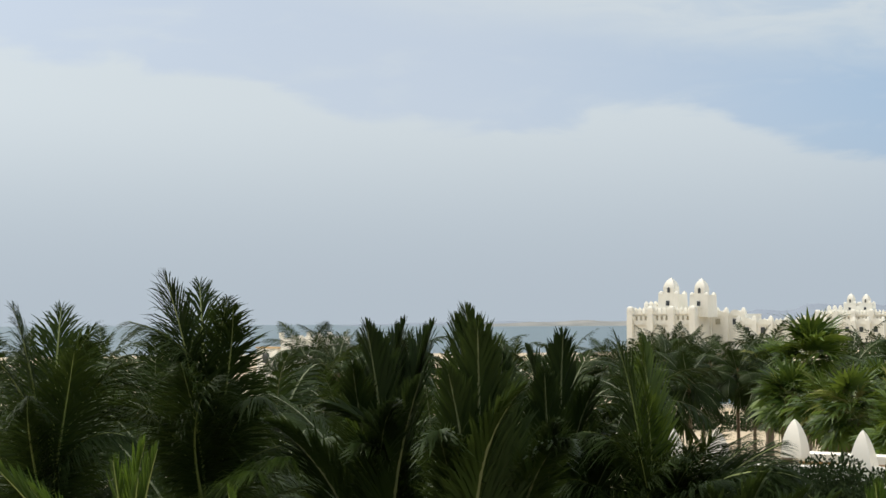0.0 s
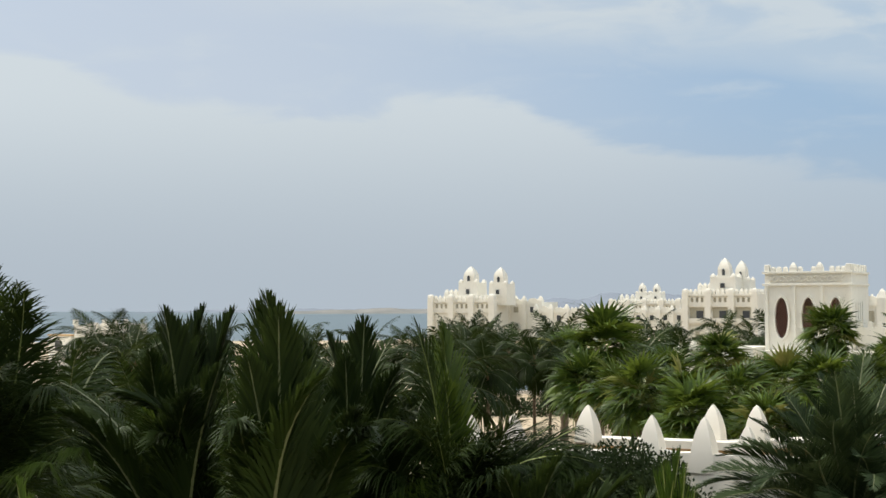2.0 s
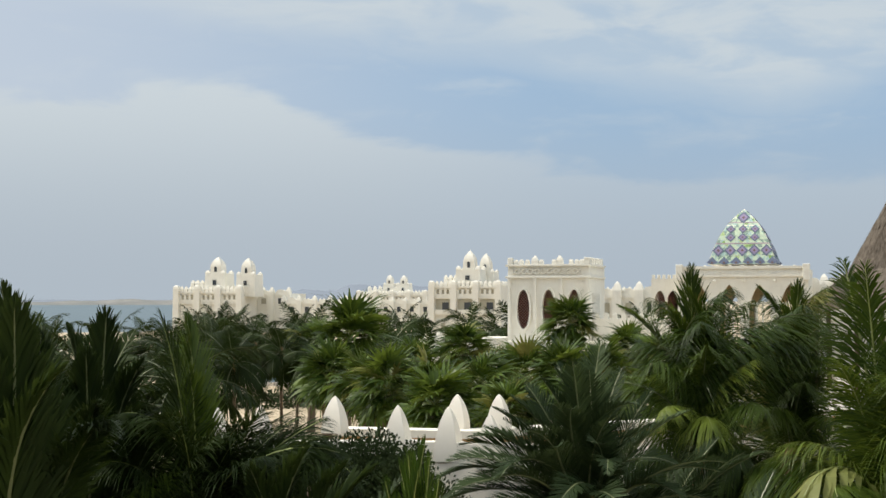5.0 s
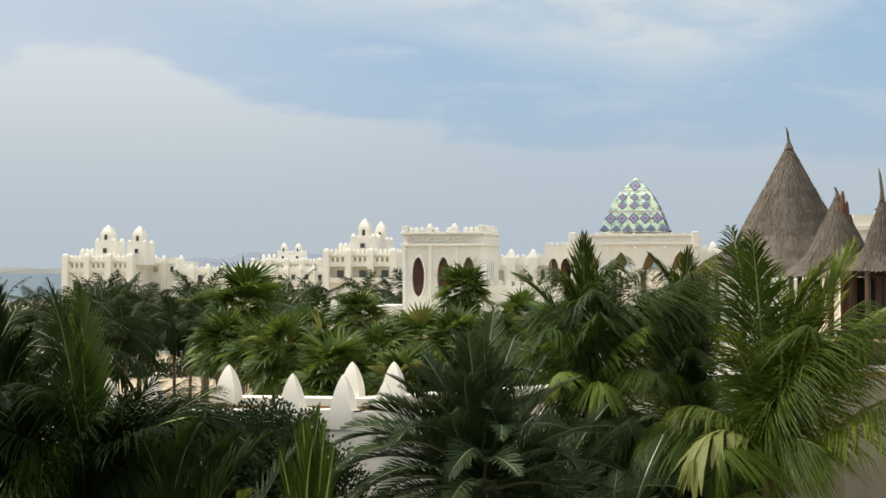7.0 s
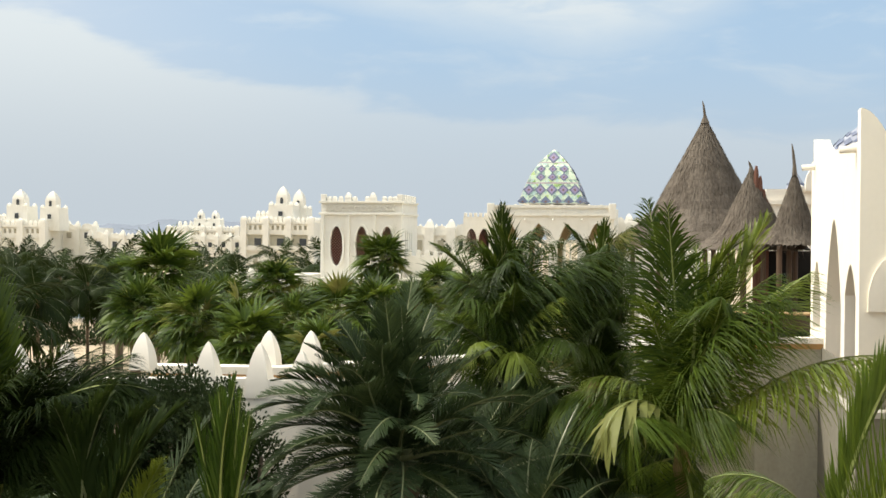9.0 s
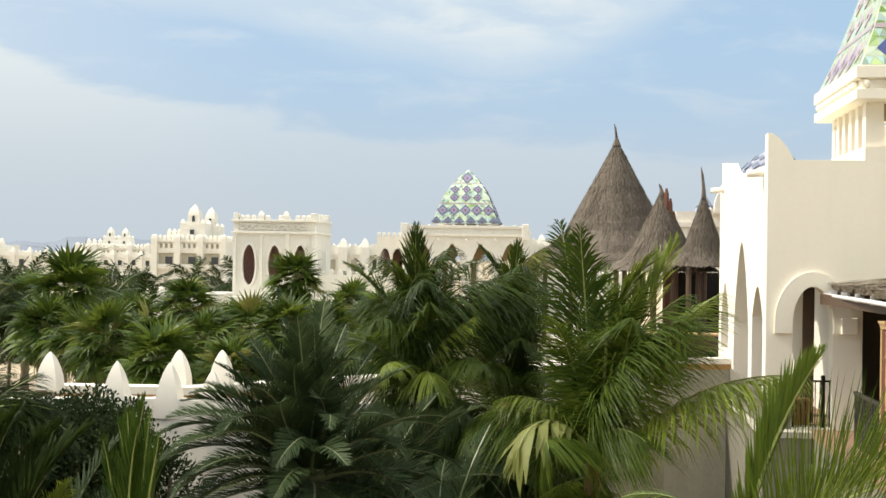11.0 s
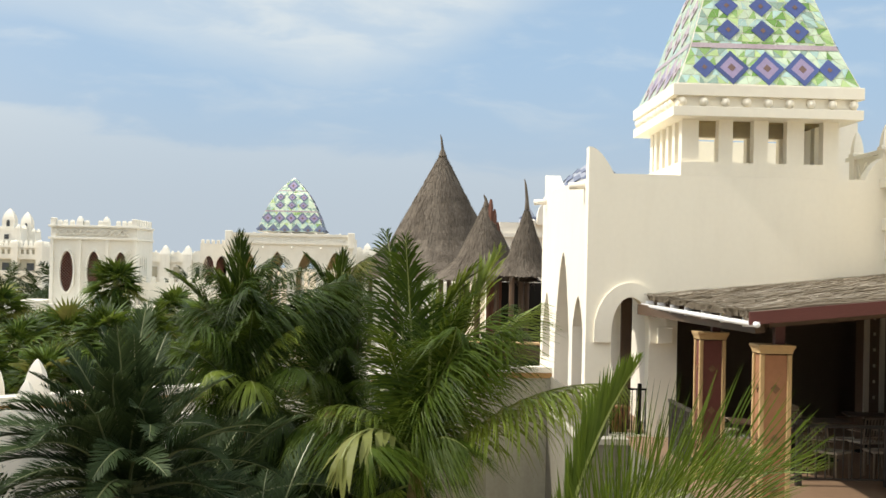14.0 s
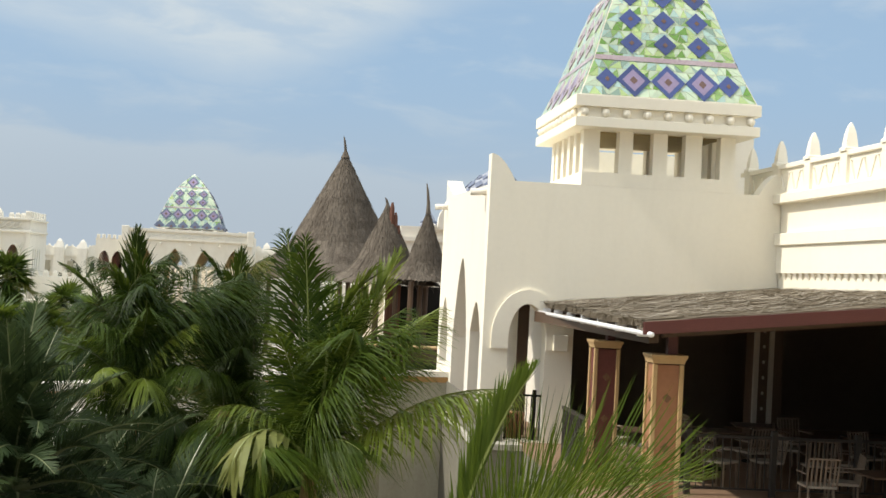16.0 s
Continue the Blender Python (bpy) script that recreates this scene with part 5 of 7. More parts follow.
def build_low_block(az0, az1, r, el, label, bays=5):
    c = math.cos(radians((az0 + az1) / 2 - 38.3))
    y0 = r * c
    x0, x1 = y0 * math.tan(radians(az0 - 38.3)), y0 * math.tan(radians(az1 - 38.3))
    top = r * math.tan(radians(el))
    t = thing("hotel_annex", (x0 + x1) / 2, y0, -EYE, label, "hotel annex", "low hotel annexes")
    part("core", boxed(x0, x1, y0, y0 + 9, -EYE, top), M_FARWHITE, t)
    w = (x1 - x0) / bays
    rng = random.Random(int(az0 * 10))
    for i in range(bays + 1):
        x = x0 + i * w
        part("pier", lathe(bmesh.new(), [(0.6, -EYE), (0.5, top + 0.4), (0.28, top + 1.1), (0.05, top + 1.4)], 4, (x, y0, 0)), M_FARWHITE, t)
        if i < bays:
            part("gable", plate([arch(x + w / 2, w * 0.62, top - 0.1, top + 0.1, top + rng.uniform(0.5, 1.1), 10)], 0.5, front(y0 + 0.1)), M_FARWHITE, t)
            part("window", boxed(x + w * 0.36, x + w * 0.64, y0 - 0.06, y0 + 0.03, top - 2.2, top - 1.0), M_GLASS if rng.random() < 0.6 else M_GREYWALL, t)
            for k in range(1, 4):
                part("merlon", lathe(bmesh.new(), [(0.26, 0), (0.24, 0.35), (0.06, 0.8)], 4, (x + w * k / 4, y0 + 0.8, top)), M_FARWHITE, t)
            part("sill", boxed(x + w * 0.3, x + w * 0.7, y0 - 0.2, y0 - 0.002, top - 2.45, top - 2.25), M_FARWHITE, t)
            part("string_course", boxed(x + 0.4, x + w - 0.4, y0 - 0.18, y0 - 0.003, top - 0.5, top - 0.25), M_FARWHITE, t)


build_castle(9.46, 12.08, 285, "white castle-like hotel block with two lantern towers", 3, 0.34, 0.62, ((11.08, 4.6, 1.12, 1.76, 3.5, 0.28), (12.36, 4.2, 1.06, 1.70, 3.0, 0.28)), balconies=False)
build_low_block(12.1, 14.2, 289, 0.27, "low white hotel annex with merlons", 3)
build_low_block(14.0, 17.3, 280, -0.09, "low white hotel annex with rounded gables", 5)
build_castle(17.15, 20.0, 390, "far white castle-like hotel block with paired towers", 4, 0.22, 0.42, ((18.45, 3.6, 0.66, 1.05, 4, 0.26), (19.05, 3.6, 0.66, 1.02, 4, 0.26)), balconies=False)
build_low_block(16.4, 20.3, 330, -0.12, "low white hotel annex behind palms", 7)
build_castle(20.26, 23.12, 250, "white castle-like hotel block with three balconies and lantern towers", 3, 0.58, 0.83, ((21.84, 4.8, 1.30, 2.05, 2.0, 0.235), (22.55, 3.8, 1.18, 1.92, 6.5, 0.27)))
build_low_block(22.9, 24.2, 264, 0.50, "low white hotel annex", 3)
build_low_block(27.3, 31.0, 150, 0.25, "low white hotel annex with arched dark windows", 4)
build_low_block(36.0, 39.5, 130, 0.45, "low white hotel annex behind the hall", 5)


def build_far_house():
    """White roofs and small domes that show between the huts and the pavilion."""
    t = thing("domed_house", 8, 66, FLOOR, "white hotel house with curved gables and small blue mosaic domes", "house")
    part("core", boxed(4.4, 16.0, 62.0, 72.0, FLOOR, 2.3), M_WHITE, t)
    for v, s in ((6.6, 1.0), (8.4, 1.0)):
        part("gable", plate([arch(v, 1.0, 2.2, 2.5, 3.3, 12)], 0.4, front(61.7)), M_WHITE, t)
        part("spout", tube(bmesh.new(), (v - 0.7, 61.0, 2.3), (v - 0.7, 62.0, 2.4), 0.09, 8), M_WHITE, t)
    part("low_wing", boxed(0.6, 2.9, 62.5, 68.0, FLOOR, -0.6), M_WHITE, t)
    for v in (1.5, 2.5):
        part("window", boxed(v, v + 0.35, 62.44, 62.52, -2.0, -1.3), M_GLASS, t)
    part("string_course", boxed(4.5, 16, 61.85, 61.999, 1.6, 1.8), M_WHITE, t)
    for az, r, tip, rad in ((46.35, 64, 5.42, 1.75), (43.55, 68, 3.35, 0.75)):
        v, u = r * math.sin(radians(az - 38.3)), r * math.cos(radians(az - 38.3))
        d = thing("small_dome", v, u, tip - 1.5, "small pointed dome of blue and white mosaic", "dome", "small domes")
        part("shell", lathe(bmesh.new(), [(rad, -2.5), (rad, 0.0), (rad * 0.80, 0.5), (rad * 0.46, 1.0), (rad * 0.18, 1.35), (0.03, 1.5)], 16, (v, u, tip - 1.5)), T_GREY, d, smooth=True)
        for k in range(16):
            for z, q in ((0.15, 0.95), (0.55, 0.78), (0.92, 0.53)):
                a = 2 * math.pi * (k + (0.5 if z == 0.62 else 0)) / 16
                bm = bmesh.new()
                m = Matrix.Translation((v + rad * q * math.cos(a), u + rad * q * math.sin(a), tip - 1.5 + z)) @ Matrix.Rotation(a, 4, "Z") @ Matrix.Rotation(radians(-42), 4, "Y") @ Matrix.Rotation(radians(45), 4, "X")
                bmesh.ops.create_cube(bm, size=1, matrix=m @ Matrix.Diagonal((0.03, 0.27 * rad * q, 0.27 * rad * q, 1)))
                part("lozenge_tile", bm, T_SLATE, d)


build_far_house()


def build_villa():
    """Low white villa near the shore."""
    az0, az1, r = -6.6, -3.2, 150.0
    t = new("beach_villa")
    t.matrix_world = Matrix.Translation(bearing(-5, r, 0)) @ Matrix.Rotation(radians(-55), 4, "Z") @ Matrix.Diagonal((1.75, 0.35, 1, 1))
    BASE[t] = Vector((0, 0, 0))
    tagged(t, "low white beach villa with stepped roof terraces", "villa")
    for n, a in (("block", (-4.4, -1.6, 0, 6, 0, 4.1)), ("block", (-1.6, 1.2, 1, 7, 0, 5.35)), ("block", (1.2, 4.6, 2, 8, 0, 5.5))):
        part(n, boxed(*a), M_FARWHITE, t)
    part("parapet", boxed(-1.7, -1.1, 0.8, 1.2, 5.3, 5.9), M_FARWHITE, t)
    part("parapet", boxed(-0.2, 1.3, 0.85, 1.2, 5.3, 5.6), M_FARWHITE, t)
    for x in (1.4, 2.6, 3.8):
        part("merlon", boxed(x, x + 0.5, 1.95, 2.4, 5.45, 6.0, bevel=0.06), M_FARWHITE, t)
    for x in (-3.6, -0.6, 2.4):
        part("window", boxed(x, x + 0.8, -0.05 if x < -2 else (0.95 if x < 1 else 1.95), 0.05 if x < -2 else (1.05 if x < 1 else 2.05), 2.4, 3.6), M_GLASS, t)
    part("roof_tiles", boxed(-4.5, -1.55, -0.2, 6, 4.1, 4.25), M_TRIM, t)


build_villa()


# ---------------------------------------------------------------- palms
TIPS = {}


def frond_mesh(name, seed, e0, length, droop, pairs, leaf, width, hang, vee, mats, first=0.14, coarse=False, stiff=0.0, sway=0.0, lean0=58, lean1=24):
    """A feathered palm leaf along +x: a curved stalk with two ranks of leaflets."""
    rng = random.Random(seed)
    verts, faces, kind = [], [], []
    n = 8 if coarse else 14
    pts, tans, p = [], [], Vector((0, 0, 0))
    for i in range(n + 1):
        s = i / n
        th, ps = radians(e0 - droop * s ** 1.5), radians(sway * s * s)
        tdir = Vector((math.cos(th) * math.cos(ps), math.cos(th) * math.sin(ps), math.sin(th)))
        pts.append(p.copy())
        tans.append(tdir)
        p = p + tdir * (length / n)
    # the stalk, three-sided and tapering
    k = 3
    for i, (q, t) in enumerate(zip(pts, tans)):
        b = Vector((-t.y, t.x, 0)).normalized()
        w = t.cross(b)
        r = (0.030 * (1 - i / n) ** 0.8 + 0.004) * length / 3.5
        for j in range(k):
            a = 2 * math.pi * j / k + math.pi / 2
            verts.append(q + b * r * 1.4 * math.cos(a) + w * -r * math.sin(a))
    for i in range(n):
        for j in range(k):
            a, b2 = i * k + j, i * k + (j + 1) % k
            faces.append((a, b2, b2 + k, a + k))
            kind.append(0)

    def at(s):
        f = min(s * n, n - 1e-6)
        i = int(f)
        return pts[i].lerp(pts[i + 1], f - i), tans[i].lerp(tans[i + 1], f - i).normalized()

    for i in range(pairs):
        s = first + (0.995 - first) * (i + 0.5) / pairs
        for sd in (-1, 1):
            ss = min(0.998, max(first, s + rng.uniform(-0.4, 0.4) / pairs))
            q, t = at(ss)
            b = Vector((-t.y, t.x, 0)).normalized() * sd
            up = t.cross(b) * (1 if sd < 0 else -1)
            if up.z < 0:
                up = -up
            x = (ss - first) / (1 - first)
            ln = leaf * (0.55 + 1.1 * math.sin(math.pi * min(1, x * 0.86 + 0.10)) ** 0.8 - 0.55 * x) * rng.uniform(0.85, 1.1)
            lean = radians(lean0 + (lean1 - lean0) * x + rng.uniform(-7, 7))
            d = (b * math.sin(lean) + t * math.cos(lean) + up * (vee + rng.uniform(-0.12, 0.12))).normalized()
            wv = (t - d * t.dot(d)).normalized() * width * (0.6 if x > 0.9 else 1) * rng.uniform(0.85, 1.15)
            segs = ((0.0, 0.55), (0.35, 1.0), (0.75, 0.72), (1.0, 0.0)) if not coarse else ((0.0, 0.7), (0.5, 1.0), (1.0, 0.0))
            g = hang * rng.uniform(0.6, 1.35)
            base, side_v = len(verts), wv * 0.5
            for f, ww in segs:
                c = q + d * ln * f + Vector((0, 0, -g * ln * f * f)) * (1 - stiff)
                if ww == 0.0:
                    verts.append(c)
                else:
                    verts.extend((c - side_v * ww, c + side_v * ww))
            m = len(segs) - 2
            for j in range(m):
                a = base + 2 * j
                faces.append((a, a + 1, a + 3, a + 2))
                kind.append(1)
            a = base + 2 * m
            faces.append((a, a + 1, a + 2))
            kind.append(1)
    me = bpy.data.meshes.new(name)
    me.from_pydata([tuple(v) for v in verts], [], faces)
    for mt in mats:
        me.materials.append(mt)
    me.polygons.foreach_set("material_index", kind)
    me.update()
    TIPS[me] = pts[-1].copy()
    return me


def fan_mesh(name, seed, reach, spread, coarse=False, fold=52, leaf=None):
    """A fan leaf on a stalk along +x: pleated fingers that split and droop at their tips."""
    rng = random.Random(seed)
    verts, faces, kind = [], [], []
    stalk = reach * 0.80
    for i in range(5):
        f = i / 4
        z = 0.10 * math.sin(math.pi * f)
        r = 0.018 * (1 - 0.5 * f)
        verts += [(stalk * f, -r, z), (stalk * f, r, z), (stalk * f, 0, z - r)]
    for i in range(4):
        for j in range(3):
            a, b = 3 * i + j, 3 * i + (j + 1) % 3
            faces.append((a, b, b + 3, a + 3))
            kind.append(0)
    n = 19 if coarse else 24
    for i in range(n):
        a = radians(-spread + 2 * spread * (i + 0.5) / n)
        ln = reach * (0.75 + 0.25 * math.cos(a)) * rng.uniform(0.9, 1.08)
        # the blade bends down from its stalk and faces outwards
        tilt = radians(fold + rng.uniform(-8, 8))
        d = Vector((math.cos(a) * math.cos(tilt), math.sin(a), -math.cos(a) * math.sin(tilt)))
        w = Vector((-math.sin(a), math.cos(a), 0)) * math.radians(spread) / n * ln * 0.62
        ridge = 0.03 * (1 if i % 2 else -1)
        base = len(verts)
        o = Vector((stalk, 0, 0))
        dr = rng.uniform(0.02, 0.5)
        for f, ww in ((0.02, 0.1), (0.46, 1.0), (0.76, 0.42)):
            c = o + d * ln * f + Vector((0, 0, ridge * f - dr * ln * f ** 3 * 0.8))
            verts += [tuple(c - w * ww + Vector((0, 0, 0.02 * ww))), tuple(c + w * ww + Vector((0, 0, -0.02 * ww)))]
        verts.append(tuple(o + d * ln + Vector((0, 0, -dr * ln))))
        for j in range(2):
            q = base + 2 * j
            faces.append((q, q + 1, q + 3, q + 2))
            kind.append(1)
        faces.append((base + 4, base + 5, base + 6))
        kind.append(1)
    me = bpy.data.meshes.new(name)
    me.from_pydata([tuple(v) for v in verts], [], faces)
    me.materials.append(M_STALK)
    me.materials.append(leaf or L_FAN)
    me.polygons.foreach_set("material_index", kind)
    me.update()
    return me


STEPS = (84, 70, 56, 42, 26, 8, -14, -40)
COCO, COCO_FAR, DATE, FAN, FAN_FAR = {}, {}, {}, [], []
for i, e in enumerate(STEPS):
    bend = (38, 52, 70, 84, 88, 74, 56, 36)[i]
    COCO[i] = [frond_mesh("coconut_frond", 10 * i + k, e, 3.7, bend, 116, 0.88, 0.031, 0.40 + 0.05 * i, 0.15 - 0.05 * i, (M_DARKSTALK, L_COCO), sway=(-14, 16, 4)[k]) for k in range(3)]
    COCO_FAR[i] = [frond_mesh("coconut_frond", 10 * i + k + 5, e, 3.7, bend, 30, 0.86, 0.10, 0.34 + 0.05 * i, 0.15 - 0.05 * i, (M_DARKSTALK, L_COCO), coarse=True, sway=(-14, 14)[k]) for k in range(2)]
    DATE[i] = [frond_mesh("date_frond", 300 + 10 * i + k, e, 3.1, bend * 0.9, 92, 0.42, 0.023, 0.10, 0.30, (M_DARKSTALK, L_DATE), first=0.12, sway=(-8, 10)[k], lean0=54, lean1=30) for k in range(2)]
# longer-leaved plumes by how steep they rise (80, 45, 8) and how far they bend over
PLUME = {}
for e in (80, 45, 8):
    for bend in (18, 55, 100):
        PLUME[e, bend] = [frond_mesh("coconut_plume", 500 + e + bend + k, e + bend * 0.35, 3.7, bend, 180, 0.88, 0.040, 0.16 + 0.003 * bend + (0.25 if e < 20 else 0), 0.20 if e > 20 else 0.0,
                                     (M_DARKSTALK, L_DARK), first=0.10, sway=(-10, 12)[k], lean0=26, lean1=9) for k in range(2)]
ARCH = {}
for e in (80, 45, 8):
    for bend in (40, 80, 115):
        ARCH[e, bend] = [frond_mesh("date_frond", 600 + e + bend + k, e + bend * 0.40, 3.1, bend, 116, 0.49, 0.025, 0.12, 0.26, (M_DARKSTALK, L_DATE), first=0.12, sway=(-9, 9)[k], lean0=54, lean1=30) for k in range(2)]
COMB = {}
for e in (80, 45, 8):
    for bend in (18, 55, 100):
        COMB[e, bend] = [frond_mesh("coconut_frond", 700 + e + bend + k, e + bend * 0.35, 3.7, bend, 128, 1.08, 0.028, 0.55 + 0.003 * bend + (0.2 if e < 20 else 0), 0.0 if e > 20 else -0.15,
                                    (M_STALK, L_YOUNG), first=0.13, sway=(-12, 14)[k], lean0=64, lean1=22) for k in range(2)]
RAGGED = {}
for e in (80, 45, 8):
    for bend in (18, 55, 100):
        RAGGED[e, bend] = [frond_mesh("coconut_frond", 800 + e + bend + k, e + bend * 0.35, 3.7, bend, 128, 1.05, 0.027, 0.42 + 0.002 * bend, 0.05,
                                      (M_STALK, L_COCO), first=0.12, sway=(-16, 18)[k], lean0=54, lean1=16) for k in range(2)]
SOFT = {}
for e in (80, 45, 8):
    for bend in (18, 55, 100):
        SOFT[e, bend] = [frond_mesh("coconut_frond", 730 + e + bend + k, e + bend * 0.35, 3.7, bend, 124, 1.08, 0.028, 0.50 + 0.003 * bend + (0.2 if e < 20 else 0), 0.0 if e > 20 else -0.15,
                                    (M_DARKSTALK, L_MIDGREEN), first=0.13, sway=(-14, 14)[k], lean0=64, lean1=22) for k in range(2)]
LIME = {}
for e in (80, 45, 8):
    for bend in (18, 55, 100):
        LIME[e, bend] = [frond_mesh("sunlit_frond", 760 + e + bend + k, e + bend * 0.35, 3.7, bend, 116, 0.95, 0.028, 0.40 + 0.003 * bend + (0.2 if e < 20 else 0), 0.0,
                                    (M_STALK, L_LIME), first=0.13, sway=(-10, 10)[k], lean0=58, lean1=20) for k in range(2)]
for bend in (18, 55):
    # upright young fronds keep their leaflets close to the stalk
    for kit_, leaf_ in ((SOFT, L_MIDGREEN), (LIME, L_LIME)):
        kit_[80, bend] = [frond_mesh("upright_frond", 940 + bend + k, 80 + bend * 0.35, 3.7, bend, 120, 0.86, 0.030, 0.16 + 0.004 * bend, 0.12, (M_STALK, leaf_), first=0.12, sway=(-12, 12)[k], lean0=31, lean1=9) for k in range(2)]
    COMB[80, bend] = [frond_mesh("upright_frond", 970 + bend + k, 80 + bend * 0.35, 3.7, bend, 120, 0.84, 0.028, 0.42 + 0.003 * bend, 0.05, (M_STALK, L_YOUNG), first=0.14, sway=(-12, 12)[k], lean0=56, lean1=20) for k in range(2)]
BLADE = {(45, 55): [frond_mesh("sunlit_frond", 790, 58, 3.7, 55, 150, 0.92, 0.034, 0.75, 0.0, (M_STALK, L_LIME), first=0.12, lean0=60, lean1=24)]}
STIFF = {}
for e in (45, 8):
    for bend in (18, 55):
        STIFF[e, bend] = [frond_mesh("coconut_frond", 850 + e + bend + k, e + bend * 0.35, 3.7, bend, 76, 1.22, 0.017, 0.04, 0.66, (M_STALK, (L_YOUNG, L_MIDGREEN)[k]), first=0.1, sway=(-6, 8)[k], lean0=48, lean1=20) for k in range(2)]
PALE = {(45, 100): [frond_mesh("unfolding_leaf", 900, 80, 2.6, 150, 11, 0.62, 0.13, 0.7, 0.0, (M_STALK, L_PALE), first=0.3, lean0=40, lean1=12)],
        (80, 18): [frond_mesh("unfolding_leaf", 901, 84, 3.2, 30, 120, 0.70, 0.036, 0.02, 0.22, (M_STALK, L_BLADE), first=0.10, lean0=12, lean1=9)]}
GRASSY = {(80, 18): [frond_mesh("young_frond", 910 + k, 84, 3.4, 20, 64, 0.75, 0.026, 0.05, 0.2, (M_STALK, L_SHEAF), first=0.10, sway=(-8, 9)[k], lean0=13, lean1=4) for k in range(2)]}
for k in range(4):
    FAN.append(fan_mesh("fan_leaf", 40 + k, 0.86, 112 + 8 * k))
    FAN_FAR.append(fan_mesh("fan_leaf", 60 + k, 0.80, 104 + 9 * k, True, 2 + 12 * k))
FAN_DRY = [fan_mesh("dry_fan_leaf", 80 + k, 0.6, 70, True, 20, L_DRY) for k in range(2)]


def trunk_bm(height, r0, r1, lean, rng, rings=14, n=10, rough=0.05):
    """A ringed, slightly leaning trunk from the ground to its crown at the origin's height."""
    bm = bmesh.new()
    rows = []
    for i in range(rings * 2 + 1):
        f = i / (rings * 2)
        r = r0 + (r1 - r0) * f ** 0.6
        r *= 1 + rough * (1 if i % 2 else -1) + rng.uniform(-0.02, 0.02)
        x, y = lean[0] * (f * f - 1), lean[1] * (f * f - 1)
        rows.append([bm.verts.new((x + r * math.cos(2 * math.pi * j / n), y + r * math.sin(2 * math.pi * j / n), (f - 1) * height)) for j in range(n)])
    for a, b in zip(rows, rows[1:]):
        for j in range(n):
            bm.faces.new((a[j], a[(j + 1) % n], b[(j + 1) % n], b[j]))
    bm.faces.new(rows[-1])
    return bm


def leaf_part(name, me, parent, m):
    ob = new(name, me)
    ob.parent = parent
    ob.matrix_basis = m
    return ob


def aimed_frond(t, top, base, tip, bend, kit, roll=0):
    """A plume from the crown that ends at a given place."""
    d = tip - (base + Vector((0, 0, top)))
    flat = math.hypot(d.x, d.y)
    e = math.degrees(math.atan2(d.z, flat))
    rng = random.Random(int(tip.x * 100) * 7 + int(tip.z * 100))
    key = min(kit, key=lambda q: abs(q[0] - e) + 3 * abs(q[1] - bend))
    me = rng.choice(kit[key])
    c = TIPS[me]
    ec = math.degrees(math.atan2(c.z, math.hypot(c.x, c.y)))
    s = d.length / c.length
    m = Matrix.Translation((0, 0, top)) @ Matrix.Rotation(math.atan2(d.y, d.x), 4, "Z") @ Matrix.Rotation(radians(ec - e), 4, "Y") @ Matrix.Rotation(radians(roll + rng.uniform(-35, 35)), 4, c.normalized())
    leaf_part("frond", me, t, m @ Matrix.Diagonal((s, s, s, 1)))


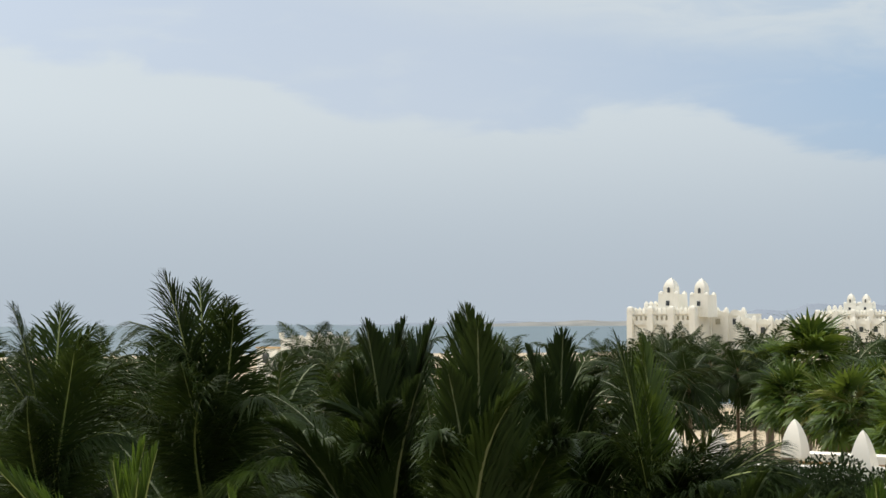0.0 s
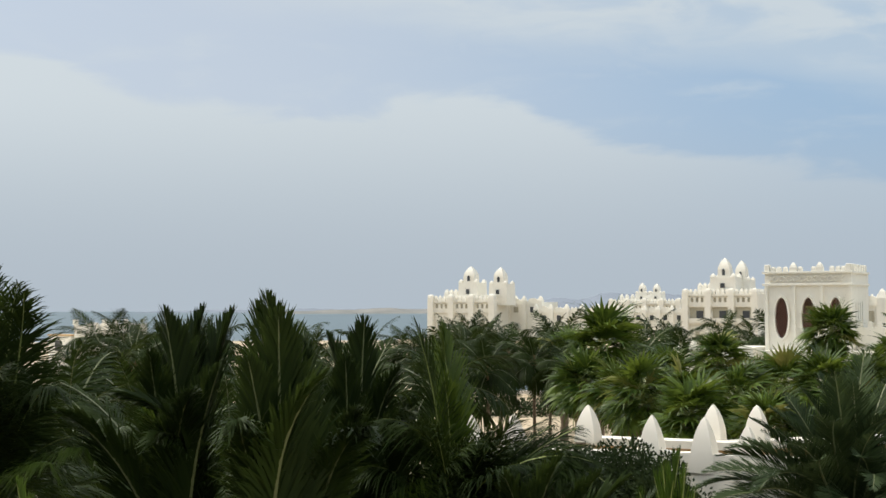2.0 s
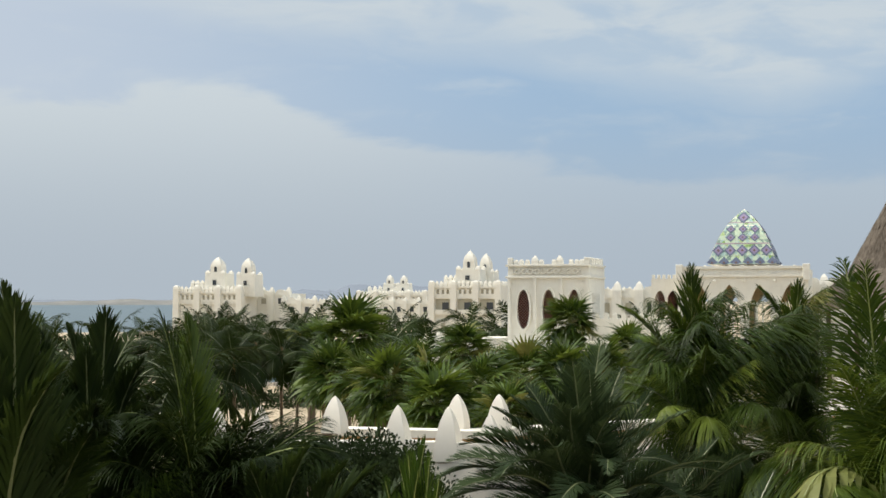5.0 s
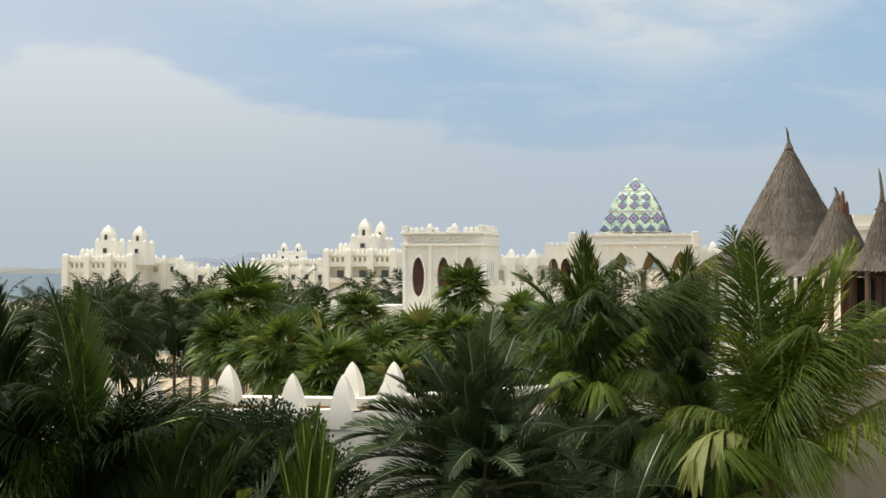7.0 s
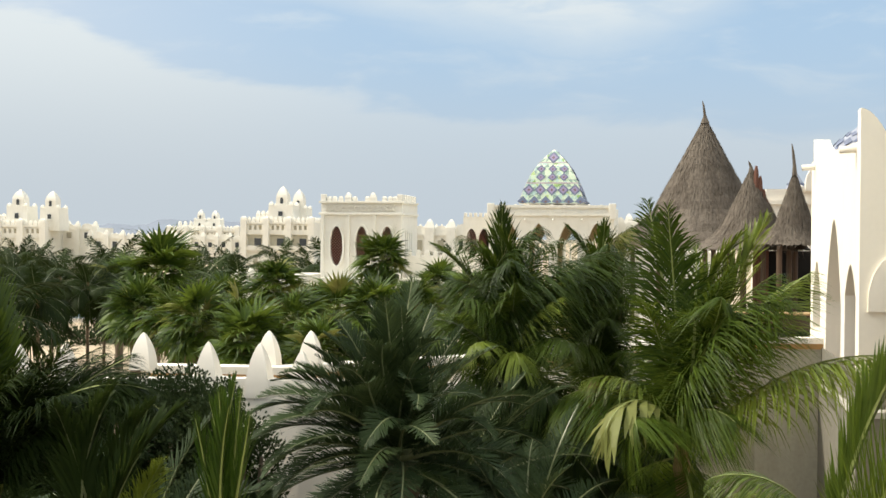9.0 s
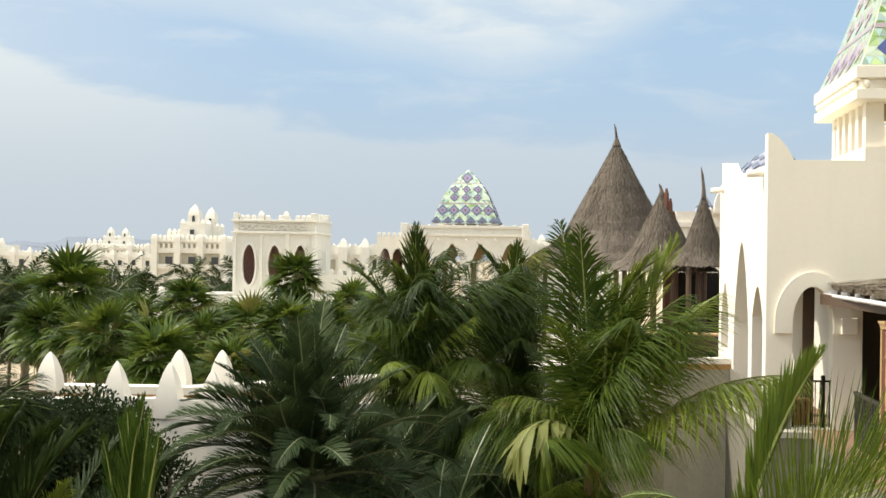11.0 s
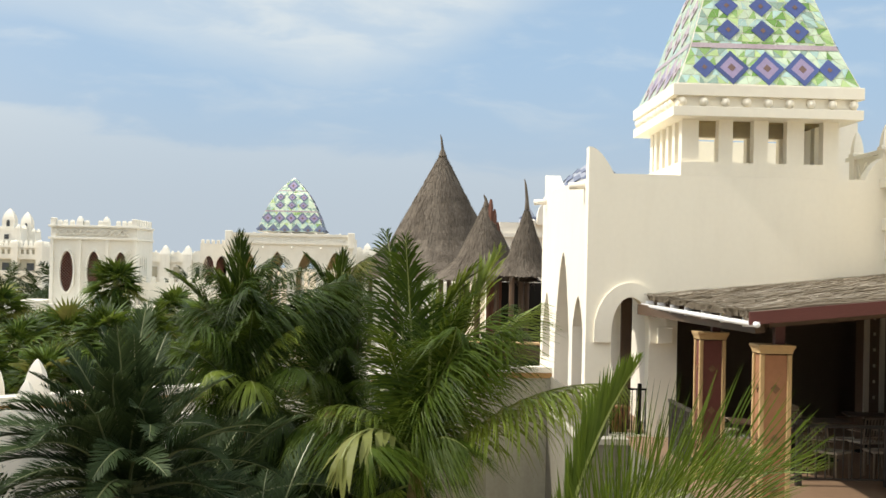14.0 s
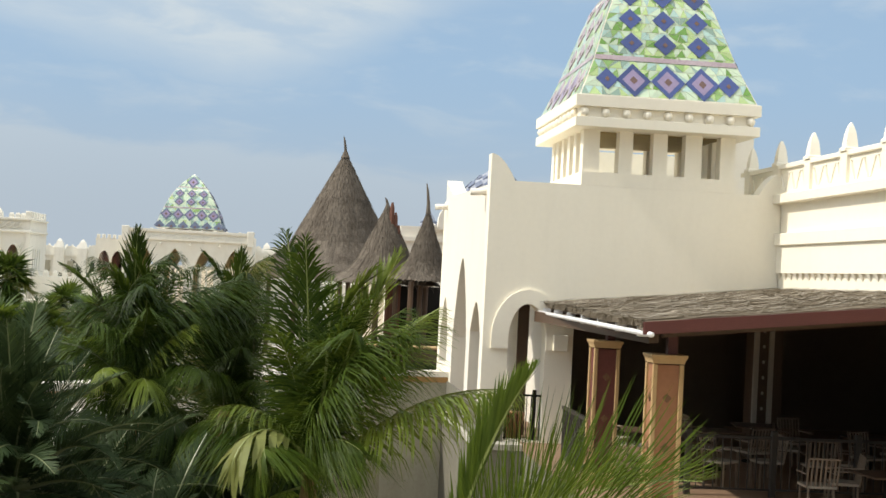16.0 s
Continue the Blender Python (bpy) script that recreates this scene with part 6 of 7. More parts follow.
def coconut_palm(az, r, h, size=1.0, count=22, seed=0, far=False, low=-40, high=86, label="", turn=0.0, ground=0.0, aims=(), combed=False, ragged=False, pale=(), kit=None, lime=(), blades=()):
    """A coconut palm whose crown springs from h over the eye."""
    rng = random.Random(seed + 1000)
    t = new("coconut_palm")
    base = bearing(az, r, ground)
    t.matrix_world = Matrix.Translation(base)
    tagged(t, label or "coconut palm with arching dark green feathered fronds", "palm tree", "coconut palms")
    top = EYE + h - ground
    BASE[t] = Vector((0, 0, 0))
    bm = trunk_bm(top + 0.3, 0.17 * size, 0.11 * size, (rng.uniform(-0.5, 0.5), rng.uniform(-0.5, 0.5)), rng, rings=12 if not far else 5, n=10 if not far else 6)
    bmesh.ops.translate(bm, verts=bm.verts, vec=(0, 0, top))
    part("trunk", bm, M_TRUNK, t)
    for a, e, nearer, bend, *own in aims:
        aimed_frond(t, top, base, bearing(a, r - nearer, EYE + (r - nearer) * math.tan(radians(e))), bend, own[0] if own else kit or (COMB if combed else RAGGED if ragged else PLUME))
    for a, e, nearer, bend, *roll in pale:
        aimed_frond(t, top, base, bearing(a, r - nearer, EYE + (r - nearer) * math.tan(radians(e))), bend, PALE, *roll)
    for a, e, nearer, bend in blades:
        aimed_frond(t, top, base, bearing(a, r - nearer, EYE + (r - nearer) * math.tan(radians(e))), bend, BLADE)
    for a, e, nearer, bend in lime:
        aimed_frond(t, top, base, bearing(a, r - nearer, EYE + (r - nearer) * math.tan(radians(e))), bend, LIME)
    leaves = COCO_FAR if far else COCO
    for i in range(count):
        f = (i + 0.5) / count
        e = high + (low - high) * f ** 0.85
        k = min(range(8), key=lambda j: abs(STEPS[j] - e))
        a = i * 137.5 + turn + rng.uniform(-14, 14)
        if combed:
            key = (min((80, 45, 8), key=lambda q: abs(q - e + 20)), rng.choice((55, 100)))
            m = Matrix.Translation((0, 0, top)) @ Matrix.Rotation(radians(a), 4, "Z") @ Matrix.Rotation(radians(key[0] + key[1] * 0.35 - e), 4, "Y") @ Matrix.Rotation(radians(rng.uniform(-30, 30)), 4, "X")
            s = size * rng.uniform(0.86, 1.1)
            leaf_part("frond", rng.choice(COMB[key]), t, m @ Matrix.Diagonal((s, s, s, 1)))
            continue
        m = Matrix.Translation((0, 0, top)) @ Matrix.Rotation(radians(a), 4, "Z") @ Matrix.Rotation(radians(STEPS[k] - e), 4, "Y") @ Matrix.Rotation(radians(rng.uniform(-22, 22)), 4, "X")
        s = size * rng.uniform(0.86, 1.1) * (0.8 if e > 78 else 1)
        leaf_part("frond", rng.choice(leaves[k]), t, m @ Matrix.Diagonal((s, s, s, 1)))
    if not far:
        boot = lathe(bmesh.new(), [(0.10 * size, -0.5), (0.19 * size, -0.15), (0.14 * size, 0.1), (0.03, 0.35)], 8, (0, 0, top))
        part("leaf_base", boot, M_OLDSTALK, t)
    return t


def date_palm(az, r, h, size=1.0, count=46, seed=0, label="", aims=()):
    rng = random.Random(seed + 2000)
    t = new("date_palm")
    t.matrix_world = Matrix.Translation(bearing(az, r))
    tagged(t, label or "date palm with stiff arching grey-green fronds", "palm tree", "date palms")
    BASE[t] = Vector((0, 0, 0))
    top = EYE + h
    bm = trunk_bm(top + 0.3, 0.26, 0.24, (0.2, 0.1), rng, rings=22, n=12, rough=0.09)
    bmesh.ops.translate(bm, verts=bm.verts, vec=(0, 0, top))
    part("trunk", bm, M_TRUNK, t)
    for a, e, nearer, bend in aims:
        aimed_frond(t, top, bearing(az, r), bearing(a, r - nearer, EYE + (r - nearer) * math.tan(radians(e))), bend, ARCH)
    for i in range(count):
        f = (i + 0.5) / count
        e = 84 - 116 * f ** 0.9
        k = min(range(8), key=lambda j: abs(STEPS[j] - e))
        m = Matrix.Translation((0, 0, top)) @ Matrix.Rotation(radians(i * 137.5 + rng.uniform(-12, 12)), 4, "Z") @ Matrix.Rotation(radians(STEPS[k] - e), 4, "Y") @ Matrix.Rotation(radians(rng.uniform(-25, 25)), 4, "X")
        s = size * rng.uniform(0.85, 1.1)
        leaf_part("frond", rng.choice(DATE[k]), t, m @ Matrix.Diagonal((s, s, s, 1)))
    return t


def fan_palm(az, r, h, size=1.0, count=34, seed=0, far=True, label=""):
    rng = random.Random(seed + 3000)
    t = new("fan_palm")
    t.matrix_world = Matrix.Translation(bearing(az, r))
    tagged(t, label or "fan palm with a dense round crown of fresh green leaves", "palm tree", "fan palms")
    BASE[t] = Vector((0, 0, 0))
    top = EYE + h
    bm = trunk_bm(top + 0.3, 0.24, 0.20, (0.2, 0.1), rng, rings=8, n=8, rough=0.06)
    bmesh.ops.translate(bm, verts=bm.verts, vec=(0, 0, top))
    part("trunk", bm, M_TRUNK, t)
    for i in range(count):
        f = (i + 0.5) / count
        e = 80 - 125 * f ** 0.95 + rng.uniform(-9, 9)
        m = Matrix.Translation((0, 0, top + 0.25 * (1 - f))) @ Matrix.Rotation(radians(i * 137.5 + rng.uniform(-15, 15)), 4, "Z") @ Matrix.Rotation(radians(-e), 4, "Y") @ Matrix.Rotation(radians(rng.uniform(-35, 35)), 4, "X")
        s = size * rng.uniform(0.72, 1.22)
        leaf_part("leaf", rng.choice(FAN_FAR if far else FAN), t, m @ Matrix.Diagonal((s, s, s, 1)))
    for i in range(6):
        m = Matrix.Translation((0, 0, top - 0.15)) @ Matrix.Rotation(radians(i * 137.5), 4, "Z") @ Matrix.Rotation(radians(rng.uniform(48, 72)), 4, "Y")
        leaf_part("dry_leaf", rng.choice(FAN_DRY), t, m @ Matrix.Diagonal((size, size, size, 1)))
    return t


def bush(az, r, h, width, height, seed, label="dense dark green garden shrub", count=12000, leaf=0.05, ground=0.0, name="shrub"):
    """A shrub of small pointed leaves on a few stems; h is its top over the eye."""
    rng = random.Random(seed + 4000)
    t = new(name)
    t.matrix_world = Matrix.Translation(bearing(az, r, ground))
    tagged(t, label, "shrub", "garden shrubs")
    BASE[t] = Vector((0, 0, 0))
    top = EYE + h - ground
    stems = bmesh.new()
    lumps = []
    for i in range(26):
        a, d = rng.uniform(0, 6.28), width * 0.36 * math.sqrt(rng.random())
        c = Vector((d * math.cos(a), d * math.sin(a), top - height * rng.uniform(0.25, 1.15)))
        lumps.append((c, width * rng.uniform(0.13, 0.27)))
        tube(stems, (0.3 * c.x, 0.3 * c.y, 0), c, 0.03, 5)
    part("woody_frame", stems, M_TRUNK, t)
    verts, faces = [], []
    for i in range(count):
        c, rad = rng.choice(lumps)
        d = Vector((rng.gauss(0, 1), rng.gauss(0, 1), rng.gauss(0, 1))).normalized()
        p = c + Vector((d.x * rad, d.y * rad, d.z * rad * height / width * 1.1)) * rng.uniform(0.45, 1.1)
        ax = (d + Vector((rng.uniform(-1, 1), rng.uniform(-1, 1), rng.uniform(-0.4, 1)))).normalized()
        sd = ax.cross(Vector((rng.uniform(-1, 1), rng.uniform(-1, 1), rng.uniform(-1, 1)))).normalized() * leaf * 0.32
        ln = leaf * rng.uniform(0.8, 1.6)
        k = len(verts)
        verts += [tuple(p), tuple(p + ax * ln * 0.5 + sd), tuple(p + ax * ln), tuple(p + ax * ln * 0.5 - sd)]
        faces.append((k, k + 1, k + 2, k + 3))
    me = bpy.data.meshes.new("foliage")
    me.from_pydata(verts, [], faces)
    me.materials.append(L_BUSH)
    ob = new("foliage", me)
    ob.parent = t
    return t


def plant_garden():
    # near coconut palms; the plumes that stand out are given by where they end: bearing, height, nearness, bend
    coconut_palm(-8.4, 13.5, -2.0, 0.7, 12, 1, ragged=True, label="coconut palm with ragged dark fronds blown sideways", turn=20, high=30,
                 aims=((-10.2, 2.1, 0.2, 18), (-9.0, 1.7, -0.3, 18), (-8.0, 1.1, 0.3, 55), (-7.1, 0.7, 0.4, 55), (-11.6, 0.1, 0.3, 100), (-7.2, -1.2, -0.3, 55),
                       (-10.2, -1.6, 0.8, 55), (-5.6, -3.1, 0.8, 100), (-3.9, -5.5, 0.6, 100), (-12.6, -3.4, 0.4, 100), (-4.6, -5.6, 1.0, 55, SOFT), (-6.0, -6.2, 1.1, 55, SOFT), (-8.8, -2.2, 1.0, 55)))
    coconut_palm(-14.9, 13.0, -2.0, 0.7, 12, 2, ragged=True, turn=75, high=25,
                 aims=((-16.2, 0.7, 0.2, 18), (-14.6, 0.7, -0.2, 18), (-12.8, 0.0, 0.3, 55), (-17.9, -0.6, 0.2, 55), (-11.4, -1.6, 0.4, 100), (-13.7, -1.1, 0.6, 18), (-16.3, -2.9, 0.9, 55), (-11.4, -4.6, 0.7, 100)))
    coconut_palm(3.3, 11.5, -2.75, 0.66, 10, 3, label="coconut palm with tall upright dark fronds", turn=10, high=10,
                 aims=((2.7, 0.4, 0.4, 18), (2.2, 0.0, 0.25, 18), (3.2, -0.3, 0.55, 18), (3.9, -1.4, -0.5, 18), (1.9, -2.2, 0.7, 18), (4.6, -2.8, 0.9, 55), (0.6, -4.6, 1.0, 100), (6.3, -5.0, 0.8, 100)))
    coconut_palm(-0.9, 13.0, -2.9, 0.66, 12, 15, label="coconut palm with tall upright dark fronds", turn=70, high=10,
                 aims=((-1.6, -0.2, 0.3, 18), (-0.3, -0.1, -0.3, 18), (1.0, -0.2, -0.2, 18), (-2.6, -1.8, 0.4, 55), (0.3, -2.6, 0.9, 18), (-2.6, -5.1, 0.9, 100), (-2.3, -4.2, 0.8, 55, SOFT), (-5.6, -4.2, 0.7, 55), (-3.8, -3.4, 0.3, 100), (-1.3, -3.4, 1.2, 55)))
    coconut_palm(6.4, 14.0, -3.0, 0.66, 12, 16, label="coconut palm with tall upright dark fronds", turn=140, high=10,
                 aims=((6.8, -0.6, 0.2, 18), (5.2, -1.3, -0.2, 18), (6.0, -2.2, 0.8, 18), (7.9, -2.6, 0.4, 55), (4.4, -3.0, 0.6, 55), (8.9, -4.4, 0.6, 100), (9.6, -5.0, 0.8, 100), (10.0, -6.0, 0.9, 55, SOFT), (9.2, -6.9, 1.0, 55, SOFT), (10.4, -7.6, 0.8, 100, SOFT), (5.7, -4.2, 1.2, 55)))
    coconut_palm(10.2, 13.5, -2.6, 0.55, 6, 4, low=-45, ragged=True, label="young coconut palm with bright green upright fronds", turn=140, high=10,
                 aims=((9.0, -0.6, 0.3, 18), (9.8, -0.8, -0.3, 18, SOFT), (10.2, -2.9, 0.5, 18, SOFT), (8.7, -4.4, 0.4, 55), (11.2, -5.0, 0.6, 55), (10.7, -5.6, 0.9, 55), (12.0, -5.5, 0.7, 55), (15.6, -5.1, 0.4, 55), (14.8, -5.0, -0.1, 55), (15.9, -5.8, 0.8, 55), (13.4, -4.5, 0.2, 55), (12.6, -4.9, 0.4, 55), (14.3, -4.7, 0.3, 55), (16.6, -6.4, 0.5, 100), (12.6, -6.6, 1.2, 55), (7.0, -4.6, 0.5, 100), (6.2, -6.9, 0.7, 100), (17.3, -7.3, 0.8, 100), (14.2, -6.8, 0.9, 55), (10.0, -4.6, 0.9, 18)))
    coconut_palm(-3.6, 17.0, -3.1, 0.75, 18, 5, turn=200)
    coconut_palm(14.5, 12.5, -3.75, 0.62, 20, 6, turn=60, high=60, label="low coconut palm with drooping feathered fronds",
                 lime=((17.2, -9.3, 0.5, 55),), aims=((15.2, -6.3, 0.2, 55), (17.6, -7.2, 0.4, 55), (16.5, -7.0, 0.2, 55), (12.4, -7.0, 0.3, 55)))
    coconut_palm(19.5, 11.0, -2.9, 0.34, 3, 7, turn=0, low=-30, high=-10, label="young coconut palm with a sheaf of upright bright fronds",
                 kit=GRASSY, aims=((19.9, -6.1, 0.1, 18), (19.4, -6.6, 0.2, 18), (18.9, -7.0, 0.0, 18), (20.3, -6.7, 0.15, 18), (18.4, -7.7, 0.3, 18), (20.7, -7.6, 0.4, 18), (19.6, -7.2, 0.5, 18)))
    coconut_palm(31.6, 18.5, -2.15, 0.72, 9, 8, kit=SOFT, turn=33, high=20,
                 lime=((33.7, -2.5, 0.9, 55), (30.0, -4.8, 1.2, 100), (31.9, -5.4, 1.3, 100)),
                 aims=((31.2, 1.3, 0.2, 18), (29.6, 0.1, -0.2, 100), (30.9, 0.5, 0.4, 55), (33.2, 0.5, 0.2, 100), (34.8, -0.9, 0.5, 100), (28.8, -1.8, 0.5, 100), (31.4, -0.9, 0.9, 100), (30.4, -0.2, 0.5, 55), (28.4, -0.3, 0.2, 55), (32.6, 0.3, -0.2, 55), (34.0, 0.0, -0.1, 100), (32.0, -0.8, 0.5, 18), (35.8, -1.8, 0.4, 100), (32.3, -1.9, 1.0, 55), (36.5, -0.6, -0.4, 100),
                       (29.4, -2.6, 0.8, 100), (27.5, -3.6, 0.6, 100), (34.6, -4.6, 1.0, 100), (29.4, -6.8, 1.0, 100), (33.6, -7.0, 1.2, 100), (28.2, -5.8, 0.6, 100)))
    coconut_palm(39.0, 17.0, -2.72, 0.6, 3, 9, combed=True, turn=100, high=-10, pale=((35.7, -8.5, 1.1, 100),), label="coconut palm with long combed fronds and one pale drooping leaf", blades=((47.8, -4.7, 0.9, 55),),
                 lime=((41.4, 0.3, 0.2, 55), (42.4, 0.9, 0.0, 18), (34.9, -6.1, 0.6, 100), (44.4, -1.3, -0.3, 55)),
                 aims=((37.4, 1.6, -0.2, 18), (38.2, 1.4, 0.2, 18), (42.4, -1.4, 0.9, 55), (41.2, -0.9, 0.5, 55), (43.6, -2.4, 0.5, 100), (39.3, -0.2, -0.3, 55), (40.9, -2.4, 0.9, 100), (37.2, -2.4, 0.6, 55), (41.9, -3.0, 0.1, 100), (42.8, -3.6, 0.6, 100),
                       (33.8, -7.0, 0.6, 100), (41.5, -7.6, 1.1, 100), (36.8, -8.0, 1.2, 100)))
    coconut_palm(44.9, 9.6, -2.25, 0.42, 2, 10, combed=True, pale=((48.4, -3.7, 0.25, 18),), turn=250, high=-20, low=-50, label="coconut palm top with upright bright fronds beside the porch",
                 lime=((40.4, -10.0, 0.5, 100), (41.2, -10.6, 0.2, 100)), kit=STIFF, aims=((55.7, -7.9, 0.4, 55), (54.4, -9.4, 0.8, 55), (53.0, -8.2, 0.3, 55), (50.4, -8.6, 0.2, 18)))
    coconut_palm(-7.4, 10.0, -2.7, 0.4, 5, 17, turn=20, low=-10, high=10, combed=True, label="young coconut palm with a sheaf of bright fronds",
                 kit=GRASSY, aims=((-7.6, -7.0, 0.0, 18), (-8.4, -8.4, 0.2, 18), (-6.6, -8.6, 0.2, 55), (-9.4, -9.6, 0.2, 55)))
    coconut_palm(-11.4, 10.5, -2.6, 0.4, 4, 18, turn=60, low=-30, high=0, kit=GRASSY, label="young coconut palm with a sheaf of bright fronds",
                 aims=((-11.0, -4.9, 0.0, 18), (-10.4, -5.2, 0.2, 18), (-12.4, -5.6, 0.2, 18), (-11.4, -6.4, 0.4, 18), (-17.0, -5.6, -0.3, 18), (-15.6, -6.6, -0.1, 18)))
    coconut_palm(-4.2, 74.0, -2.3, 0.85, 24, 401, label="coconut palm standing before the beach villa")
    coconut_palm(-5.6, 66.0, -4.4, 0.8, 24, 402, turn=90, label="coconut palm standing before the beach villa")
    coconut_palm(-3.0, 62.0, -2.5, 0.8, 24, 403, turn=45, label="coconut palm standing before the beach villa")
    coconut_palm(-21.5, 15.0, -2.6, 0.8, 20, 11, turn=10)
    coconut_palm(35.0, 21.0, -3.0, 0.75, 20, 12, turn=300)
    coconut_palm(35.3, 19.8, -2.3, 0.7, 9, 19, kit=SOFT, turn=120, high=20, label="coconut palm with dark fronds drooping in long combs",
                 aims=((34.5, 0.2, 0.1, 100), (36.8, 0.5, 0.2, 100), (35.8, 0.7, 0.3, 18), (36.9, 0.4, -0.3, 55), (34.2, 0.5, -0.2, 55), (35.5, -0.2, 0.8, 100), (37.3, -1.0, 0.5, 100), (35.7, 0.3, -0.3, 55), (33.8, -2.2, 0.5, 100), (37.1, -2.2, 0.5, 100), (35.0, -1.0, 0.6, 55), (36.2, -3.4, 0.9, 100), (34.3, -4.6, 1.0, 100), (37.0, -5.0, 0.8, 100)))
    date_palm(27.0, 15.5, -2.62, 0.58, 48, 1, label="date palm with long stiff fronds arching over in a fountain",
              aims=((24.9, -3.3, 0.2, 40), (25.7, -2.7, -0.3, 40), (23.6, -4.1, 0.3, 40), (26.9, -3.0, 0.3, 40), (25.2, -4.4, 0.7, 80), (26.0, -4.6, 0.9, 80), (21.0, -6.9, 0.3, 80), (20.6, -7.5, 0.2, 80), (20.5, -8.9, 0.5, 80), (21.5, -6.2, 0.0, 80), (22.5, -5.4, 0.2, 40), (22.9, -4.6, 0.1, 40), (24.3, -3.6, -0.2, 40), (25.6, -3.0, 0.0, 40), (27.4, -1.7, -0.2, 40), (26.4, -2.6, 0.5, 40), (29.1, -4.4, 0.4, 115), (28.3, -2.9, -0.4, 40),
                    (21.1, -8.1, 0.5, 80), (21.1, -10.1, 0.7, 80), (22.0, -5.8, -0.5, 80), (23.4, -7.6, 1.1, 115), (24.6, -5.6, 0.9, 80), (30.5, -6.9, 0.6, 115), (30.0, -5.2, -0.3, 80), (31.2, -8.6, 0.6, 115), (28.0, -7.3, 1.2, 115), (25.2, -8.9, 1.4, 115), (26.8, -6.0, 1.1, 80)))
    date_palm(29.5, 17.0, -3.4, 0.7, 40, 2)
    date_palm(16.0, 17.0, -4.5, 0.75, 34, 3)
    date_palm(32.5, 15.0, -3.9, 0.65, 34, 4)
    # low crowns that fill the foot of the garden
    for i, (az, r, h) in enumerate(((-19, 12.5, -3.9), (-11.5, 11.8, -4.0), (-5.2, 11.5, -4.1), (-1.0, 13.5, -4.0), (6.8, 12.0, -4.1), (11.8, 10.8, -4.4), (-16.2, 10.8, -4.2), (1.0, 10.2, -4.1), (8.8, 11.6, -4.0), (5.0, 15.0, -3.7), (8.4, 15.0, -3.6), (11.6, 16.0, -3.8), (23.5, 13.5, -4.6))):
        coconut_palm(az, r, h, 0.62, 22, 200 + i, turn=40 * i)
    # second rank, dense on the seaward side
    rng = random.Random(11)
    for i, az in enumerate(range(-23, 3, 3)):
        coconut_palm(az + rng.uniform(-1, 1), rng.uniform(20, 30), rng.uniform(-4.2, -3.3), 0.85, 20, 30 + i, turn=rng.uniform(0, 360))
    for i, az in enumerate(range(-22, 12, 2)):
        coconut_palm(az + rng.uniform(-0.8, 0.8), rng.uniform(38, 60), rng.uniform(-4.0, -2.9), 0.95, 18, 60 + i, far=True, turn=rng.uniform(0, 360))
    for i in range(34):
        az = rng.uniform(-22, 24)
        if -7.2 < az < -4.6:
            az += 6
        coconut_palm(az, rng.uniform(108, 140) if 10 < az < 17 else rng.uniform(75, 135), rng.uniform(-4.2, -3.0), 1.05, 16, 90 + i, far=True, turn=rng.uniform(0, 360))
    # a dark stand of coconut palms between the pool and the fan palms
    for i, (az, r, h) in enumerate(((9.6, 66, -2.9), (10.9, 72, -2.3), (11.9, 63, -3.0), (12.8, 70, -2.4), (13.9, 66, -2.6), (14.8, 74, -2.3), (15.6, 64, -3.0), (8.6, 74, -2.6))):
        coconut_palm(az, r, h, 0.6, 26, 320 + i, turn=50 * i, label="slender coconut palm with hanging dark fronds by the pool")
    # fan palms before the gate
    for i, (az, r, h, s) in enumerate(((26.2, 58, -1.35, 1.05), (16.8, 62, -1.9, 1.35), (18.5, 46, -3.1, 0.95), (22.4, 48, -3.2, 0.95), (19.5, 68, -3.5, 1.0), (21.7, 62, -2.4, 1.0),
                                       (25.9, 50, -2.9, 0.95), (20.5, 42, -3.5, 0.95), (24.3, 52, -3.1, 0.95), (27.6, 56, -3.0, 0.9), (17.6, 50, -3.3, 1.0), (28.6, 62, -2.4, 0.9), (30.0, 58, -2.8, 0.95),
                                       (15.3, 72, -2.6, 1.0), (23.2, 72, -3.9, 1.0), (32.4, 60, -2.8, 0.95), (34.5, 62, -2.8, 0.95), (29.2, 46, -3.7, 0.95), (20.2, 54, -3.6, 1.0), (16.0, 55, -3.3, 1.0), (23.6, 44, -3.9, 0.95), (26.8, 44, -3.8, 0.95))):
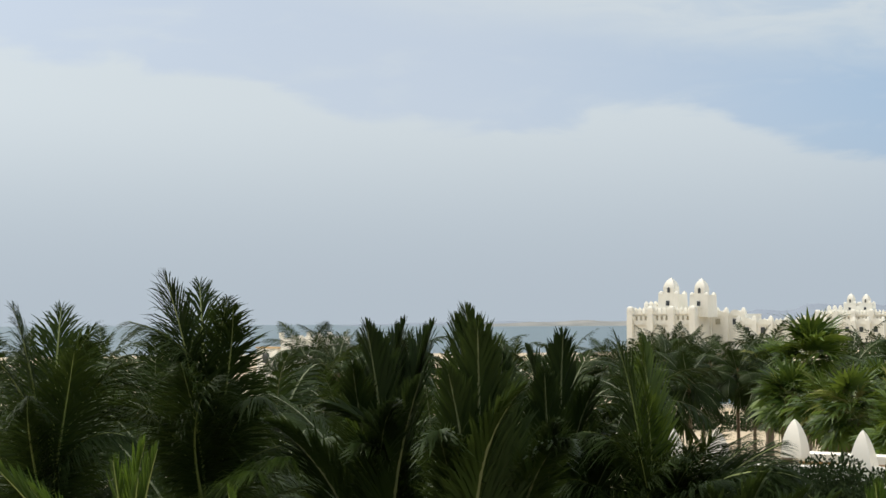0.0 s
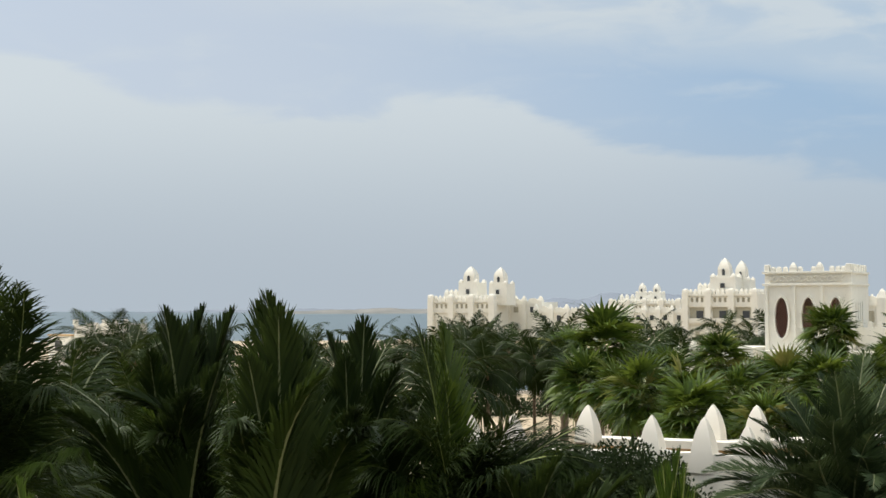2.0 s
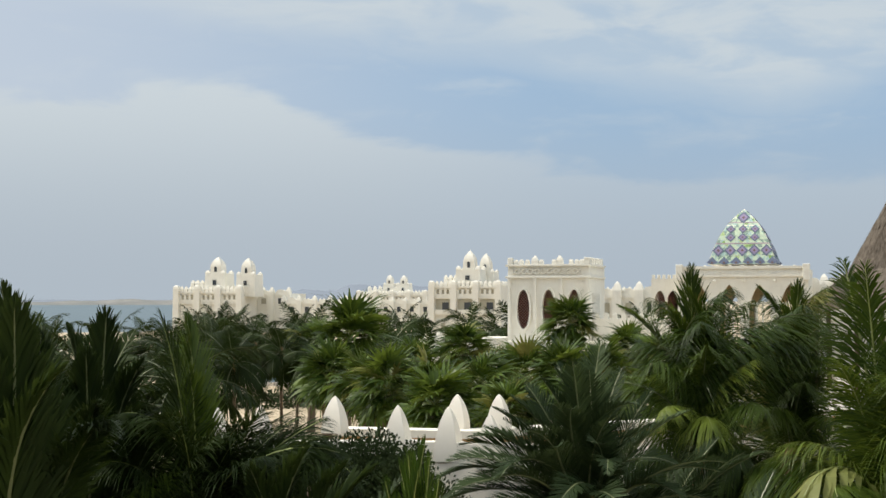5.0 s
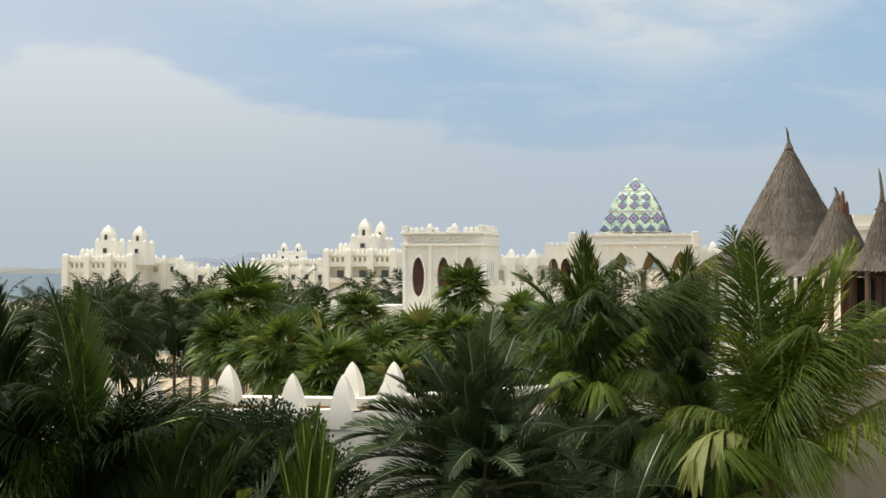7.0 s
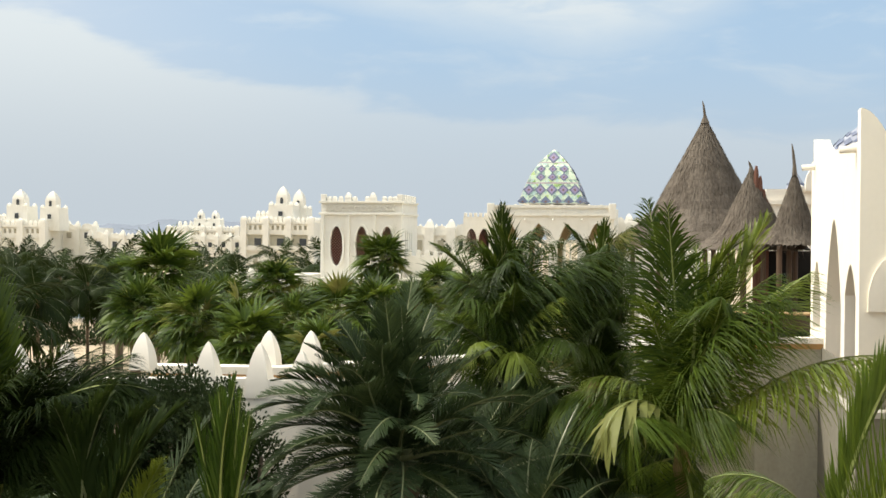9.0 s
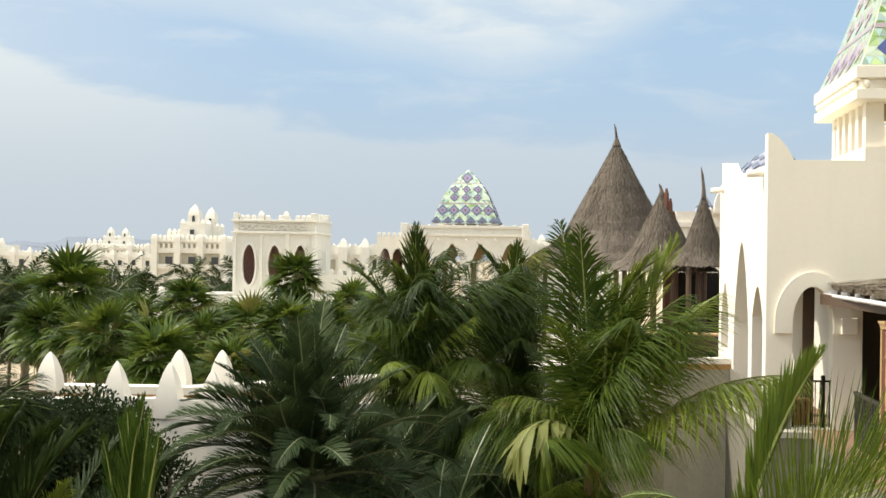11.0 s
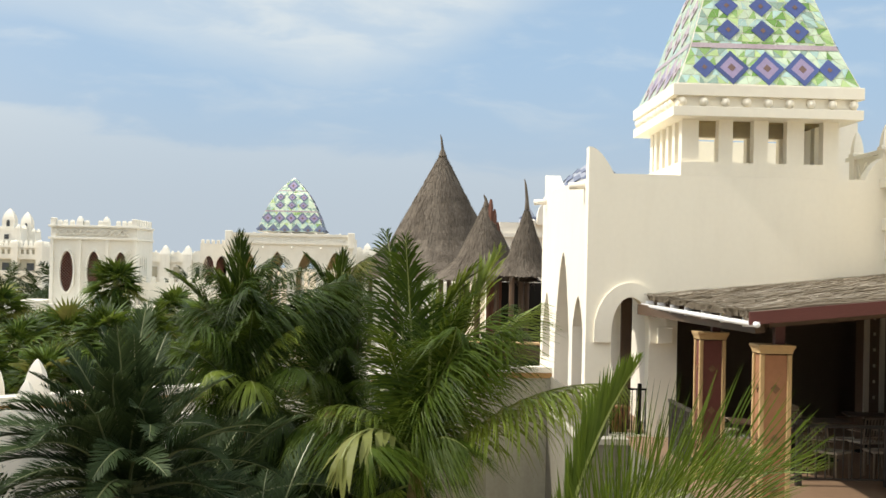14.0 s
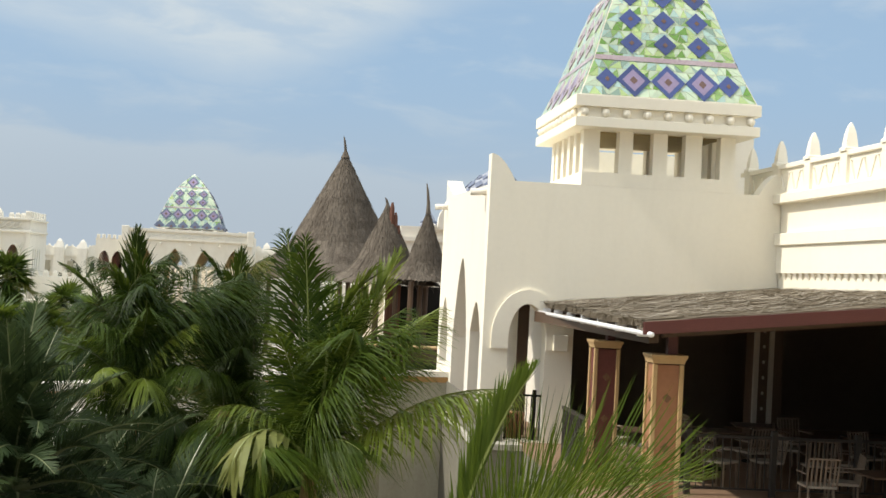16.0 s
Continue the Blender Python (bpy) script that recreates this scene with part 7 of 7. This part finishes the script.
        fan_palm(az, r, h - (0.15 if i else 0), s * (1.18 if i else 1), 58, i)
    for i in range(14):
        az = rng.uniform(11, 40)
        coconut_palm(az, rng.uniform(105, 150), rng.uniform(-4.0, -2.6), 1.05, 16, 150 + i, far=True, turn=rng.uniform(0, 360))
    # shrubs
    for i, (az, r, h, w, ht) in enumerate(((17.3, 20.6, -1.85, 2.0, 1.9), (18.5, 20.0, -1.95, 1.9, 1.8), (19.6, 19.4, -2.3, 1.7, 1.6), (16.0, 20.6, -1.95, 2.0, 1.9), (14.4, 20.6, -2.0, 2.2, 1.9), (12.6, 21.5, -2.3, 2.4, 2.0), (18.2, 18.5, -3.1, 2.6, 1.7), (11.2, 19.6, -2.05, 2.2, 1.9), (12.9, 19.6, -2.1, 2.2, 1.9), (9.5, 19.4, -2.1, 2.4, 1.9), (20.2, 18.8, -3.5, 2.2, 1.5), (14.8, 20, -3.6, 2.6, 1.6), (24.5, 17.8, -3.5, 2.0, 1.6),
                                          (22.4, 14.8, -3.9, 2.4, 1.6), (10.5, 22, -3.6, 3.0, 2.0), (5, 20, -3.8, 3.2, 2.0), (-2, 21, -3.6, 3.0, 2.0), (-9, 19, -3.5, 3.2, 2.0), (-16, 19, -3.5, 3.2, 2.0),
                                          (33.5, 24, -4.2, 3, 1.8), (29, 23, -4.3, 3, 1.8), (20, 32, -4.2, 4, 2.2), (23, 34, -4.2, 4, 2.2), (26, 35, -4.2, 4, 2.2), (29, 37, -4.2, 4, 2.2), (31.5, 40, -4.2, 4.5, 2.4), (34, 42, -4.2, 4.5, 2.4), (18.5, 40, -4.0, 4, 2.4), (22, 40, -4.0, 4, 2.4))):
        bush(az, r, h, w, ht, i, leaf=0.062)
    bush(43.4, 41.0, -2.55, 1.8, 0.9, 70, "leafy green plant in the shade of the thatched huts", 2500, 0.09, ground=EYE + FLOOR)
    for i, az in enumerate(range(8, 24, 2)):
        bush(az, 88 + rng.uniform(-1, 1), -5.95, 5.0, 1.2, 40 + i, "long clipped dark green hedge", 1500, 0.2)


plant_garden()
